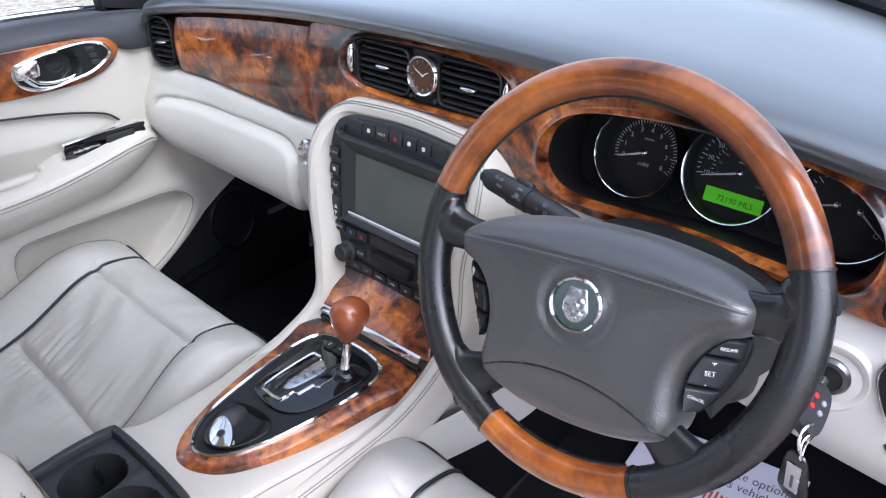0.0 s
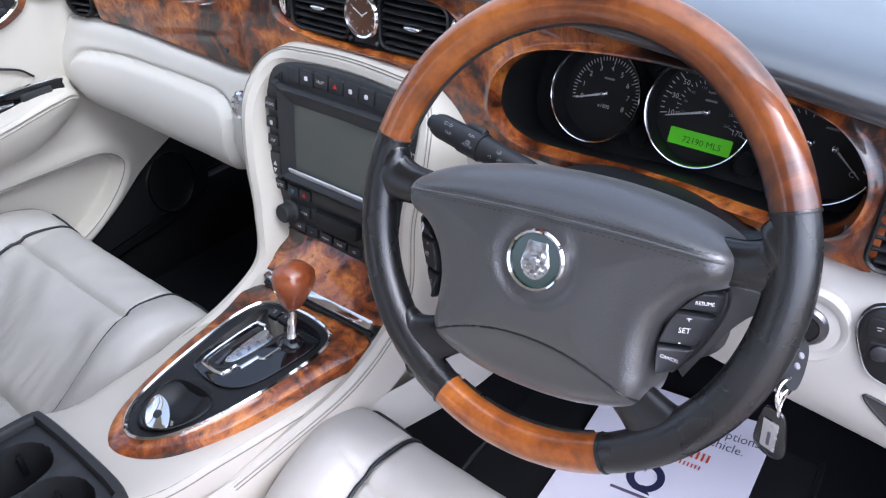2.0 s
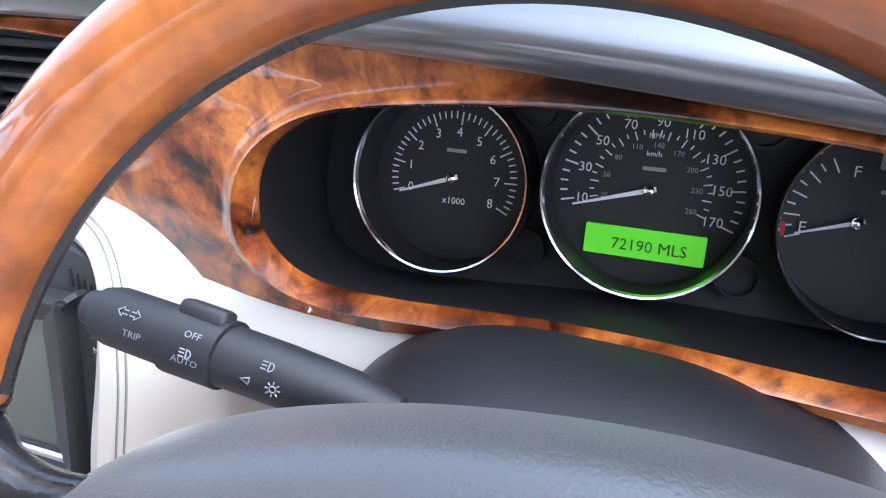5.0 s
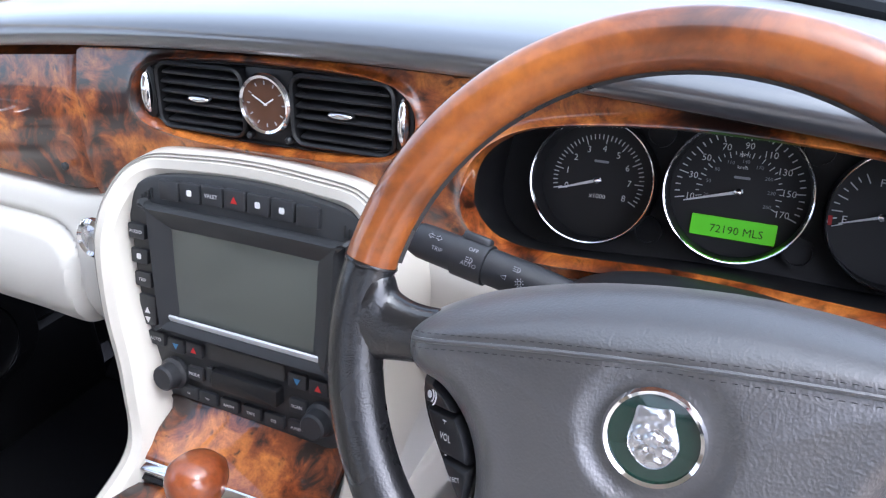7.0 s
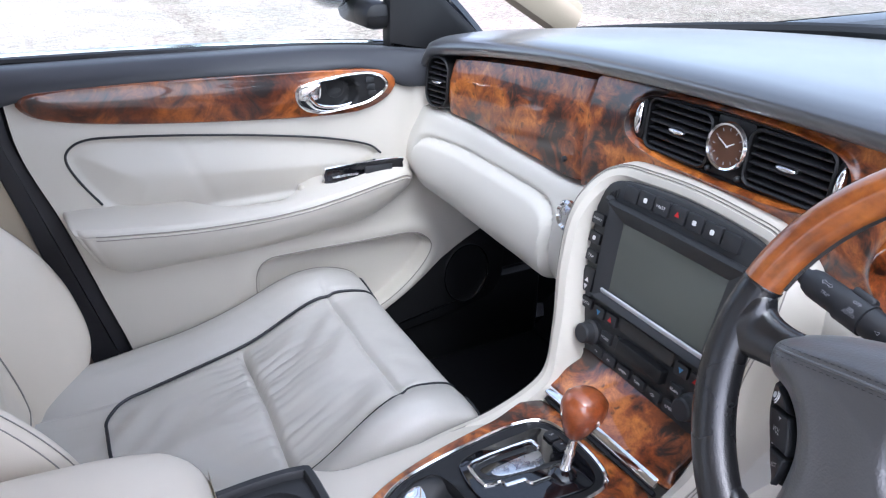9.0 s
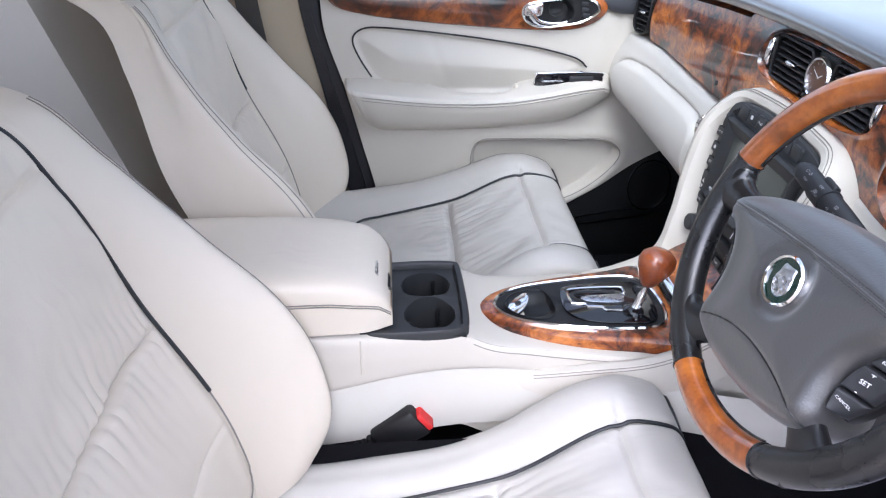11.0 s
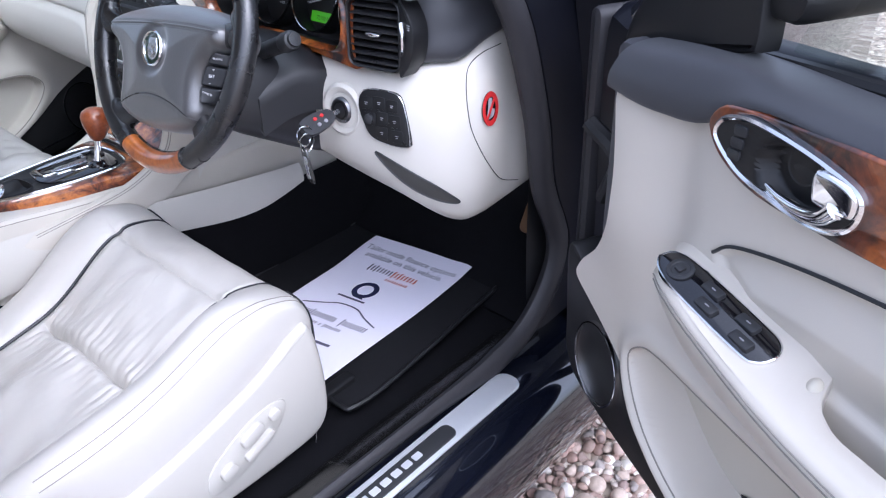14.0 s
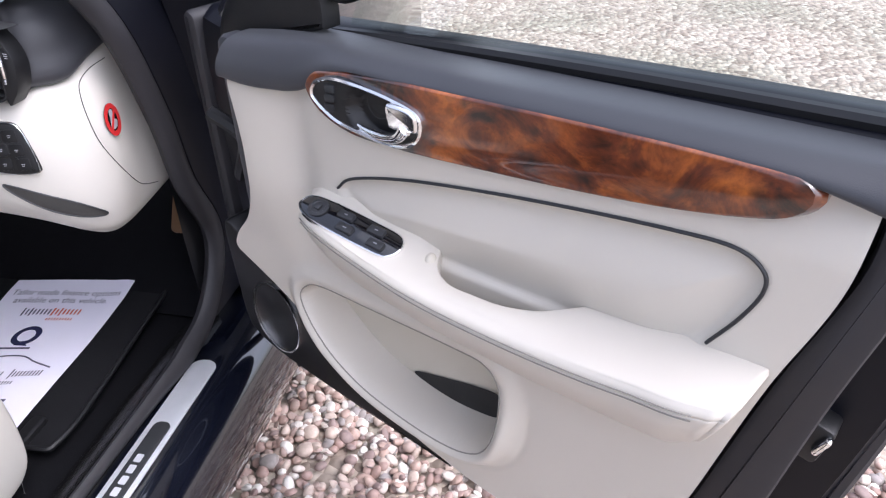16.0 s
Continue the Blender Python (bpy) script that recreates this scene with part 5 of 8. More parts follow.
for (x, y, h), s in zip(((-0.133, -0.014, 0.016), (-0.131, -0.040, 0.016), (-0.128, -0.065, 0.016), (-0.124, -0.098, 0.034), (-0.115, -0.128, 0.015)), ("AUDIO", "sign", "TRIP", "up", "AUTO")):
    key(x, y, 0.022, h, s, 0.0055)
    key(-x, y, 0.022, h, "MENU" if s == "AUDIO" else "sign", 0.0055)
part("symbol", xf(([(-0.004, 0.003, 0), (0.004, 0.003, 0), (0, -0.004, 0)], [(0, 2, 1)]), SM @ pose(-0.124, -0.108, 0.005)), WHITEM, stack, smooth=False)
key(-0.088, -0.130, 0.021, 0.016, "down", mat=BLUEM)
key(-0.064, -0.129, 0.021, 0.016, "up", mat=RED)
key(0.064, -0.129, 0.021, 0.016, "down", mat=BLUEM)
key(0.088, -0.130, 0.021, 0.016, "up", mat=RED)
part("display_window", xf(plate(rrect(0.096, 0.018, 0.003, 3), 0.003, 0.001), SM @ pose(0, -0.126, 0)), DARKWELL, stack, "dull lcd strip")
for s in (-1, 1):
    part("knob", xf(lathe([(0.0175, 0), (0.0175, 0.006), (0.0145, 0.009), (0.0135, 0.020), (0.0115, 0.022), (0, 0.022)], 28), SM @ pose(s * 0.092, -0.162, 0)), BUTTON, stack, "round black volume knob")
key(-0.064, -0.156, 0.020, 0.015, "MODE", 0.005)
key(0.064, -0.156, 0.020, 0.015, "SCAN", 0.005)
key(-0.045, -0.152, 0.008, 0.018)
part("tape_door", xf(plate(rrect(0.082, 0.020, 0.003, 3), 0.012, 0.003), SM @ pose(0.004, -0.151, 0)), BLACKPL, stack, "black cassette slot flap")
for x, s in zip((-0.073, -0.048, -0.020, 0.008, 0.036, 0.064), ("<<", ">>", "AM/FM", "TAPE", "CD", "A.MEM")):
    key(x, -0.180, 0.023, 0.014, s, 0.0048)

# padded cream arch round the stack, running down into the console
arch = thing("stack_surround", "padded cream leather arch round the control stack", "trim")
half = [(0.111, -0.172, 0.511), (0.118, -0.074, 0.530), (0.113, 0.026, 0.550), (0.111, 0.105, 0.592), (0.130, 0.135, 0.655), (0.154, 0.154, 0.736), (0.164, 0.174, 0.807), (0.153, 0.200, 0.850), (0.124, 0.218, 0.871), (0.074, 0.223, 0.877)]
pts3 = [(-a - 0.010, b, c) for a, b, c in half] + [(-0.012, 0.225, 0.880)] + [(a - 0.015 + 0.042 * float(sstep(0.75, 0.60, c) * (1 - 0.75 * sstep(0.10, -0.17, b))), b, c) for a, b, c in half[::-1]]
ap = spline(pts3, 8)
n_ap = len(ap)
outw = ap - np.array((-0.02, 0.10, 0.72))
rs = []
for i in range(n_ap):
    t = (ap[min(i + 1, n_ap - 1)] - ap[max(i - 1, 0)])
    t /= np.linalg.norm(t)
    o = np.array((outw[i][0], 0, outw[i][2]))
    lowf = sstep(0.64, 0.58, ap[i][2])
    o = lerp(o / np.linalg.norm(o), np.array((math.copysign(1, outw[i][0]), 0, 0.0)), lowf)
    o -= t * (o @ t)
    o /= np.linalg.norm(o)
    f = np.cross(t, o)
    f = f if f @ np.array((0, -1, 0.4)) > 0 else -f
    w = 0.5
    sec = [(-0.019, -0.030), (-0.019, 0.004), (-0.0145, 0.013), (-0.005, 0.0175), (0.0035, 0.0155), (0.0095, 0.006), (0.0115, -0.008), (0.012, -0.05), (0.009, -0.12 * (1 - lowf) - 0.05 * lowf)]
    rs.append([ap[i] + o * a + f * b for a, b in sec])
part("padding", rings(rs, False), LEATHER, arch)
for dd in (0.0095, 0.0125):
    st = []
    for i in range(2, n_ap - 2):
        sec = np.array(rs[i])
        st.append(lerp(sec[4], sec[5], (dd - 0.007) / 0.008) + (sec[4] - sec[1]) * 0.0 + np.array((0, -0.0012, 0.0008)))
    part("stitch_line", tube(st, 0.0007, 5), THREAD, arch)
# dark flanks of the stack towards both footwells
for s in (-1, 1):
    part("flank", surf(lambda a, b: (-0.012 + s * (0.160 - 0.018 * (1 - b)) + 0 * a, 0.14 + (0.55 if s < 0 else 0.36) * a + 0.05 * b, 0.26 + 0.58 * b), 6, 6), CARPET if s < 0 else TRIM, arch)

# ---- console ----
console = thing("centre_console", "cream leather centre console with walnut gear surround", "console")
CX = -0.006


def con_w(y):
    return curve_at([(-0.80, 0.118), (-0.40, 0.112), (-0.25, 0.102), (-0.10, 0.114), (0.05, 0.134), (0.15, 0.150), (0.30, 0.165), (0.50, 0.17)], y)


def con_top(y):
    return curve_at([(-0.80, 0.605), (-0.36, 0.598), (-0.25, 0.590), (-0.222, 0.576), (-0.15, 0.566), (0.0, 0.558), (0.08, 0.558), (0.20, 0.56), (0.5, 0.56)], y)


def con_fn(s, t):
    y = lerp(-0.80, 0.40, s)
    w = con_w(y)
    h = con_top(y)
    sec_x = [(0, -1.08), (0.10, -1.07), (0.20, -1.05), (0.30, -1.03), (0.345, -0.99), (0.40, -0.88), (0.5, 0), (0.60, 0.88), (0.655, 0.99), (0.70, 1.03), (0.80, 1.05), (0.90, 1.07), (1, 1.08)]
    sec_z = [(0, -0.165), (0.10, -0.13), (0.20, -0.066), (0.30, -0.028), (0.345, -0.009), (0.40, -0.001), (0.5, 0), (0.60, -0.001), (0.655, -0.009), (0.70, -0.028), (0.80, -0.066), (0.90, -0.13), (1, -0.165)]
    k = curve_at(sec_x, t)
    k = np.sign(k) * np.where(np.abs(k) > 1, 1 + (np.abs(k) - 1) * lerp(1.0, 0.30, sstep(-0.08, 0.10, y)), np.abs(k))
    x = CX + w * lerp(1.0, 0.94, sstep(0.0, 0.12, y)) * k * np.where(k < 0, 1 - 0.20 * sstep(-0.06, 0.08, y), 1)
    z = h + curve_at(sec_z, t)
    z = np.where((np.abs(x) < 0.092) & (y > -0.405) & (y < -0.252), 0.48, z)
    return x, y, z


part("body", surf(con_fn, 300, 130), LEATHER, console, "cream leather console body")
for s in (-1, 1):
    def side_fn(a, b, s=s):
        y = lerp(-0.62, 0.375 if s > 0 else -0.05, a)
        top = curve_at([(-0.62, 0.50), (-0.45, 0.515), (-0.36, 0.532), (-0.22, 0.538), (0.0, 0.522), (0.38, 0.495)], y)
        bot = curve_at([(-0.62, 0.40), (-0.3, 0.435), (0.03, 0.450), (0.28, 0.432), (0.375, 0.455)], y)
        z = lerp(top, bot, b)
        x = CX + s * (con_w(y) * lerp(1.05, 1.10, sstep(-0.15, 0.05, y)) + 0.004 + 0.006 * np.sin(b * math.pi) + 0.010 * b)
        return x, y, z
    part("side_panel", surf(side_fn, 40, 12), TRIM, console, "cream lower side panel")
    part("tunnel", surf(lambda a, b: (CX + s * (0.165 + 0.02 * b), -0.62 + 1.2 * a, 0.45 - 0.22 * b), 4, 4), CARPET, console, "black carpeted tunnel side")
    part("seam", tube([(CX + s * float(con_w(np.array(y))) * 0.94, y, float(con_top(np.array(y))) - 0.0035) for y in np.linspace(-0.24, 0.05, 20)], 0.0008, 5), THREAD, console)
    part("seam", tube([(CX + s * float(con_w(np.array(y))) * 1.00, y, float(con_top(np.array(y))) - 0.0095) for y in np.linspace(-0.24, 0.05, 20)], 0.0008, 5), THREAD, console)
    part("seam", tube([(CX + s * float(con_w(np.array(-0.405))) * k, -0.405, 0.602 - d) for k, d in ((1.0, 0.006), (1.035, 0.03), (1.055, 0.062))], 0.0012, 5), POCKETC, console)

# walnut gear surround
CM = place((0, 0, 0.568), (1, 0, 0), (0, 1, 0))
wood_o = spline([(0.003, -0.222), (-0.030, -0.206), (-0.055, -0.165), (-0.078, -0.09), (-0.095, 0.0), (-0.110, 0.078), (0.0, 0.082), (0.110, 0.086), (0.104, 0.0), (0.090, -0.09), (0.068, -0.165), (0.038, -0.206)], 7, True)
chr_o = spline([(0.003, -0.200), (-0.026, -0.185), (-0.047, -0.145), (-0.062, -0.07), (-0.070, 0.010), (-0.058, 0.052), (-0.02, 0.066), (0.030, 0.068), (0.068, 0.056), (0.081, 0.015), (0.074, -0.07), (0.056, -0.145), (0.034, -0.185)], 7, True)
gear = thing("gear_selector", "automatic gear selector with chrome gate and walnut knob", "gear selector")


def resample(o, n):
    o = np.vstack([o, o[:1]])
    d = np.r_[0, np.cumsum(np.linalg.norm(np.diff(o, axis=0), axis=1))]
    t = np.linspace(0, d[-1], n, endpoint=False)
    return np.stack([np.interp(t, d, o[:, 0]), np.interp(t, d, o[:, 1])], 1)


wo, co_ = resample(wood_o, 90), resample(chr_o, 90)
part("walnut_surround", xf(frame_plate(wo, co_, [(0, -0.02), (0, 0.002), (0.06, 0.007), (0.25, 0.0095), (0.7, 0.0105), (1, 0.0105), (1, -0.01)]), CM), WALNUT, console, "glossy burr walnut gear surround")
part("chrome_ring", xf(frame_plate(inset(co_, -0.001), inset(co_, 0.005), [(0, 0.006), (0.1, 0.0145), (0.5, 0.0165), (0.9, 0.0145), (1, 0.006)]), CM), CHROME, gear, "chrome ring")
gin = inset(co_, 0.005)
gst = []
for k in range(9):
    p = lerp(gin, gin.mean(0), k / 8 * 0.999)
    tray = sstep(0.046, 0.020, np.hypot((p[:, 0] - 0.004) / 0.8, (p[:, 1] + 0.140)))
    gst.append(np.c_[p, 0.0125 - 0.001 * k / 8 - 0.014 * tray])
part("base", xf(rings(gst, True, False, True), CM), BLACKPL, gear, "black selector base")
cup_o = spline([(0.003, -0.183), (-0.022, -0.170), (-0.034, -0.145), (-0.034, -0.118), (-0.010, -0.106), (0.025, -0.104), (0.044, -0.116), (0.044, -0.145), (0.030, -0.170)], 6, True)
part("coin_tray", xf(rings([np.c_[cup_o, np.full(len(cup_o), 0.0135)], np.c_[inset(cup_o, 0.002), np.full(len(cup_o), 0.0145)], np.c_[inset(cup_o, 0.006), np.full(len(cup_o), 0.005)], np.c_[inset(cup_o, 0.012), np.full(len(cup_o), -0.012)]], True, False, True), CM), BLACKPL, gear, "black oval coin tray")
part("lighter_cap", xf(plate(spline([(-0.026, 0.012), (-0.027, -0.006), (-0.014, -0.020), (0.008, -0.024), (0.024, -0.014), (0.014, 0.000), (-0.006, 0.011)], 6, True), 0.004, 0.0015), CM @ pose(0.002, -0.153, 0.0085, 10, 0, 0)), CHROME, gear, "chrome lighter cap")
part("cap_mark", xf(lathe([(0.0055, 0.0), (0.0055, 0.0012), (0, 0.0016)], 18), CM @ pose(0.000, -0.160, 0.0112, 10, 0, 0)), GREYPL, gear)
blk = spline([(-0.040, -0.075), (-0.048, 0.0), (-0.046, 0.038), (-0.01, 0.052), (0.040, 0.052), (0.064, 0.038), (0.066, 0.0), (0.056, -0.060), (0.030, -0.088), (-0.015, -0.090)], 6, True)
part("gloss_panel", xf(plate(blk, 0.003, 0.0015), CM @ pose(0, 0, 0.0125)), GLOSS, gear, "glossy black gate panel")
gate = [(-0.012, -0.078), (-0.028, -0.070), (-0.030, 0.006), (-0.022, 0.014), (-0.012, 0.014), (-0.010, 0.008)]
gate2 = [(-0.012, -0.078), (0.012, -0.076), (0.014, -0.056), (0.022, -0.054), (0.024, -0.030), (0.034, -0.026), (0.036, 0.018), (0.050, 0.022)]
part("gate_rail", xf(tube(np.c_[spline(gate, 3), np.full(len(spline(gate, 3)), 0.0165)], 0.0022, 6), CM), CHROME, gear, "chrome j-gate rail")
part("gate_rail", xf(tube(np.c_[spline(gate2, 2), np.full(len(spline(gate2, 2)), 0.0165)], 0.0022, 6), CM), CHROME, gear)
part("gate_slot", xf(tube(np.c_[spline([(-0.020, 0.0), (-0.019, -0.066), (0.002, -0.066), (0.010, -0.03), (0.020, 0.03)], 4), np.full(17, 0.0158)], 0.004, 6, flat=0.25, up=(0, 0, 1)), CM), DIAL, gear)
idp = [(-0.006, -0.055), (0.008, -0.050), (0.014, 0.000), (0.004, 0.008), (-0.010, 0.006)]
part("indicator", xf(plate(spline(idp, 4, True), 0.0035, 0.001), CM @ pose(0, 0, 0.0142)), STEEL, gear, "silver gear position plate")
for i, s in enumerate("DNRP"):
    text(s, 0.0095, INK, CM @ pose(0.003 + 0.001 * i, -0.042 + i * 0.014, 0.0182), gear)
for i, s in enumerate("S*"):
    b = part("mode_button", xf(plate(rrect(0.017, 0.013, 0.002, 3), 0.004, 0.001), CM @ pose(-0.024 + i * 0.020, 0.040, 0.0148)), BUTTON, gear)
    text(s, 0.008, WHITEM, CM @ pose(-0.024 + i * 0.020, 0.040, 0.0192), b)
part("lever", tube(spline([(0.036, 0.014, 0.570), (0.034, 0.020, 0.592), (0.031, 0.027, 0.613), (0.030, 0.031, 0.630)], 5), [0.0085] * 5 + [0.0065] * 5 + [0.0055] * 5 + [0.008], 12), CHROME, gear, "chrome lever shaft")
part("gaiter", xf(lathe([(0.017, 0.0), (0.016, 0.004), (0.010, 0.008)], 20), pose(0.036, 0.014, 0.583)), GLOSS, gear)
kb = []
for r, h in ((0.007, -0.030), (0.011, -0.026), (0.0165, -0.014), (0.0225, 0.002), (0.0245, 0.014), (0.0225, 0.024), (0.015, 0.0315), (0.006, 0.034), (0.0005, 0.0345)):
    kb.append((r, h))
part("knob", xf(lathe(kb, 32), pose(0.030, 0.038, 0.655, -12, 4, 0) @ Matrix.Diagonal((1.04, 1.18, 1, 1))), KNOBWOOD, gear, "polished walnut gear knob")

# walnut ashtray lid with a bright edge strip
ash = thing("ashtray_lid", "burr walnut ashtray lid with a chrome finger strip", "ashtray")
AM = place((-0.003, 0.090, 0.582), (1, 0.03, 0), (0, 0.62, 0.44))
ao = np.array([(-0.106, 0.0), (0.108, 0.0), (0.112, 0.02), (0.114, 0.060), (0.110, 0.078), (-0.090, 0.078), (-0.098, 0.060), (-0.106, 0.02)])
part("lid", xf(plate(spline(ao, 3, True), 0.008, 0.003), AM @ pose(0, 0.008, -0.003)), WALNUT, ash)
part("finger_strip", xf(box(0.212, 0.013, 0.008, 0.002), AM @ pose(0, 0.006, 0.002)), CHROME, ash, "chrome strip")
part("gap", xf(box(0.214, 0.006, 0.008, 0.001), AM @ pose(0, -0.004, -0.006)), DIAL, ash)

# cup holders
cups = thing("cup_holder", "grey twin cup holder tray in the console", "cup holder")
cup_tray_o = spline([(-0.100, -0.365), (-0.103, -0.30), (-0.098, -0.256), (-0.085, -0.246), (0.0, -0.243), (0.075, -0.245), (0.092, -0.256), (0.098, -0.30), (0.100, -0.365)], 6)
cup_tray_o = np.vstack([cup_tray_o, [(0.098, -0.39), (0.085, -0.41), (-0.085, -0.41), (-0.098, -0.39)]])
UM = place((0, 0, 0.590), (1, 0, 0), (0, 1, 0))
ctn = resample(cup_tray_o, 80)
part("rim", xf(frame_plate(ctn, inset(ctn, 0.012), [(0, -0.02), (0, 0.008), (0.2, 0.012), (0.8, 0.012), (1, 0.008), (1, -0.004)]), UM), GREYPL, cups, "grey rubbery rim")


def cup_plane(s, t):
    x = lerp(-0.096, 0.096, s)
    y = lerp(-0.40, -0.250, t)
    d1 = np.hypot(x + 0.040, y + 0.305)
    d2 = np.hypot(x - 0.040, y + 0.302)
    z = 0.592 - 0.085 * sstep(0.0385, 0.034, d1) - 0.085 * sstep(0.0385, 0.034, d2) + 0.006 * np.exp(-(x / 0.012) ** 2) * sstep(0.08, 0.0, np.abs(y + 0.303))
    return x, y, z


part("tray", surf(cup_plane, 110, 80), GREYPL, cups)
for cx, cy in ((-0.040, -0.305), (0.040, -0.302)):
    for k in range(3):
        a = 2.1 * k + 0.6
        part("grip", box(0.006, 0.010, 0.03, 0.002, pose(cx + 0.032 * math.cos(a), cy + 0.032 * math.sin(a), 0.565, 0, 0, math.degrees(a) + 90)), BLACKPL, cups)

# armrest lid
lid = thing("armrest", "padded cream leather centre armrest lid", "armrest")


def lid_fn(s, t):
    y = lerp(-0.358, -0.86, s)
    top = curve_at([(-0.86, 0.690), (-0.60, 0.694), (-0.50, 0.692), (-0.42, 0.683), (-0.385, 0.670), (-0.366, 0.650), (-0.358, 0.630)], y)
    w = curve_at([(-0.86, 0.108), (-0.45, 0.107), (-0.39, 0.101), (-0.358, 0.086)], y)
    kx = [(0, -1), (0.10, -1.0), (0.2, -0.995), (0.28, -0.95), (0.36, -0.80), (0.5, 0), (0.64, 0.80), (0.72, 0.95), (0.8, 0.995), (0.9, 1.0), (1, 1)]
    kz = [(0, 0), (0.10, 0.33), (0.2, 0.66), (0.28, 0.88), (0.36, 0.98), (0.5, 1.02), (0.64, 0.98), (0.72, 0.88), (0.8, 0.66), (0.9, 0.33), (1, 0)]
    z = 0.604 + (top - 0.604) * curve_at(kz, t)
    # seam groove all round
    g = np.exp(-((z - (0.604 + (top - 0.604) * 0.55)) / 0.003) ** 2)
    x = CX + w * curve_at(kx, t) * (1 - 0.012 * g)
    return x, y, z


lg = surf(lid_fn, 60, 60)
# the lid shares the backrest colour with warm light painted in
part("pad", lg, LEATHER_LIT, lid)
lf = surf(lambda s, t: (CX + 0.086 * (2 * s - 1), -0.358 + 0.010 * (2 * s - 1) ** 2 * 0 + 0 * s, 0.604 + 0.038 * t * (1 + 0 * s)), 8, 4)
part("front", lf, LEATHER, lid)
for s in (-1, 1):
    for dz in (0.002, 0.006):
        part("stitch_line", tube([(CX + s * (float(curve_at([(-0.86, 0.108), (-0.45, 0.107), (-0.39, 0.101), (-0.358, 0.086)], np.array(y))) + 0.0006), y,
             0.604 + (float(curve_at([(-0.86, 0.690), (-0.60, 0.694), (-0.50, 0.692), (-0.42, 0.683), (-0.385, 0.670), (-0.366, 0.650), (-0.358, 0.630)], np.array(y))) - 0.604) * 0.55 + dz) for y in np.linspace(-0.36, -0.85, 30)], 0.0009, 5), THREAD, lid)
bm_ = place((0.022, -0.3745, 0.6505), (-1, 0, 0), (0, -0.56, 0.83))
part("latch", xf(plate(rrect(0.040, 0.034, 0.008), 0.006, 0.002), bm_), BLACKPL, lid, "black latch in a chrome frame")
part("latch_trim", xf(frame_plate(rrect(0.046, 0.040, 0.010), rrect(0.038, 0.032, 0.007), [(0, 0), (0.2, 0.006), (0.8, 0.006), (1, 0)]), bm_), CHROME, lid)

# ---- steering wheel ----
wheel = thing("steering_wheel", "walnut and black leather steering wheel with airbag boss", "steering wheel")
WM = place((0.396, 0.037, 0.8810), (0.9937, 0.060, 0.088), (-0.1076, 0.3919, 0.9137)) @ Matrix.Scale(1.010, 4)
RW = 0.1795


def rim_arc(a0, a1, r, name, mat, label="", grip=False):
    n = max(8, int(abs(a1 - a0) / 3))
    an = np.radians(np.linspace(a0, a1, n))
    seg = 18
    rs = []
    for i, a in enumerate(an):
        rr = r
        if grip:
            f = abs(2 * i / (n - 1) - 1)
            rr = r * (1.0 + 0.10 * (1 - f**4))
        ring = []
        for k in range(seg):
            b = 2 * math.pi * k / seg
            d = RW + rr * math.cos(b)
            ring.append((d * math.cos(a), d * math.sin(a), rr * 0.95 * math.sin(b)))
        rs.append(ring)
    return part(name, xf(rings(rs, True, True, True), WM), mat, wheel, label)


rim_arc(17.7, 163, 0.0162, "wood_rim", RIMWOOD, "polished walnut upper rim")
rim_arc(244.6, 295.5, 0.0162, "wood_rim", RIMWOOD, "polished walnut lower rim")
rim_arc(163.3, 244.3, 0.0158, "leather_rim", BLACKLEA, "black leather grip", True)
rim_arc(295.8, 377.4, 0.0158, "leather_rim", BLACKLEA, "black leather grip", True)
# dark inlay on the inner side of the wood
for a0, a1 in ((20, 161), (247, 293)):
    an = np.radians(np.linspace(a0, a1, 50))
    part("inlay", xf(tube([((RW - 0.0150) * math.cos(a), (RW - 0.0150) * math.sin(a), -0.004) for a in an], 0.0028, 6), WM), BLACKLEA, wheel)
for a in (17.7, 163, 244.6, 295.5):
    t = radians(a)
    m = WM @ Matrix(((-math.sin(t), math.cos(t), 0, RW * math.cos(t)), (math.cos(t), math.sin(t), 0, RW * math.sin(t)), (0, 0, 1, 0), (0, 0, 0, 1)))
    g = lathe([(0.0166, -0.0012), (0.0170, 0), (0.0166, 0.0012)], 20)
    part("joint_ring", xf(xf(g, Euler((0, math.pi / 2, 0)).to_matrix().to_4x4()), m), BLACKLEA, wheel)


def spoke(pts, w, th, name="spoke", mat=BLACKLEA):
    """A flat leather-wrapped arm: half-widths w and half-thicknesses th along pts."""
    p = spline(pts, 8)
    k = len(p)
    f = np.linspace(0, 1, k)
    ww, tt = (curve_at(list(zip(np.linspace(0, 1, len(q)), q)), f) for q in (w, th))
    tan = np.gradient(p, axis=0)
    tan /= np.linalg.norm(tan, axis=1)[:, None]
    rs = []
    for i in range(k):
        side = np.cross(tan[i], (0, 0, 1))
        side /= np.linalg.norm(side)
        o = ellipse(ww[i], tt[i], 22, p=2.5)
        rs.append(p[i] + o[:, :1] * side + o[:, 1:] * np.array((0, 0, 1)))
    part(name, xf(rings(rs, True, True, True), WM), mat, wheel)


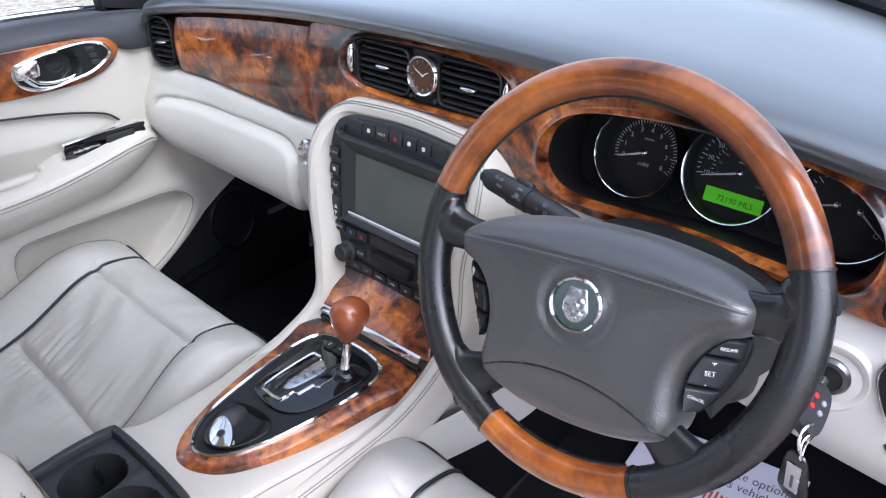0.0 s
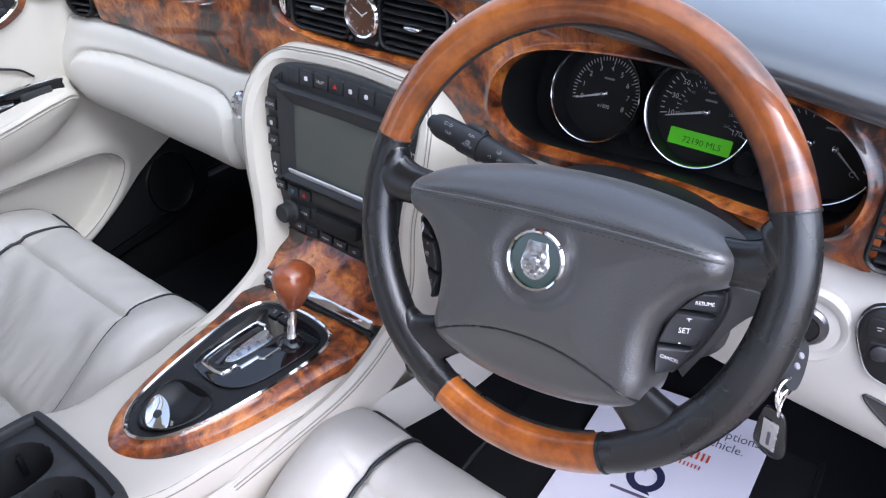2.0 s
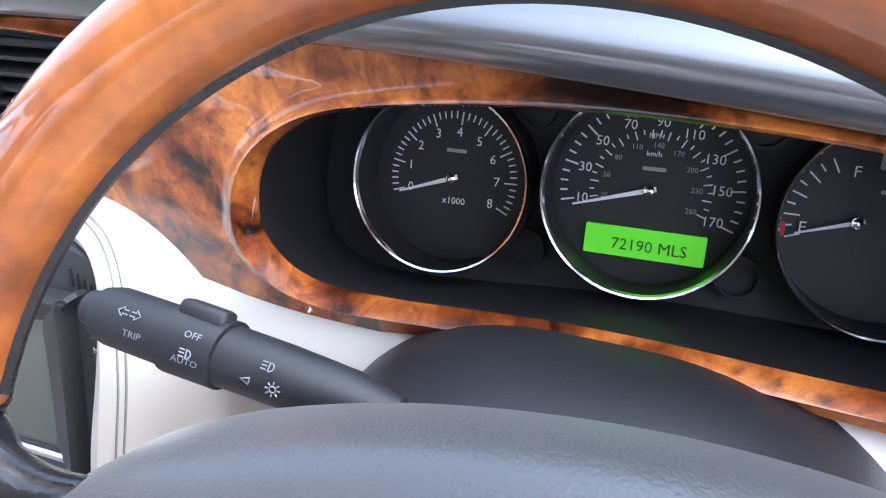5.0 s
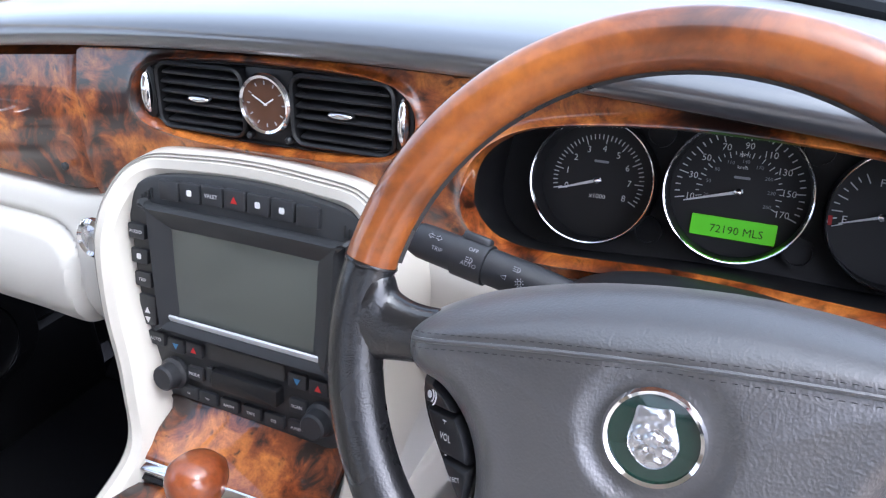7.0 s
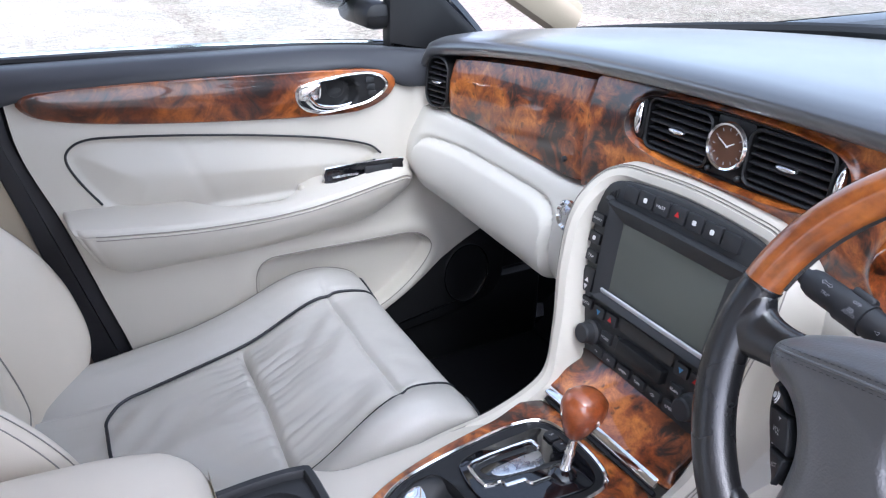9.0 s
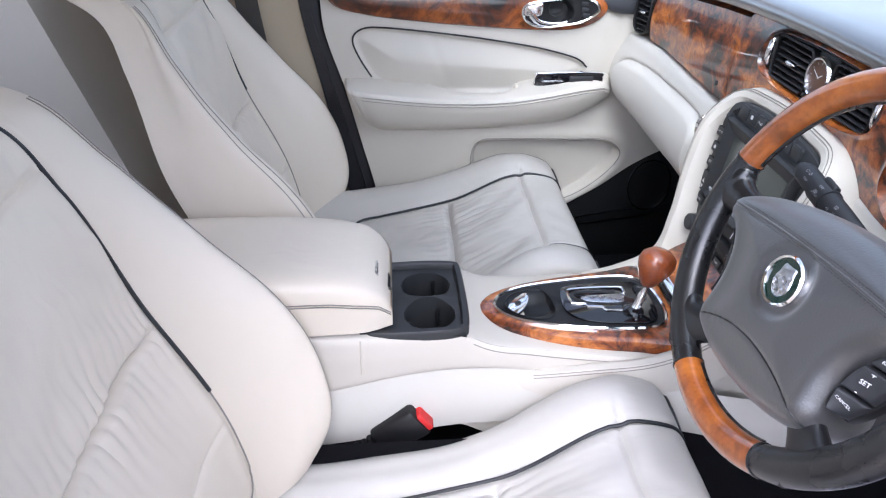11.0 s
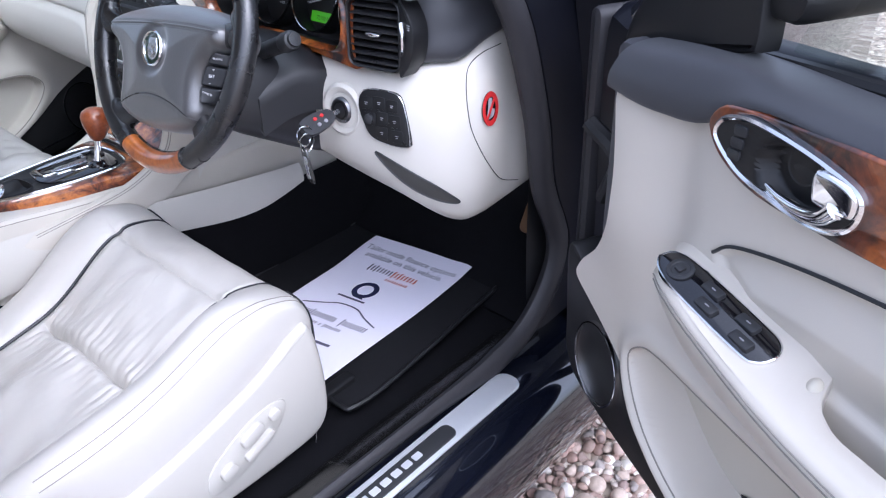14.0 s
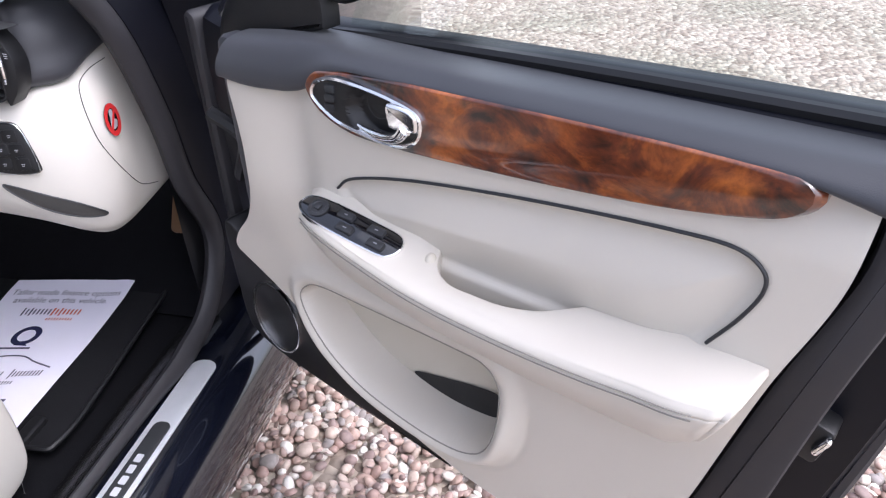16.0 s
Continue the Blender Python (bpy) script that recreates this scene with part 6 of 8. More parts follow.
for s in (-1, 1):
    spoke([(s * 0.118 + 0.006, 0.010, -0.008), (s * 0.145 + 0.004, 0.012, -0.004), (s * 0.162 + 0.002, 0.015, -0.002), (s * 0.171, 0.019, 0.0), (s * 0.176, 0.021, 0.0)], (0.017, 0.0175, 0.022, 0.031, 0.036), (0.010, 0.011, 0.013, 0.0145, 0.0135))
    spoke([(s * 0.070 + 0.004, -0.104, -0.012), (s * 0.092 + 0.003, -0.116, -0.006), (s * 0.112 + 0.002, -0.127, -0.002), (s * 0.124, -0.131, 0.0)], (0.018, 0.0195, 0.025, 0.034), (0.010, 0.011, 0.013, 0.0135))
part("hub_back", xf(lathe([(0.05, -0.055), (0.070, -0.040), (0.072, -0.030), (0.05, -0.025)], 30), WM @ pose(0.004, -0.035, 0)), BLACKPL, wheel)
# airbag boss
BX = 0.001
half = [(0.0, 0.050), (0.05, 0.0475), (0.10, 0.039), (0.130, 0.028), (0.143, 0.016), (0.144, 0.002), (0.137, -0.009), (0.121, -0.017), (0.107, -0.034), (0.100, -0.056), (0.100, -0.080), (0.101, -0.099), (0.091, -0.117), (0.05, -0.130)]
bo = spline(half + [(0.0, -0.134)] + [(-a, b) for a, b in half[:0:-1]], 5, True)
cb = np.array((0, -0.036))


def boss_h(x, y):
    """Height of the boss: rolled over at the top, dished sides, welted seam and a sunk ring round the badge."""
    k = inside_dist(bo, x, y)
    h = -0.010 + 0.030 * np.sqrt(np.clip(1 - (1 - np.clip(k / 0.022, 0, 1)) ** 2, 0, 1)) + 0.006 * sstep(0.02, 0.07, k)
    h = h - 0.016 * sstep(0.006, 0.050, y) ** 1.4
    seam = 0.017 - 0.25 * x * x
    h = h + 0.0022 * sstep(-0.006, 0.002, y - seam) * sstep(0.034, 0.0, y - seam) - 0.0016 * np.exp(-((y - seam + 0.001) / 0.0034) ** 2)
    r = np.hypot(x, y + 0.0190)
    h = h - 0.0045 * sstep(0.041, 0.030, r)
    arch = -0.082 - 2.9 * x * x
    return h - 0.0016 * np.exp(-((y - arch) / 0.0018) ** 2) * sstep(0.0, 0.008, k)


brs = [np.c_[bo * 0.96, np.full(len(bo), -0.055)], np.c_[bo, np.full(len(bo), -0.040)]]
NB = 46
for k in range(NB + 1):
    t = 0.9995 * (k / NB) ** 1.15
    p = lerp(bo, cb, t)
    brs.append(np.c_[p, boss_h(p[:, 0], p[:, 1])])
BM = WM @ Matrix.Translation((BX, 0, 0))
boss = part("airbag_cover", xf(rings(brs, True, True, True), BM), AIRBAGM, wheel, "charcoal leather airbag cover with stitched seams")
for off in (0.0042, -0.0042):
    sx = np.linspace(-0.136, 0.136, 110)
    sy = 0.017 - 0.25 * sx * sx - off
    sz = boss_h(sx, sy) + 0.0003
    for a in range(0, 108, 2):
        part("stitch", xf(tube(np.c_[sx, sy, sz - 0.0002][a:a + 2], 0.00026, 4), BM), GREYPL, boss)
sx = np.linspace(-0.136, 0.136, 80)
sy = 0.017 - 0.25 * sx * sx
part("seam", xf(tube(np.c_[sx, sy, boss_h(sx, sy) - 0.0004], 0.0016, 8), BM), AIRBAGM, boss, "raised seam")
for sx in (np.linspace(-0.098, 0.098, 60),):
    sy = -0.082 - 2.9 * sx * sx
    part("seam", xf(tube(np.c_[sx, sy, boss_h(sx, sy) + 0.0004], 0.0011, 6), BM), BLACKLEA, boss, "stitched lower seam")
badge = part("badge_ring", xf(lathe([(0.0250, 0), (0.0255, 0.004), (0.0240, 0.0062), (0.0222, 0.005), (0.0220, 0.002)], 44), BM @ pose(0, -0.0190, 0.0205)), CHROME, wheel, "chrome badge ring")
part("badge_disc", xf(lathe([(0.0224, 0.003), (0, 0.0032)], 40), BM @ pose(0, -0.0190, 0.0205)), GREENB, badge, "dark green enamel disc")


def emblem():
    """A lumpy plain silver relief, upright oval."""
    def fn(s, t):
        a = s * 2 * math.pi
        r = t
        b = np.abs((a - math.pi / 2 + math.pi) % (2 * math.pi) - math.pi)
        out = 0.0125 * (1 + 0.17 * np.exp(-((b - 0.62) / 0.2) ** 2) - 0.06 * np.exp(-((b - 1.2) / 0.3) ** 2) - 0.05 * np.exp(-(b / 0.3) ** 2) + 0.05 * np.exp(-((b - 1.9) / 0.3) ** 2))
        x = out * r * np.cos(a) * 1.0
        y = out * r * np.sin(a) * 1.28
        z = 0.0028 + 0.0036 * np.sqrt(np.clip(1 - r**3, 0, 1)) * (0.8 + 0.22 * np.sin(np.abs(x) * 800 + 0.6) * np.cos(y * 560) + 0.12 * np.sin(y * 1100 + np.abs(x) * 500))
        return x, y, z
    return surf(fn, 56, 22)


part("emblem", xf(emblem(), BM @ pose(0, -0.0190, 0.0205)), STEEL, badge, "plain silver relief emblem")
# thumb buttons along the hollow sides of the boss
def strip_x(s, y):
    xi = curve_at([(-0.085, 0.105), (-0.074, 0.1015), (-0.0535, 0.1005), (-0.032, 0.1085), (-0.017, 0.121), (-0.012, 0.128)], y)
    xo = curve_at([(-0.085, 0.110), (-0.074, 0.118), (-0.0535, 0.128), (-0.032, 0.136), (-0.017, 0.138), (-0.012, 0.137)], y)
    return lerp(xi, xo, s)


def thumb(sgn, y0, y1, name):
    def fn(s, t):
        y = lerp(y0, y1, t)
        e = np.minimum(np.minimum(s, 1 - s) * 0.022, np.minimum(t, 1 - t) * (y1 - y0))
        z = lerp(0.010, -0.008, s) - 0.012 * (1 - np.sqrt(np.clip(1 - (1 - np.clip(e / 0.003, 0, 1)) ** 2, 0, 1)))
        return sgn * strip_x(s, y) + BX, y, z
    return part(name, xf(surf(fn, 22, 26), WM), BUTTON, wheel)


for sgn in (-1, 1):
    tops = ("RESUME", "SET", "CANCEL") if sgn > 0 else ("", "VOL", "SELECT")
    for i, (y0, y1) in enumerate(((-0.0300, -0.0130), (-0.0590, -0.0310), (-0.0830, -0.0600))):
        b = thumb(sgn, y0, y1, "button")
        yc = lerp(y0, y1, 0.5 if i < 2 else 0.62)
        m = WM @ Matrix.Translation((sgn * float(strip_x(0.5, np.array(yc))) + BX, yc, 0.0030)) @ pose(0, 0, 0, 0, sgn * 33, sgn * (-14 if i == 2 else 2)) 
        if tops[i]:
            text(tops[i], 0.0058 if len(tops[i]) < 4 else 0.0039, WHITEM, m, b)
        else:
            part("symbol", xf(lathe([(0.0024, 0.0003), (0.0, 0.0006)], 12), m @ pose(-0.002, 0.0, 0)), WHITEM, b)
            for r in (0.0045, 0.0068):
                part("symbol", xf(tube([(-0.002 + r * math.cos(a), r * math.sin(a), 0.0004) for a in np.linspace(-0.9, 0.9, 9)], 0.0005, 4), m), WHITEM, b)
        if i == 1:
            text("+", 0.008, WHITEM, m @ pose(0.002 * sgn, 0.0090, 0), b)
            text("-", 0.008, WHITEM, m @ pose(-0.002 * sgn, -0.0090, 0), b)
    bed = [(y, sgn * float(strip_x(-0.12, np.array(y))), sgn * float(strip_x(1.08, np.array(y)))) for y in np.linspace(-0.085, -0.0115, 14)]
    o = np.array([(b_, a_) for a_, b_, _ in bed] + [(c_, a_) for a_, _, c_ in bed[::-1]])
    part("button_bed", xf(plate(o, 0.010, 0.003), WM @ Matrix.Translation((BX, 0, -0.0215))), BLACKPL, wheel)

# steering column with stalks
column = thing("steering_column", "black steering column shroud", "steering column")
c0 = Vector((0.405, 0.035, 0.835))
colax = Vector((0.0, 0.90, -0.43)).normalized()
crs = []
for d, w, h in ((0.0, 0.050, 0.040), (0.025, 0.074, 0.056), (0.05, 0.090, 0.064), (0.10, 0.102, 0.070), (0.20, 0.108, 0.074), (0.26, 0.108, 0.074)):
    o = ellipse(w, h, 36, p=3.4)
    c = c0 + colax * d - Vector((0, 0, 0.05 * min(d, 0.2)))
    m = place(c, (1, 0, 0), (0, 0.43, 0.90))
    crs.append(xf((np.c_[o, np.zeros(len(o))], []), m)[0])
part("shroud", rings(crs, True, True, True), TOPCOVER, column)
def cover_fn(s, t):
    a, b = (2 * s - 1) * 1.25, 1.15 * t - 0.15
    ac, bc = np.clip(a, -1, 1), np.clip(b, 0, 1)
    z = curve_at([(0.0, 0.838), (0.3, 0.856), (0.55, 0.860), (0.8, 0.850), (1.0, 0.835)], bc) - 0.045 * np.abs(ac) ** 3
    skirt = np.maximum(0.24 * (np.abs(a) - np.abs(ac)), 0.40 * (bc - b))
    return 0.393 + (0.110 + 0.012 * bc + 0.028 * (ac > 0) * bc) * ac, 0.100 + 0.150 * bc, z - skirt


top_cover = surf(cover_fn, 44, 30)
part("top_cover", top_cover, TOPCOVER, column, "charcoal column top cover below the dials")

lst = thing("indicator_stalk", "black indicator and headlamp stalk with white symbols", "stalk", "column stalks")
ax0, ax1 = np.array((0.335, 0.128, 0.866)), np.array((0.218, 0.117, 0.896))
axd = (ax1 - ax0) / np.linalg.norm(ax1 - ax0)
prof = [(h, r * 0.78) for h, r in [(0.00, 0.010), (0.02, 0.015), (0.05, 0.0165), (0.072, 0.0165), (0.0725, 0.0185), (0.095, 0.0185), (0.0955, 0.0165), (0.122, 0.0160), (0.128, 0.0135), (0.129, 0.0105), (0.134, 0.0095)]]
zq = Vector(axd)
lmat = Matrix((zq.cross(Vector((0, -0.8, 0.6)).normalized()).normalized(), Vector((0, -0.8, 0.6)).normalized(), zq)).transposed().to_4x4()
lmat.translation = Vector(ax0)
part("stalk", xf(lathe([(r, h) for h, r in prof[:4]], 24), lmat), BUTTON, lst)
part("twist_ring", xf(lathe([(r, h) for h, r in prof[4:6]], 24), lmat), BUTTON, lst)
part("tip", xf(lathe([(r, h) for h, r in prof[6:]], 24), lmat), BUTTON, lst)
part("ring_tab", xf(box(0.008, 0.010, 0.020, 0.002), lmat @ pose(0.0135, 0.004, 0.084)), BUTTON, lst)
face = lambda d, a=0.0, r=0.0168: Matrix.Translation(Vector(ax0) + zq * d) @ place((0, 0, 0), tuple(-zq), (0, 0.55, 0.83)) @ pose(0, 0, 0, a, 0, 0) @ pose(0, 0, r * 0.785) @ Matrix.Scale(0.72, 4)
text("TRIP", 0.0056, GREYM, face(0.108, 10, 0.0164), lst)
text("AUTO", 0.0056, GREYM, face(0.084, 18, 0.0187), lst)
text("OFF", 0.0056, GREYM, face(0.084, -22, 0.0187), lst)
def sign(d, a, r, polys):
    for p in polys:
        part("symbol", xf(tube([(x, y, 0.0002) for x, y in p], 0.00045, 4), face(d, a, r)), GREYM, lst)


def arc(cx, cy, r, a0, a1, n=9):
    return [(cx + r * math.cos(radians(a)), cy + r * math.sin(radians(a))) for a in np.linspace(a0, a1, n)]


LAMP = [arc(0.0, 0.0, 0.0026, -90, 90) + [(0.0, -0.0026)]] + [[(-0.0012, y), (-0.0042, y)] for y in (0.0020, 0.0, -0.0020)]
BULB = [arc(0, 0, 0.0018, 0, 360, 13)] + [[(0.0028 * math.cos(k), 0.0028 * math.sin(k)), (0.0044 * math.cos(k), 0.0044 * math.sin(k))] for k in np.arange(8) * math.pi / 4]
ARROWS = [[(-0.0008, 0.0012), (-0.0036, 0.0012), (-0.0036, 0.0028), (-0.0068, 0.0), (-0.0036, -0.0028), (-0.0036, -0.0012), (-0.0008, -0.0012)], [(0.0008, 0.0012), (0.0036, 0.0012), (0.0036, 0.0028), (0.0068, 0.0), (0.0036, -0.0028), (0.0036, -0.0012), (0.0008, -0.0012)]]
sign(0.112, -24, 0.0163, ARROWS)
sign(0.084, 6, 0.0187, LAMP)
sign(0.052, -18, 0.0167, LAMP)
sign(0.048, 16, 0.0167, BULB)
sign(0.060, 16, 0.0167, [[(0.003, 0.002), (-0.002, 0.0), (0.003, -0.002), (0.003, 0.002)]])
rst = thing("wiper_stalk", "black wiper stalk with a grey twist end", "stalk", "column stalks")
rv = Vector((0.145, -0.01, 0.055)).normalized()
rm = Matrix((rv.cross(Vector((0, -0.8, 0.6))).normalized(), rv.cross(rv.cross(Vector((0, -0.8, 0.6)))).normalized(), rv)).transposed().to_4x4()
rm.translation = Vector((0.462, 0.137, 0.844))
part("stalk", xf(lathe([(0.010, 0), (0.012, 0.03), (0.0125, 0.080), (0.012, 0.090)], 24), rm), BUTTON, rst)
part("twist_end", xf(lathe([(0.0135, 0.090), (0.0145, 0.093), (0.0145, 0.108), (0.013, 0.114), (0.010, 0.116), (0.0095, 0.121), (0, 0.122)], 24), rm), GREYPL, rst, "grey twist end")

# ignition and key
ign = thing("ignition_lock", "chrome-ringed ignition lock in the cream dash", "ignition")
IG = on_front(0.572, 0.761)
im = place(tuple(IG + np.array((0, 0.001, 0))), (0.97, 0.1, 0), (0, 0.1, 1))
part("ring", xf(lathe([(0.030, -0.01), (0.030, 0.004), (0.026, 0.009), (0.020, 0.010), (0.018, 0.004)], 30), im @ Matrix.Scale(0.68, 4)), GUNMETAL, ign, "dark steel ring")
part("barrel", xf(lathe([(0.019, 0.0), (0.0185, 0.010), (0.010, 0.011), (0, 0.011)], 26), im @ Matrix.Scale(0.68, 4)), BLACKPL, ign)
part("surround", xf(lathe([(0.043, -0.012), (0.041, -0.001), (0.036, 0.003), (0.030, 0.002), (0.024, -0.004), (0.021, -0.008)], 36), im), TRIM, ign, "cream moulded recess round the lock")
part("notch", xf(box(0.010, 0.010, 0.004, 0.001), im @ pose(0.024, -0.008, -0.001, 0, 0, 20)), BLACKPL, ign)
keyt = thing("car_key", "black remote key with red buttons hanging in the ignition", "key")
km = place((float(IG[0]), float(IG[1]) - 0.010, 0.761), (0.07, -1, -0.10), (-0.75, 0.0, 0.66)) @ Matrix.Scale(0.86, 4)
part("blade", xf(box(0.030, 0.008, 0.003, 0.001), km @ pose(0.006, 0, 0)), STEEL, keyt)
part("fob", xf(plate(spline([(0.0, 0.010), (0.03, 0.017), (0.062, 0.015), (0.068, 0.0), (0.062, -0.015), (0.03, -0.017), (0.0, -0.010)], 5, True), 0.014, 0.004), km @ pose(0.016, 0, -0.007)), BUTTON, keyt, "black remote fob")
for x, y, m in ((0.036, 0.006, RED), (0.036, -0.006, GREYM), (0.052, 0.006, RED), (0.052, -0.006, GREYM)):
    part("fob_button", xf(plate(ellipse(0.0038, 0.0034, 16), 0.002, 0.0008), km @ pose(x, y, 0.007)), m, keyt)
    part("fob_button", xf(plate(ellipse(0.0038, 0.0034, 16), 0.002, 0.0008), km @ pose(x, y, -0.007, 180, 0, 0)), m, keyt)
rp = np.array([(IG[0] + 0.010 + 0.002 * math.sin(a * 2), IG[1] - 0.082 + 0.013 * math.cos(a), 0.748 + 0.015 * math.sin(a)) for a in np.linspace(0, 2 * np.pi, 28, endpoint=False)])
part("split_ring", tube(rp, 0.0014, 6, True), CHROME, keyt, "steel split ring")
part("split_ring", tube((rp - rp.mean(0)) * (1, 0.9, 0.98) + rp.mean(0) + (0.003, 0.0, -0.010), 0.0012, 6, True), CHROME, keyt)
fobm = place((float(IG[0]) + 0.010, float(IG[1]) - 0.086, 0.732), (0.95, -0.28, 0.05), (0.06, -0.10, 1)) @ Matrix.Scale(0.74, 4)
part("leather_tag", xf(plate(spline([(0.0, 0.0), (0.013, -0.006), (0.019, -0.040), (0.019, -0.070), (0.0, -0.080), (-0.019, -0.070), (-0.019, -0.040), (-0.013, -0.006)], 5, True), 0.004, 0.0015), fobm), BLACKLEA, keyt, "black leather key tag")
part("tag_plate", xf(plate(rrect(0.020, 0.048, 0.002, 2, (0, -0.042)), 0.0014, 0.0004, 1), fobm @ pose(0, 0, 0.004)), STEEL, keyt, "steel tag plate")
part("tag_plate", xf(plate(rrect(0.020, 0.048, 0.002, 2, (0, -0.042)), 0.0014, 0.0004, 1), fobm @ pose(0, 0, -0.0016)), STEEL, keyt)
part("tag_bar", xf(plate(rrect(0.004, 0.022, 0.001, 2, (0, -0.048)), 0.0006, 0.0002, 1), fobm @ pose(0, 0, 0.0054)), INK, keyt)

# ---- front seats ----
def wrinkle(u, v, seed):
    """Soft creases of worn leather, metres."""
    return (0.0026 * np.sin(u * 62 + 3.2 * np.sin(v * 21 + seed) + seed) * np.sin(v * 11 + 1.7 * np.sin(u * 17 + seed))
            + 0.0012 * np.sin(v * 95 + 4 * np.sin(u * 23 + seed * 2)))


# along the cushion: (t, y, z) of its middle line, from under the front lip to the back
CUSH = [(0.0, 0.030, 0.300), (0.10, 0.046, 0.40), (0.18, 0.048, 0.470), (0.26, 0.026, 0.520), (0.33, -0.020, 0.533), (0.42, -0.075, 0.522), (0.60, -0.210, 0.462), (0.80, -0.38, 0.424), (0.92, -0.485, 0.415), (1.0, -0.585, 0.42)]
HALF = [(0.0, 0.0, 0.0), (0.25, 0.085, 0.0), (0.43, 0.142, 0.004), (0.50, 0.162, 0.012), (0.60, 0.195, 0.044), (0.70, 0.226, 0.050), (0.79, 0.252, 0.026), (0.87, 0.262, -0.03), (1.0, 0.255, -0.13)]


def cush_pt(a, t, xc, seed=0.0, lift=0.0):
    """a: -1 to 1 across, t: 0 to 1 front to back."""
    a, t = np.asarray(a, float), np.asarray(t, float)
    y = curve_at([(k[0], k[1]) for k in CUSH], t)
    z = curve_at([(k[0], k[2]) for k in CUSH], t)
    s = np.abs(a)
    hx = curve_at([(k[0], k[1]) for k in HALF], s)
    hz = curve_at([(k[0], k[2]) for k in HALF], s)
    bol = curve_at([(0, 0.0), (0.18, 0.02), (0.30, 0.25), (0.45, 0.85), (0.65, 1.05), (1.0, 1.15)], t)
    narrow = curve_at([(0, 0.97), (0.25, 0.99), (0.5, 1.0), (1, 0.97)], t)
    up = np.where(hz > 0, hz * bol, hz)
    # the sides reach down further below the front lip
    x = xc + np.sign(a) * hx * narrow
    y2 = y - 0.03 * sstep(0.7, 1.0, s) * sstep(0.4, 0.15, t)
    inner = sstep(0.50, 0.42, s)
    seam = np.exp(-((t - 0.61) / 0.010) ** 2) * inner
    front = np.exp(-((t - 0.385) / 0.008) ** 2) * sstep(0.62, 0.5, s)
    pipe = np.exp(-((s - 0.505) / 0.016) ** 2) * sstep(0.16, 0.3, t)
    fan = np.where(t > 0.61, 0.055, 0.075)
    gather = (0.0050 * np.abs(np.sin(a * 34 + 1.6 * np.sin(a * 13 + seed) + seed)) ** 0.7 + 0.0030 * np.abs(np.sin(a * 61 + seed * 2 + 9 * (t - 0.61)))) * np.exp(-np.abs((t - 0.61) / fan) ** 1.3) * inner * sstep(0.0, 0.008, np.abs(t - 0.61))
    w = wrinkle(x * 1.0, y, seed) * inner * 0.8 + 0.0012 * np.sin(x * 40 + y * 30 + seed)
    far = sstep(0.0, 0.01, -a * np.sign(xc))
    z = z - 0.034 * far * sstep(0.34, 0.62, t) * sstep(0.0, 0.42, s)
    up = up - 0.020 * far * sstep(0.48, 0.72, t) * sstep(0.50, 0.64, s)
    z2 = z + up - 0.010 * seam - 0.006 * front - 0.007 * pipe + gather + w * sstep(0.2, 0.4, t) + lift
    z2 = z2 + 0.010 * inner * np.sin(np.clip((t - 0.39) / 0.22, 0, 1) * math.pi) + 0.008 * inner * np.sin(np.clip((t - 0.61) / 0.3, 0, 1) * math.pi)
    return x, y2, z2


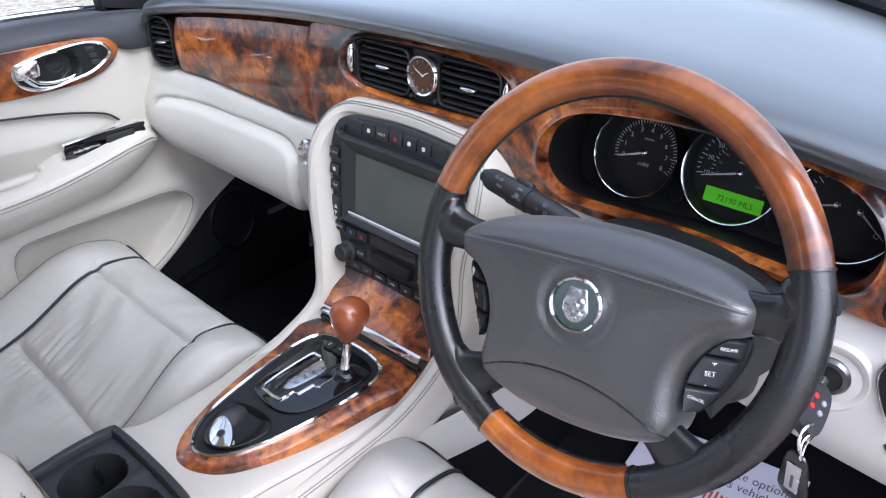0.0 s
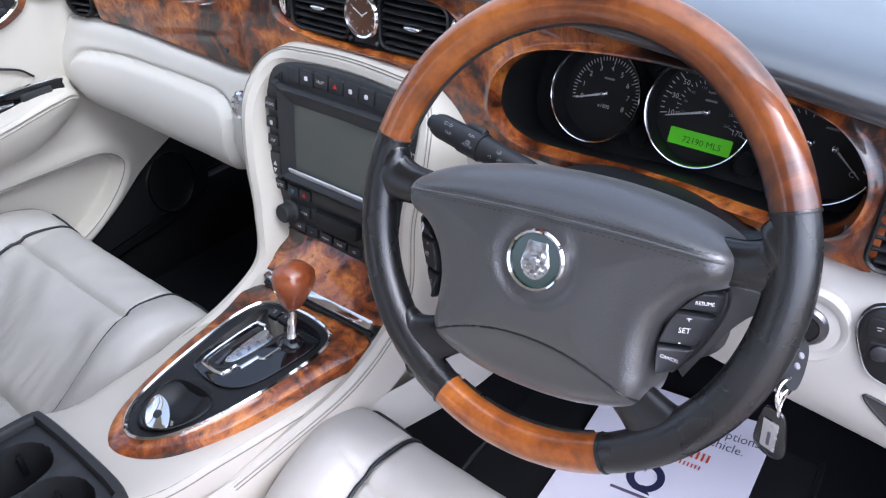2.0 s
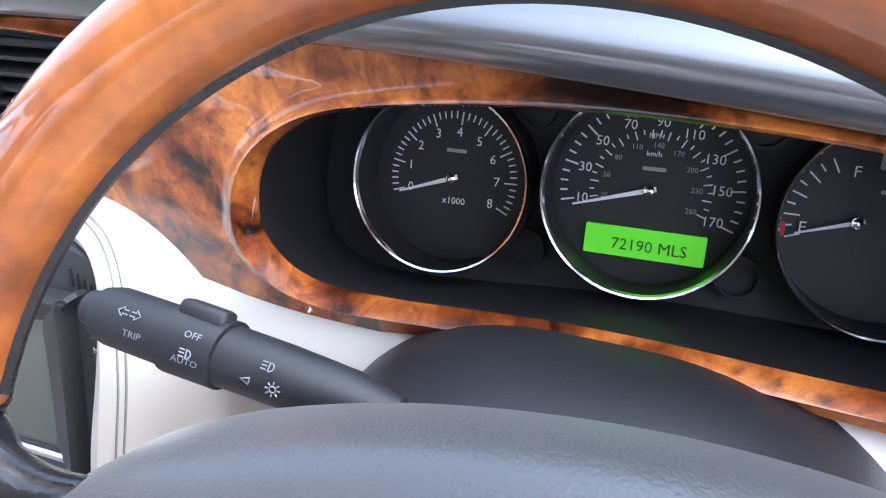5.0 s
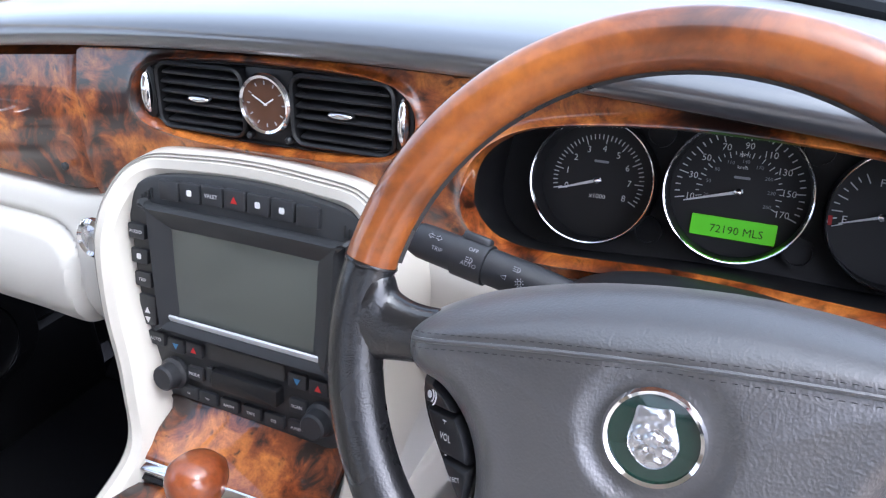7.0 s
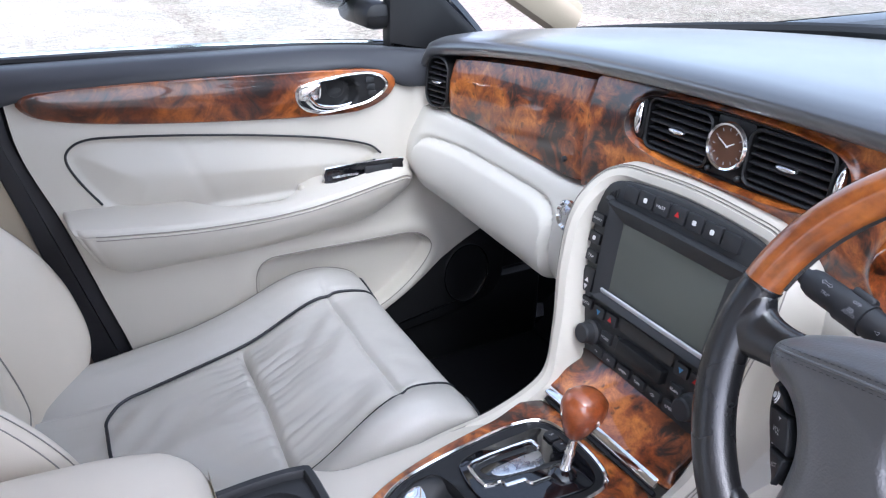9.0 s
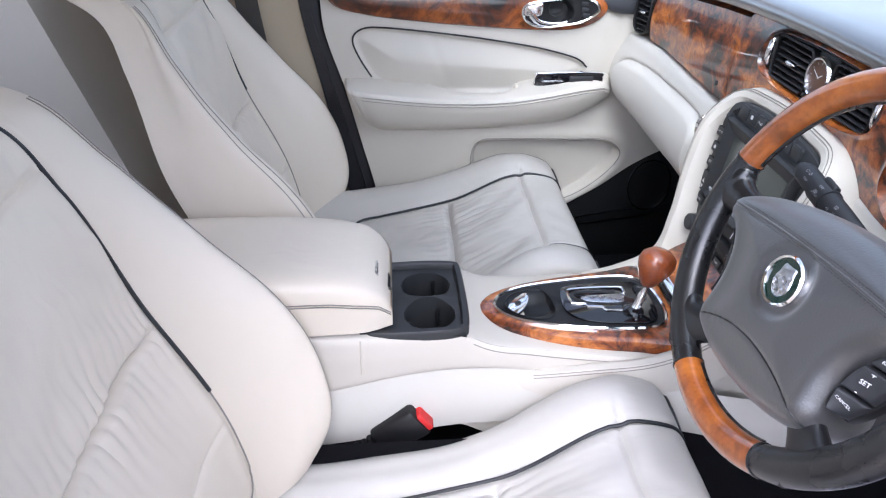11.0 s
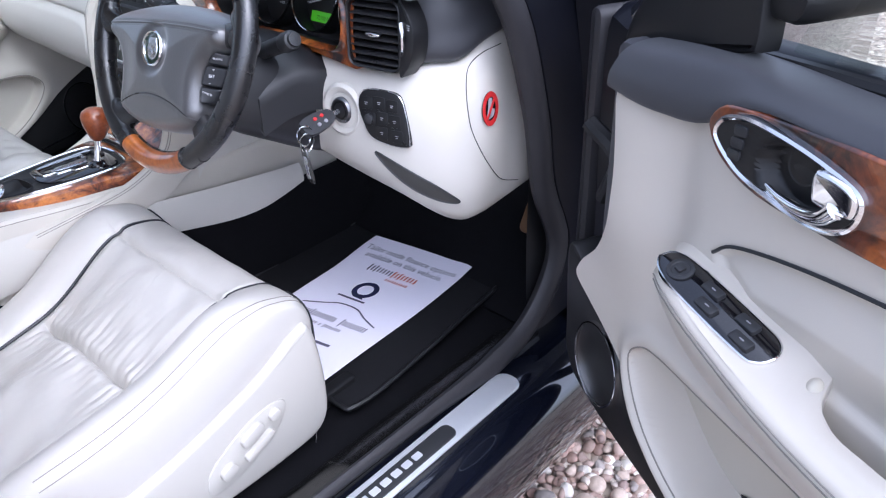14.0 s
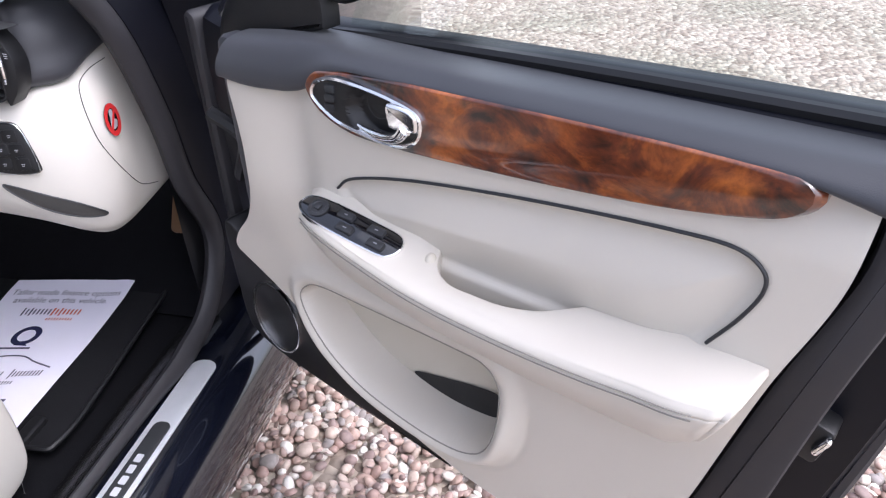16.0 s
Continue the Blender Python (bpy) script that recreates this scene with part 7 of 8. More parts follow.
def seat(xc, side, label, seed):
    """side: +1 where the outer flank is towards +x."""
    st = thing("front_seat", label, "car seat", "front seats", at=(xc, -0.2, 0.25))
    inv = Matrix.Translation((-xc, 0.2, -0.25))

    def sp(name, geo, mat, parent=None, lab="", **k):
        ob = part(name, xf(geo, inv), mat, parent or st, lab, **k)
        return ob

    cushion = sp("cushion", surf(lambda s, t: cush_pt(2 * s - 1, t, xc, seed), 200, 170), SEATLEA_SHADED, None, "cream leather seat cushion with gathered insert")
    # piping along both bolsters and across the back
    for sg in (-1, 1):
        th = np.linspace(0, math.pi / 2, 14)
        ts = np.r_[np.linspace(0.19, 0.77, 44), 0.77 + 0.115 * np.sin(th[1:])]
        aa = np.r_[np.full(44, 0.505), 0.505 - 0.17 * (1 - np.cos(th[1:]))]
        p = np.stack(cush_pt(sg * aa, ts, xc, seed, 0.0035), 1)
        sp("piping", tube(p, 0.0027, 7), PIPE, cushion, "charcoal piping")
        # it turns outwards round the front corner
        a2 = np.linspace(0.505, 0.86, 14)
        t2 = 0.19 - 0.02 * np.linspace(0, 1, 14)
        p = np.stack(cush_pt(sg * a2, t2 + 0.06 * np.sin(np.linspace(0, math.pi, 14)), xc, seed, 0.002), 1)
        sp("piping", tube(p, 0.0027, 7), PIPE, cushion)
    a3 = np.linspace(-0.335, 0.335, 40)
    t3 = 0.885 + 0.0 * a3
    p = np.stack(cush_pt(a3, t3, xc, seed, 0.004), 1)
    sp("piping", tube(p, 0.0027, 7), PIPE, cushion)
    for k in (0.655, 0.69):
        ts = np.linspace(0.24, 0.8, 50)
        p = np.stack(cush_pt(np.full(50, side * (k + 0.08)), ts, xc, seed, 0.0006), 1)
        sp("stitch_line", tube(p, 0.0007, 5), THREAD, cushion)
    # plastic base and flank
    sp("base", box(0.40, 0.46, 0.12, 0.02, pose(xc, -0.22, 0.31)), BLACKPL, None, "black seat base")
    fl = spline([(-0.50, 0.395), (-0.30, 0.392), (-0.10, 0.446), (-0.01, 0.492), (0.024, 0.486), (0.036, 0.37), (0.020, 0.295), (-0.06, 0.275), (-0.30, 0.275), (-0.50, 0.29)], 6, True)
    fm_ = Matrix(((0, 0, side, xc + side * 0.236), (1, 0, 0, 0), (0, 1, 0, 0), (0, 0, 0, 1)))
    val = sp("valance", xf(plate(fl, 0.037, 0.010, 3), fm_), PLASTIC_CREAM, None, "cream plastic side valance")
    sw = spline([(-0.195, 0.330), (-0.175, 0.362), (-0.11, 0.397), (-0.06, 0.402), (-0.046, 0.384), (-0.075, 0.345), (-0.14, 0.312), (-0.185, 0.308)], 5, True)
    sp("switch_bed", xf(plate(sw, 0.040, 0.002), fm_), PLASTIC_CREAM, val)
    for (y, z, w, h, r) in ((-0.112, 0.376, 0.042, 0.020, 24), (-0.160, 0.338, 0.028, 0.022, 24), (-0.104, 0.349, 0.058, 0.014, 24), (-0.070, 0.386, 0.020, 0.015, 24)):
        sp("seat_switch", xf(plate(rrect(w, h, h / 2.2, 4), 0.013, 0.003), fm_ @ pose(y, z, 0.036, 0, 0, r)), PLASTIC_CREAM, val, "cream seat adjuster switch")
    sp("runner", box(0.03, 0.60, 0.03, 0.006, pose(xc + side * 0.20, -0.16, 0.266)), BLACKPL, None, "black floor runner")

    # backrest: its face runs up and back
    def back_pt(a, t, lift=0.0):
        a, t = np.asarray(a, float), np.asarray(t, float)
        yb = curve_at([(0, -0.560), (0.06, -0.565), (0.2, -0.588), (0.5, -0.662), (0.75, -0.698), (0.90, -0.735), (1.0, -0.800)], t)
        zb = curve_at([(0, 0.40), (0.06, 0.435), (0.2, 0.535), (0.5, 0.735), (0.75, 0.900), (0.90, 0.985), (1.0, 1.020)], t)
        s = np.abs(a)
        hx = curve_at([(0, 0), (0.3, 0.10), (0.45, 0.145), (0.53, 0.168), (0.66, 0.205), (0.78, 0.240), (0.88, 0.258), (0.95, 0.250), (1.0, 0.225)], s)
        hn = curve_at([(0, 0), (0.3, 0.002), (0.45, 0.010), (0.53, 0.024), (0.66, 0.100), (0.78, 0.134), (0.88, 0.096), (0.95, 0.01), (1.0, -0.06)], s)
        wid = curve_at([(0, 0.90), (0.15, 0.98), (0.4, 1.02), (0.65, 0.97), (0.85, 0.84), (1.0, 0.70)], t)
        bol = curve_at([(0, 0.6), (0.10, 0.95), (0.22, 1.05), (0.40, 0.97), (0.55, 0.64), (0.68, 0.32), (0.82, 0.12), (1.0, 0.05)], t)
        n = np.where(hn > 0, hn * bol, hn) + lift
        inner = sstep(0.53, 0.45, s)
        cross = np.exp(-((t - 0.46) / 0.010) ** 2) * inner
        cross2 = (np.exp(-((t - 0.80) / 0.007) ** 2) + 0.8 * np.exp(-((t - 0.24) / 0.006) ** 2)) * inner
        pipe = np.exp(-((s - 0.53) / 0.016) ** 2) * sstep(0.02, 0.08, t)
        gather = (0.0052 * np.abs(np.sin(a * 32 + 1.7 * np.sin(a * 12 + seed) + seed)) ** 0.7 + 0.003 * np.abs(np.sin(a * 58 + seed * 2 + 8 * t))) * np.exp(-np.abs((t - 0.46) / 0.07) ** 1.2) * inner * sstep(0.0, 0.008, np.abs(t - 0.46))
        n = n - 0.010 * cross - 0.006 * cross2 - 0.006 * pipe + gather + wrinkle(a * 0.25, t * 0.6, seed + 2) * inner + 0.012 * inner * np.sin(np.clip(t / 0.46, 0, 1) * math.pi) + 0.010 * inner * np.sin(np.clip((t - 0.46) / 0.34, 0, 1) * math.pi)
        x = xc + np.sign(a) * hx * wid
        return x, yb + n * 0.95, zb + n * 0.31

    back = sp("backrest", surf(lambda s, t: back_pt(2 * s - 1, t), 180, 160), LEATHER_LIT, None, "cream leather backrest with gathered insert")
    for sg in (-1, 1):
        ts = np.linspace(0.30 if sg * side < 0 and xc > 0 else 0.50, 0.93, 60)
        p = np.stack(back_pt(sg * 0.53 + 0 * ts, ts, 0.0022), 1)
        sp("piping", tube(p, 0.0027, 7), PIPE, back, "charcoal piping")
        tl = np.linspace(0.04, ts[0], 30)
        p = np.stack(back_pt(sg * (0.53 - 0.18 * sstep(0.12, 0.03, tl)), tl, 0.0012), 1)
        sp("seam", tube(p, 0.0012, 6), THREAD, back)
        ts = np.linspace(0.05, 0.9, 50)
        for k in (0.80, 0.835):
            p = np.stack(back_pt(np.full(50, sg * k), ts, 0.0006), 1)
            sp("stitch_line", tube(p, 0.0008, 5), THREAD, back)
    a3 = np.linspace(-0.53, 0.53, 30)
    p = np.stack(back_pt(a3, 0.93 + 0.03 * (1 - (np.abs(a3) / 0.53) ** 2), 0.003), 1)
    sp("piping", tube(p, 0.0027, 7), PIPE, back)
    sp("back_shell", surf(lambda s, t: (xc + (2 * s - 1) * 0.235 * (1 - 0.28 * t), -0.65 - 0.245 * t - 0.03 * np.sin(s * math.pi), 0.36 + 0.64 * t), 16, 12), TRIM, None, "cream rear shell of the backrest")
    # headrest on two posts
    sp("headrest", blob(0.135, 0.055, 0.085, pose(xc, -0.80, 1.125, -14, 0, 0), 28, 18, 2.6), LEATHER, None, "cream leather headrest")
    for dx in (-0.06, 0.06):
        sp("headrest_post", tube([(xc + dx, -0.765, 0.99), (xc + dx, -0.79, 1.09)], 0.007, 10), CHROME, None, "chrome headrest post")
        sp("post_collar", xf(lathe([(0.014, -0.004), (0.014, 0.004), (0.010, 0.008)], 18), pose(xc + dx, -0.758, 1.012, -16, 0, 0)), CHROME, None)
    return st


seat(0.388, 1, "cream leather driver seat with charcoal piping", 0.7)
far_seat = seat(-0.425, -1, "cream leather passenger seat with charcoal piping", 2.3)
far_seat.location += Vector((0.010, -0.010, 0.004))

buckle = thing("seat_belt_buckle", "black seat belt buckle with a red button beside the driver seat", "seat belt buckle")
bax = Vector((0.05, 0.75, 0.55)).normalized()
bmx = Matrix((Vector((1, 0, 0)), bax.cross(Vector((1, 0, 0))).normalized(), bax)).transposed().to_4x4()
bmx.translation = Vector((0.124, -0.318, 0.468))
bmx = bmx @ Matrix.Scale(1.2, 4)
part("body", xf(box(0.034, 0.046, 0.066, 0.006), bmx @ pose(0, 0, -0.034)), BLACKPL, buckle)
part("release_button", xf(box(0.026, 0.030, 0.010, 0.003), bmx @ pose(0, 0.004, 0.000)), RED, buckle, "red release button")
for k in range(7):
    part("stalk_rib", xf(box(0.026 - 0.001 * k, 0.034 - 0.001 * k, 0.008, 0.003), bmx @ pose(0, 0, -0.073 - k * 0.0095)), BLACKPL, buckle)

pbelt = thing("seat_belt", "grey seat belt webbing on the passenger pillar", "seat belt")
bp_ = spline([(-0.700, -0.68, 1.25), (-0.690, -0.665, 1.0), (-0.675, -0.64, 0.80), (-0.665, -0.60, 0.62)], 8)
part("webbing", join(rings([np.array([p + (0.0, -0.024, 0), p + (0.002, 0.024, 0), p + (-0.001, 0.024, 0), p + (-0.003, -0.024, 0)]) for p in bp_], True, True, True)), BELT, pbelt)
part("tongue", box(0.016, 0.060, 0.040, 0.006, pose(-0.664, -0.625, 0.735, 20, 0, 0)), BLACKPL, pbelt, "black belt tongue")
part("tongue_clip", box(0.012, 0.045, 0.05, 0.004, pose(-0.660, -0.605, 0.690, 20, 0, 0)), BLACKPL, pbelt)

# ---- front doors ----
# local door frame: u back from the hinge, z up, d into the cabin
D_WOOD = [(0.928, 0.884), (0.936, 0.903), (0.960, 0.914), (1.03, 0.921), (1.15, 0.926), (1.33, 0.931), (1.47, 0.931), (1.505, 0.927), (1.517, 0.916), (1.507, 0.898), (1.475, 0.883), (1.40, 0.868), (1.30, 0.856), (1.18, 0.846), (1.08, 0.840), (1.00, 0.841), (0.95, 0.858)]
D_PIPE = [(0.962, 0.757), (0.990, 0.778), (1.074, 0.801), (1.19, 0.821), (1.303, 0.836), (1.40, 0.846), (1.455, 0.848), (1.482, 0.836), (1.488, 0.815), (1.474, 0.780), (1.450, 0.740)]
D_POCK = [(0.862, 0.540), (0.880, 0.570), (0.915, 0.581), (1.00, 0.583), (1.15, 0.586), (1.198, 0.582), (1.217, 0.555), (1.218, 0.50), (1.206, 0.455), (1.18, 0.425), (1.13, 0.412), (1.05, 0.418), (0.97, 0.440), (0.90, 0.490)]
# arm rest along the door: height at the wall, height and reach of its rolled edge, foot of its underside, start of its top
A_IN = [(0.90, 0.735), (0.925, 0.748), (0.96, 0.752), (1.00, 0.748), (1.06, 0.739), (1.094, 0.734), (1.116, 0.722), (1.142, 0.714), (1.22, 0.712), (1.28, 0.716), (1.33, 0.723), (1.40, 0.730), (1.45, 0.737), (1.525, 0.738)]
A_OUT = [(0.90, 0.712), (0.925, 0.728), (0.96, 0.730), (1.055, 0.718), (1.127, 0.709), (1.257, 0.706), (1.354, 0.712), (1.443, 0.723), (1.525, 0.733)]
A_D = [(0.90, 0.012), (0.912, 0.034), (0.935, 0.050), (0.97, 0.061), (1.055, 0.070), (1.257, 0.077), (1.40, 0.080), (1.475, 0.080), (1.495, 0.074), (1.506, 0.055), (1.510, 0.012), (1.525, 0.010)]
A_FOOT = [(0.90, 0.690), (0.95, 0.655), (1.00, 0.632), (1.10, 0.620), (1.22, 0.612), (1.33, 0.611), (1.464, 0.618), (1.525, 0.640)]
A_CUP = [(0.90, -0.014), (1.118, -0.014), (1.140, 0.024), (1.16, 0.036), (1.20, 0.040), (1.25, 0.037), (1.285, 0.024), (1.315, 0.002), (1.335, -0.014), (1.525, -0.014)]


def arm_section(u):
    """The rest's section at u as (depth, z) keys: from the pull cup over the top, round the rolled edge and down under."""
    zi, zo, dd, zf, di = (float(curve_at(k, np.array(u))) for k in (A_IN, A_OUT, A_D, A_FOOT, A_CUP))
    cup = max(0.0, di + 0.014) / 0.054
    di = min(di, dd - 0.012)
    return [(di - 0.001, zi - 0.010 - 0.055 * cup), (di, zi - 0.004 - 0.004 * cup), (di + 0.0015, zi - 0.001), (di + 0.006, zi),
            (lerp(di, dd, 0.45), lerp(zi, zo, 0.40) + 0.002), (dd - 0.012, zo + 0.0015), (dd - 0.004, zo - 0.0025), (dd - 0.0005, zo - 0.009), (dd - 0.0022, zo - 0.0125), (dd - 0.0012, zo - 0.016),
            (dd * 0.93, lerp(zo, zf, 0.36)), (dd * 0.72, lerp(zo, zf, 0.66)), (dd * 0.40, lerp(zo, zf, 0.88)), (-0.004, zf)]


def arm_rest():
    us = np.unique(np.concatenate([np.linspace(0.90, 0.94, 9), np.linspace(0.94, 1.11, 22), np.linspace(1.11, 1.17, 16), np.linspace(1.17, 1.49, 36), np.linspace(1.48, 1.510, 12)]))
    rs = []
    for u in us:
        q = spline(arm_section(u), 4)
        zo, zf = float(curve_at(A_OUT, np.array(u))), float(curve_at(A_FOOT, np.array(u)))
        back = 0.040 * sstep(1.42, 1.51, u) * np.clip((zo - q[:, 1]) / (zo - zf), 0, 1)
        rs.append(np.c_[u - back, q[:, 1], q[:, 0]])
    return rings(rs, False)


def arm_seam(off):
    out = []
    for u in np.linspace(0.925, 1.470, 80):
        q = arm_section(u)
        a, b = np.array(q[7]), np.array(q[9])
        p = lerp(a, b, off)
        out.append((u, p[1], p[0] + 0.0006))
    return out


def door_depth(u, z, front=1.0):
    pipe_o = spline(D_PIPE, 5)
    pipe_o = np.vstack([pipe_o, [(1.40, 0.70), (1.0, 0.70)]])
    pock = spline(D_POCK, 5, True)
    d = 0.006 * np.sin(np.clip((z - 0.35) / 0.55, 0, 1) * math.pi) - 0.020 * sstep(0.85, 0.95, z)
    # front edge rolls towards the dash
    d = d + front * 0.014 * sstep(0.88, 0.79, u) * sstep(0.60, 0.75, z) - 0.010 * np.exp(-((u - 0.89) / 0.03) ** 2) * sstep(0.58, 0.7, z)
    ip = inside_dist(pipe_o, u, z)
    d = d - 0.008 * sstep(-0.002, 0.010, ip) + 0.013 * sstep(0.0, 0.07, ip)
    # a shallow slack fold in the insert
    d = d - 0.0012 * np.exp(-((u - 1.30 - 0.4 * (z - 0.78)) / 0.012) ** 2) * sstep(0, 0.02, ip)
    pk = inside_dist(pock, u, z)
    low = sstep(0.56, 0.46, z - 0.0)
    d = d - lerp(0.026, 0.064, sstep(0.2, 0.9, front)) * sstep(0.0, 0.008, pk) + (0.35 + 0.65 * front) * (0.010 + 0.016 * low) * np.exp(-((pk + 0.012) / 0.016) ** 2)
    # welt outside the pocket's rim
    d = d - 0.002 * np.exp(-((pk + 0.040) / 0.004) ** 2) * low
    return d


def door(m, driver):
    dr = thing("door_1" if driver else "door_2", "open driver door with cream leather card and walnut trim" if driver else "closed passenger door with cream leather card and walnut trim", "car door", "front doors", "structure",
               at=tuple(m @ Vector((0.75, 0.6, 0.0))))
    inv = Matrix.Translation(-(m @ Vector((0.75, 0.6, 0.0)))) @ m

    def dp(name, geo, mat, parent=None, lab="", **k):
        return part(name, xf(geo, inv), mat, parent or dr, lab, **k)

    def card(s, t):
        ul = lerp(0.705, 1.555, s)
        b = curve_at([(0.705, 0.575), (0.80, 0.528), (0.90, 0.462), (0.963, 0.424), (1.05, 0.365), (1.12, 0.345), (1.555, 0.345)], ul)
        tp = curve_at([(0.705, 0.872), (0.86, 0.872), (0.95, 0.888), (1.1, 0.905), (1.555, 0.912)], ul)
        z = lerp(b, tp, t)
        left = curve_at([(0.34, 1.0), (0.40, 0.98), (0.46, 0.895), (0.53, 0.795), (0.578, 0.708), (0.60, 0.716), (0.648, 0.758), (0.70, 0.785), (0.76, 0.793), (0.83, 0.786), (0.88, 0.777), (0.92, 0.775)], z)
        left = np.where(s < 1, lerp(ul * 0 + left, ul, 0), left)
        right = curve_at([(0.34, 1.435), (0.45, 1.448), (0.571, 1.476), (0.718, 1.512), (0.845, 1.549), (0.95, 1.556)], z)
        u = np.maximum(ul, left)
        u = np.where(ul > 1.2, 1.2 + (ul - 1.2) * (right - 1.2) / (1.555 - 1.2), u)
        d = door_depth(u, z, 1.0 if driver else 0.15)
        edge = np.minimum(t, 1) * 0
        return u, z, d + edge

    dp("door_card", surf(card, 210, 190), LEATHER, None, "cream leather door card with armrest")
    if driver:
        dp("pocket_lining", (np.c_[inset(spline(D_POCK, 5, True), 0.006), np.full(5 * len(D_POCK), -0.0500)], [tuple(range(5 * len(D_POCK)))]), POCKETC, None, "beige felt pocket lining")
        slot = spline([(1.025, 0.438), (1.09, 0.458), (1.15, 0.473), (1.180, 0.474), (1.188, 0.450), (1.174, 0.429), (1.11, 0.420), (1.05, 0.426)], 5, True)
        # flat black sheet just over the lining: the slot's dark depth as colour
        dp("pocket_dark_sheet", (np.c_[slot, np.full(len(slot), -0.0480)], [tuple(range(len(slot)))]), DIAL, None, "flat black sheet painting the dark depth of the door pocket")
    rim = inset(spline(D_POCK, 6, True), -0.003)
    dp("pocket_seam", tube(np.c_[rim, door_depth(rim[:, 0], rim[:, 1], 1.0 if driver else 0.15) + 0.0004], 0.0011, 6, True), THREAD, None, "fine seam round the pocket mouth")
    pp = spline(D_PIPE, 7)
    dp("piping", tube(np.c_[pp, door_depth(pp[:, 0], pp[:, 1]) + 0.0014], 0.0020, 7), PIPE, None, "charcoal piping round the door insert")
    rest = dp("armrest", arm_rest(), LEATHER, None, "cream leather armrest with a double-stitched rolled edge", sharp=60)
    for off in (0.0, 1.0):
        dp("stitch_line", tube(arm_seam(off), 0.0008, 5), THREAD, rest)
    dp("pull_cup", xf(blob(0.009, 0.018, 0.013, None, 18, 12), Matrix.Translation((1.124, 0.706, 0.018)) @ pose(0, 0, 0, 0, 20, 0)), POCKETC, rest, "tan lining of the pull cup")
    # dark padded belt roll over the card
    drop = 0.017 if driver else 0.0
    def belt(s, t):
        u = lerp(0.772, 1.562, s)
        lo = curve_at([(0.772, 0.872), (0.86, 0.871), (0.92, 0.880), (0.96, 0.905), (1.1, 0.915), (1.4, 0.925), (1.50, 0.922), (1.562, 0.910)], u)
        hi = curve_at([(0.772, 0.920), (0.90, 0.938), (0.98, 0.946), (1.3, 0.957), (1.562, 0.960)], u) - drop * sstep(0.80, 1.1, u)
        kz = [(0, 0.0), (0.12, 0.02), (0.3, 0.35), (0.5, 0.75), (0.65, 0.97), (0.75, 1.02), (1.0, 0.98)]
        kd = [(0, -0.012), (0.12, 0.004), (0.3, 0.006), (0.5, -0.006), (0.65, -0.018), (0.75, -0.028), (1.0, -0.075)]
        bulge = (0.016 if driver else -0.004) * sstep(0.96, 0.80, u)
        return u, lo + (hi - lo) * curve_at(kz, t), curve_at(kd, t) + bulge * sstep(0.0, 0.12, t) * sstep(0.9, 0.5, t)
    dp("belt_roll", surf(belt, 70, 34), PADSIDE, None, "charcoal padded belt roll")
    # walnut strip
    wo_ = spline(D_WOOD, 6, True)
    if not driver:
        wo_ = wo_ + np.c_[0.022 * sstep(1.25, 1.5, wo_[:, 0]), np.zeros(len(wo_))]
    hb = spline([(0.951, 0.882), (0.957, 0.902), (0.985, 0.912), (1.03, 0.912), (1.08, 0.906), (1.115, 0.896), (1.119, 0.876), (1.105, 0.858), (1.075, 0.849), (1.03, 0.852), (0.985, 0.860)], 6, True)

    def even(o, n):
        o = np.vstack([o, o[:1]])
        l = np.r_[0, np.cumsum(np.hypot(*np.diff(o, axis=0).T))]
        q = np.linspace(0, l[-1], n, endpoint=False)
        return np.stack([np.interp(q, l, o[:, 0]), np.interp(q, l, o[:, 1])], 1)

    ho, oo = even(hb, 140), even(wo_, 140)
    wrs = [np.c_[oo, np.full(140, -0.012)]]
    for f in np.r_[np.linspace(0, 0.12, 7), np.linspace(0.16, 1.0, 16)]:
        p = lerp(oo, ho, f)
        k = np.maximum(inside_dist(wo_, p[:, 0], p[:, 1]), 0)
        wrs.append(np.c_[p, 0.002 + 0.0075 * np.sin(np.clip(k / 0.004, 0, 1) * math.pi / 2) + 0.0045 * sstep(0, 0.035, k)])
    wrs.append(np.c_[ho, np.full(140, -0.012)])
    dp("walnut_strip", rings(wrs), WALNUT_LONG, None, "lacquered burr walnut door strip")
    # handle in its bowl
    dp("bowl_ring", frame_plate(inset(hb, -0.0015), inset(hb, 0.0045), [(0, 0.006), (0.1, 0.0185), (0.5, 0.0205), (0.9, 0.0185), (1, 0.008)]), CHROME, None, "chrome ring of the handle bowl")
    hin = inset(hb, 0.0045)
    bc = np.array((1.052, 0.881))
    brs_ = []
    for k in range(15):
        f = k / 14
        p = lerp(hin, bc, f * 0.998)
        inn_ = sstep(0.046, 0.034, np.hypot((p[:, 0] - bc[0]), (p[:, 1] - bc[1]) * 1.35))
        brs_.append(np.c_[p, 0.0180 - 0.0165 * inn_ - 0.001 * f])
    bowl = dp("bowl", rings(brs_), BLACKPL, None, "black handle bowl")
    dp("bowl_hole", xf(lathe([(0.0170, 0.0), (0.0165, 0.002), (0.0150, 0.001), (0.0, 0.001)], 26), Matrix.Translation((1.043, 0.886, -0.0003))), DIAL, bowl, "dark round speaker mesh")
    for i in range(3):
        dp("memory_button", xf(plate(rrect(0.016, 0.010, 0.003, 3), 0.003, 0.001), Matrix.Translation((0.984 - 0.002 * i, 0.899 - 0.012 * i, 0.0172)) @ pose(0, 0, 0, 0, 0, 6)), BUTTON, bowl)
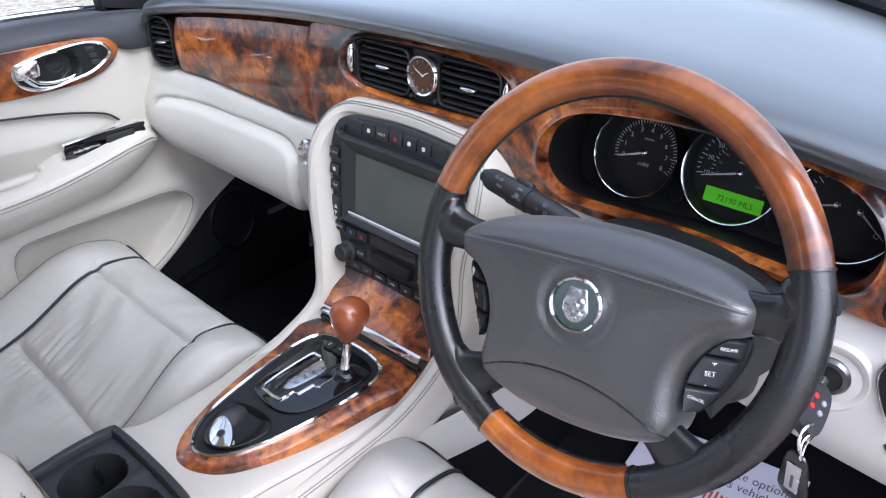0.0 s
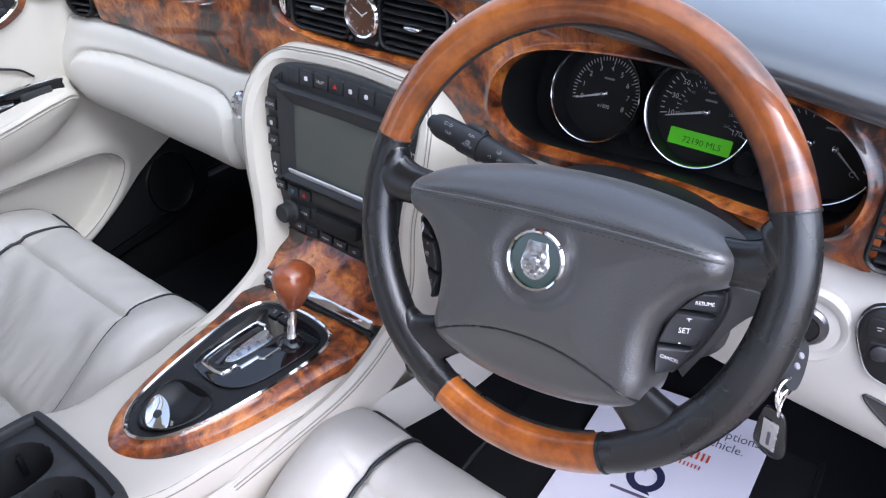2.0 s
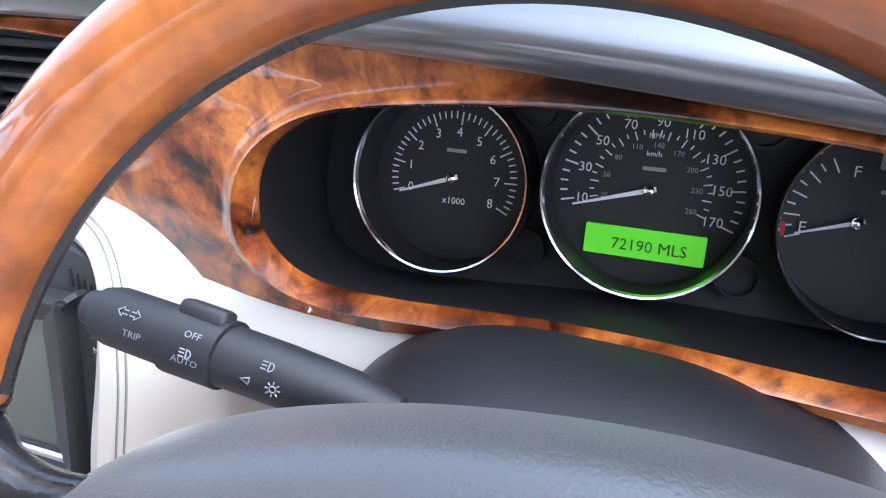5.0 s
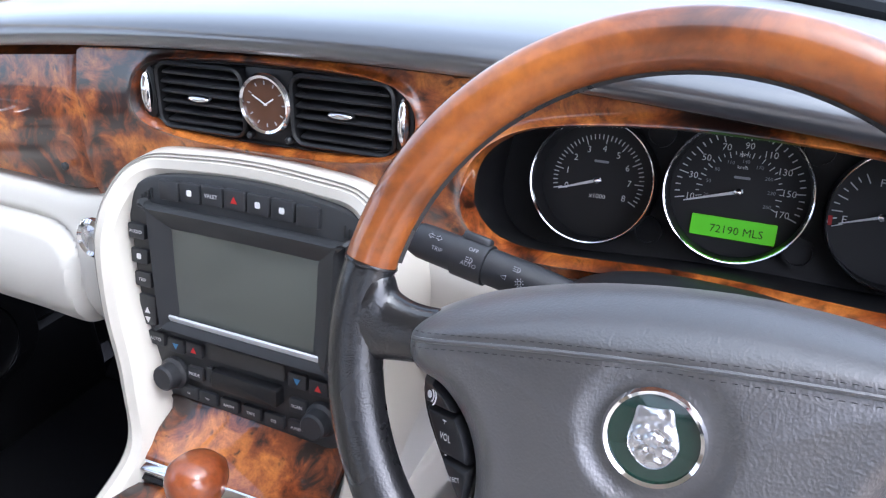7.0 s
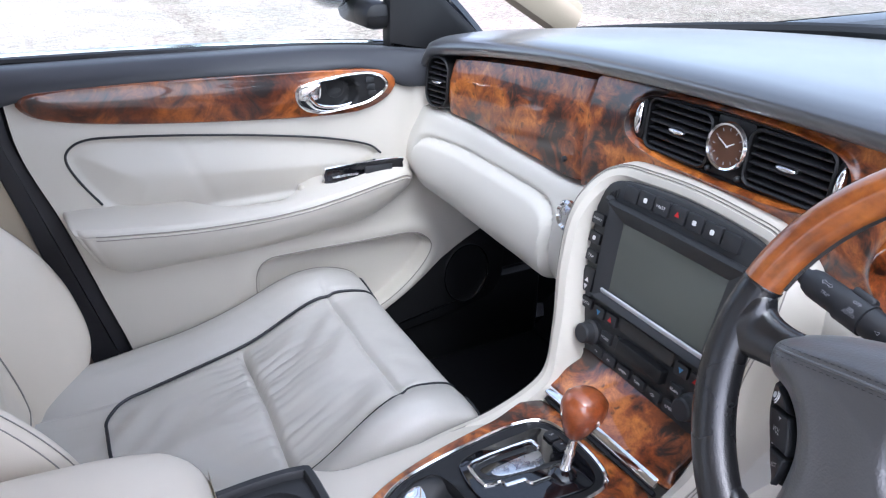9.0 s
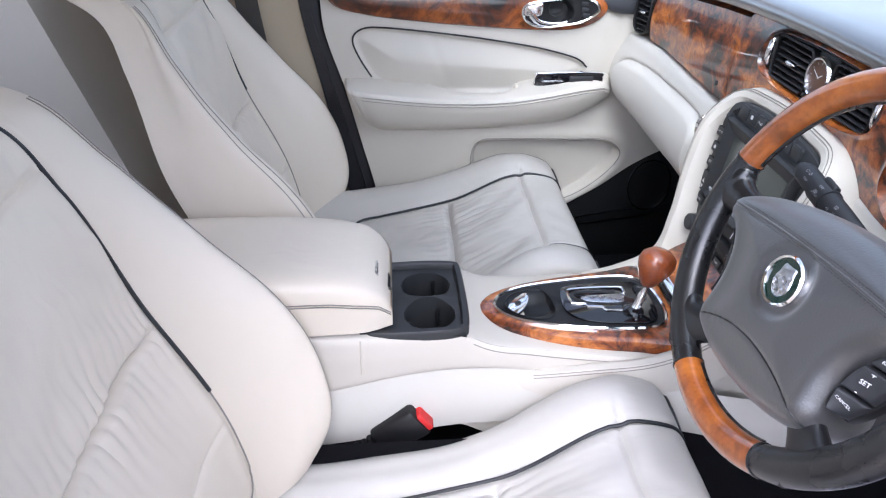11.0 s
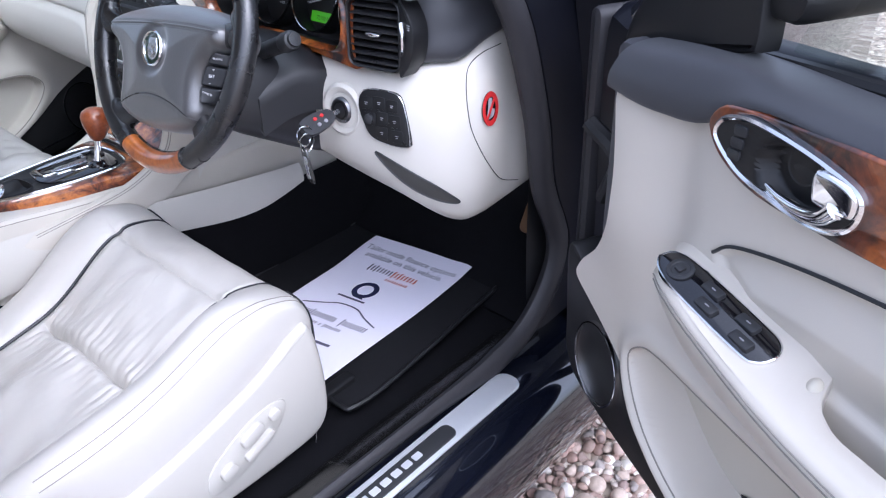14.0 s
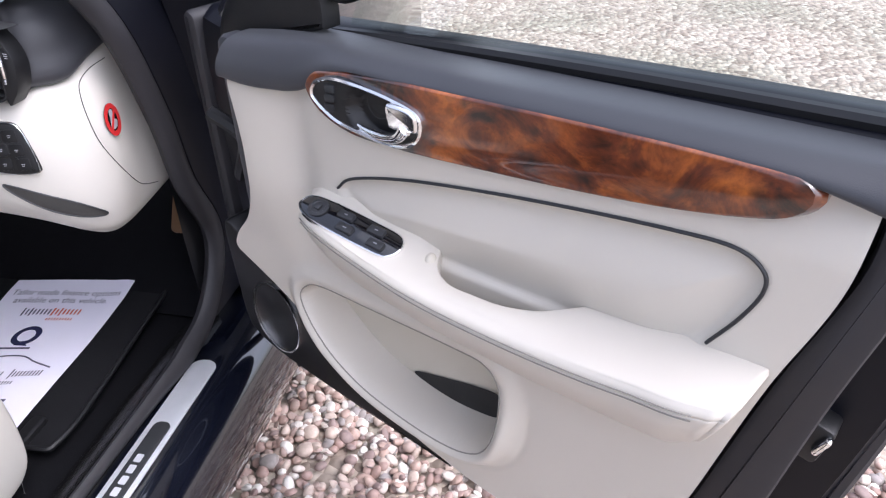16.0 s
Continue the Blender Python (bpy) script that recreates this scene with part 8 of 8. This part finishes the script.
    lev = spline([(1.016, 0.860, 0.012), (1.035, 0.8565, 0.014), (1.062, 0.857, 0.017), (1.086, 0.864, 0.020), (1.100, 0.878, 0.022)], 6)
    lever = dp("handle_lever", tube(lev, np.linspace(0.0030, 0.0085, len(lev)), 12, flat=0.8, up=(0, 0, 1)), CHROME, None, "chrome door handle")
    dp("lever_paddle", xf(plate(spline([(-0.020, -0.008), (-0.022, 0.010), (-0.016, 0.0155), (0.008, 0.012), (0.018, 0.004), (0.018, -0.012), (0.006, -0.014), (-0.014, -0.013)], 5, True), 0.011, 0.005, 4), Matrix.Translation((1.096, 0.888, 0.014)) @ pose(0, 0, 0, 0, 10, 0)), CHROME, lever)
    # switch pack on the rest
    sw_m = Matrix.Translation((1.010, 0.7385, 0.0290)) if not driver else Matrix.Translation((1.008, 0.7290, 0.0345)) @ Matrix(((0.992, 0.02, 0.12, 0), (-0.115, 0.30, 0.947, 0), (-0.02, -0.954, 0.30, 0), (0, 0, 0, 1)))
    if driver:
        so_ = spline([(-0.086, 0.000), (-0.078, 0.013), (-0.045, 0.019), (0.05, 0.020), (0.078, 0.016), (0.086, 0.002), (0.080, -0.014), (0.06, -0.020), (-0.03, -0.021), (-0.066, -0.017), (-0.082, -0.009)], 6, True)
    else:
        so_ = spline([(-0.082, 0.004), (-0.072, 0.015), (0.06, 0.015), (0.076, 0.010), (0.078, -0.006), (0.066, -0.015), (-0.07, -0.014), (-0.082, -0.006)], 6, True)
    so_ = so_ * 0.95
    pack = dp("switch_pack", xf(plate(so_, 0.006, 0.002), sw_m), GLOSS, None, "black window switch pack")
    dp("pack_trim", xf(frame_plate(inset(so_, -0.0018), inset(so_, 0.0005), [(0, 0), (0.2, 0.006), (0.8, 0.0065), (1, 0.003)]), sw_m), CHROME, pack, "chrome edge")
    if driver:
        dp("mirror_dial", xf(lathe([(0.0145, 0.004), (0.014, 0.0078), (0.010, 0.0086), (0.009, 0.0078), (0, 0.0078)], 26), sw_m @ pose(-0.052, 0, 0)), BUTTON, pack, "round mirror adjuster")
        dp("dial_centre", xf(box(0.009, 0.009, 0.004, 0.001), sw_m @ pose(-0.052, 0, 0.009)), BUTTON, pack)
        for x, y in ((-0.010, 0.008), (0.002, -0.009), (0.040, 0.008), (0.052, -0.009)):
            b = dp("window_switch", xf(plate(rrect(0.026, 0.0125, 0.003, 3), 0.0095, 0.002), sw_m @ pose(x, y, 0, 0, -6, 0)), BUTTON, pack, "window switch")
            dp("symbol", xf(plate(rrect(0.006, 0.0014, 0.0005, 1), 0.0005, 0.0002, 1), sw_m @ pose(x, y, 0.0098, 0, -6, 0)), GREYM, b)
    else:
        dp("window_switch", xf(plate(rrect(0.055, 0.014, 0.004, 3), 0.010, 0.003), sw_m @ pose(-0.03, 0, 0)), BUTTON, pack, "window switch")
        dp("pack_blade", xf(box(0.05, 0.004, 0.003, 0.001), sw_m @ pose(0.035, -0.004, 0.006)), STEEL, pack)
    # lower dark speaker panel
    kp = spline([(0.668, 0.60), (0.672, 0.48), (0.684, 0.405), (0.74, 0.372), (0.90, 0.350), (1.06, 0.338), (1.13, 0.338), (1.05, 0.372), (0.963, 0.436), (0.90, 0.474), (0.80, 0.540), (0.712, 0.592)], 6, True)
    dp("speaker_panel", xf(plate(kp, 0.060, 0.006), Matrix.Translation((0, 0, -0.062))), BLACKPL, None, "black lower speaker panel")
    spk_m = Matrix.Translation((0.770, 0.455, -0.002))
    dp("speaker_ring", xf(frame_plate(ellipse(0.056, 0.070, 44), ellipse(0.052, 0.066, 44), [(0, 0), (0.2, 0.006), (0.8, 0.006), (1, 0.0)]), spk_m), CHROME, None, "thin bright speaker ring")
    dp("speaker_mesh", xf(plate(ellipse(0.052, 0.066, 44), 0.003, 0.001), spk_m), BLACKPL, None, "black speaker mesh")
    # metal shell behind the card
    shell_o = spline([(0.62, 0.90), (0.625, 0.60), (0.64, 0.38), (0.70, 0.30), (0.90, 0.275), (1.30, 0.270), (1.45, 0.285), (1.505, 0.36), (1.535, 0.50), (1.575, 0.70), (1.605, 0.90), (1.61, 0.945), (1.50, 0.955), (0.90, 0.935), (0.70, 0.918)], 5, True)
    if driver:
        shell_o = shell_o + np.c_[0.050 * sstep(1.42, 1.54, shell_o[:, 0]), np.zeros(len(shell_o))]
        dp("door_seal", tube(spline([(1.40, 0.300, -0.080), (1.50, 0.315, -0.080), (1.553, 0.38, -0.080), (1.580, 0.50, -0.080), (1.615, 0.70, -0.080), (1.635, 0.88, -0.080), (1.636, 0.935, -0.080)], 6), 0.010, 8), RUBBER, None, "black rubber seal round the door")
    dp("shell", rings([np.c_[inset(shell_o, 0.02), np.full(len(shell_o), -0.150)], np.c_[shell_o, np.full(len(shell_o), -0.120)], np.c_[shell_o, np.full(len(shell_o), -0.085)], np.c_[inset(shell_o, 0.015), np.full(len(shell_o), -0.062)]], True, True, True), JAMB, None, "dark painted door shell")
    rs_o = spline([(1.435, 0.345), (1.450, 0.45), (1.478, 0.571), (1.514, 0.718), (1.552, 0.845), (1.562, 0.92), (1.600, 0.92), (1.592, 0.84), (1.562, 0.70), (1.526, 0.50), (1.497, 0.36), (1.44, 0.31)], 6, True)
    dp("shut_face", xf(plate(rs_o, 0.062, 0.008), Matrix.Translation((0, 0, -0.070))), RUBBER, None, "black door edge trim")
    if driver:
        lt = dp("latch", xf(box(0.030, 0.05, 0.035, 0.004), Matrix.Translation((1.555, 0.640, -0.050)) @ pose(0, 0, 0, 0, 0, -14)), BLACKPL, None, "black door latch")
        dp("striker_claw", xf(box(0.008, 0.026, 0.012, 0.003), Matrix.Translation((1.566, 0.645, -0.030)) @ pose(0, 0, 0, 0, 0, -24)), CHROME, lt)
        wv = spline([(0.655, 0.78, -0.03), (0.70, 0.74, -0.05), (0.66, 0.66, -0.06)], 6)
        dp("check_strap", tube(wv, 0.012, 8), BLACKPL, None, "black door check strap")
    if driver:
        # black plate added to hide reflections on the shell's front end
        dp("hinge_cover", box(0.030, 0.60, 0.110, 0.010, Matrix.Translation((0.612, 0.620, -0.108))), RUBBER, None, "black cover plate added over the hinge end")
        dp("edge_trim", box(0.050, 0.40, 0.070, 0.012, Matrix.Translation((0.752, 0.715, -0.048))), PADSIDE, None, "charcoal trim on the door end")
    # sail panel, window frame and glass
    sail = spline([(0.700, 0.890), (0.755, 0.903), (0.83, 0.914), (0.905, 0.938), (0.918, 0.946), (0.916, 1.00), (0.910, 1.10), (0.88, 1.10), (0.80, 1.02), (0.72, 0.945)], 5, True)
    dp("sail_panel", xf(plate(sail, 0.030, 0.008), Matrix.Translation((0, 0, -0.072))), BLACKPL, None, "charcoal corner panel by the mirror")
    fr_ = spline([(0.70, 0.925, -0.065), (0.80, 1.03, -0.075), (0.95, 1.14, -0.09), (1.15, 1.26, -0.12), (1.35, 1.325, -0.14), (1.50, 1.335, -0.15), (1.535, 1.30, -0.145), (1.575, 1.10, -0.105), (1.60, 0.95, -0.065)], 6)
    dp("window_frame", tube(fr_, 0.016, 8), PAINT, None, "dark window frame")
    dp("belt_strip", tube(np.c_[np.linspace(0.900, 1.59, 12), curve_at([(0.900, 0.943), (0.955, 0.947), (1.26, 0.962), (1.59, 0.969)], np.linspace(0.900, 1.59, 12)) - (drop if driver else 0.009), np.full(12, -0.078)], 0.0085, 8), BLACKPL, None, "black window sealing strip")
    dp("belt_chrome", tube(np.c_[np.linspace(0.900, 1.60, 12), curve_at([(0.900, 0.940), (0.955, 0.945), (1.3, 0.962), (1.6, 0.968)], np.linspace(0.900, 1.60, 12)) - drop, np.full(12, -0.100)], 0.004, 6), CHROME, None, "bright outer waist strip")
    gl = dp("window_pane", surf(lambda s, t: (lerp(0.915, 1.585 - 0.06 * t, s), 0.94 - drop + (0.06 + 0.33 * np.sin(np.clip(s * 1.1 + 0.08, 0, 1) * math.pi / 2)) * t, -0.086 - 0.055 * t), 14, 10), GLASS, None, "clear door glass")
    # door mirror outside
    mm = Matrix.Translation((0.965, 1.075, -0.245))
    mir = dp("mirror_housing", xf(blob(0.062, 0.085, 0.120, None, 24, 16, 2.6), mm), PAINT, None, "dark painted door mirror")
    dp("mirror_foot", xf(box(0.06, 0.05, 0.16, 0.015), Matrix.Translation((0.93, 0.995, -0.13))), BLACKPL, mir)
    dp("mirror_glass", xf(plate(ellipse(0.104, 0.068, 30, p=2.8), 0.004, 0.002), mm @ Matrix(((0, 0, 1, 0.060), (0, 1, 0, 0), (-1, 0, 0, 0), (0, 0, 0, 1)))), MIRROR, mir, "mirror glass")
    return dr


door(place((0.3294, 0.6048, 0.006), (0.891, -0.454, 0), (0, 0, 1)), True)
door(Matrix(((0, 0, 1, -0.680), (-1, 0, 0, 1.054), (0, 1, 0, 0), (0, 0, 0, 1))), False)
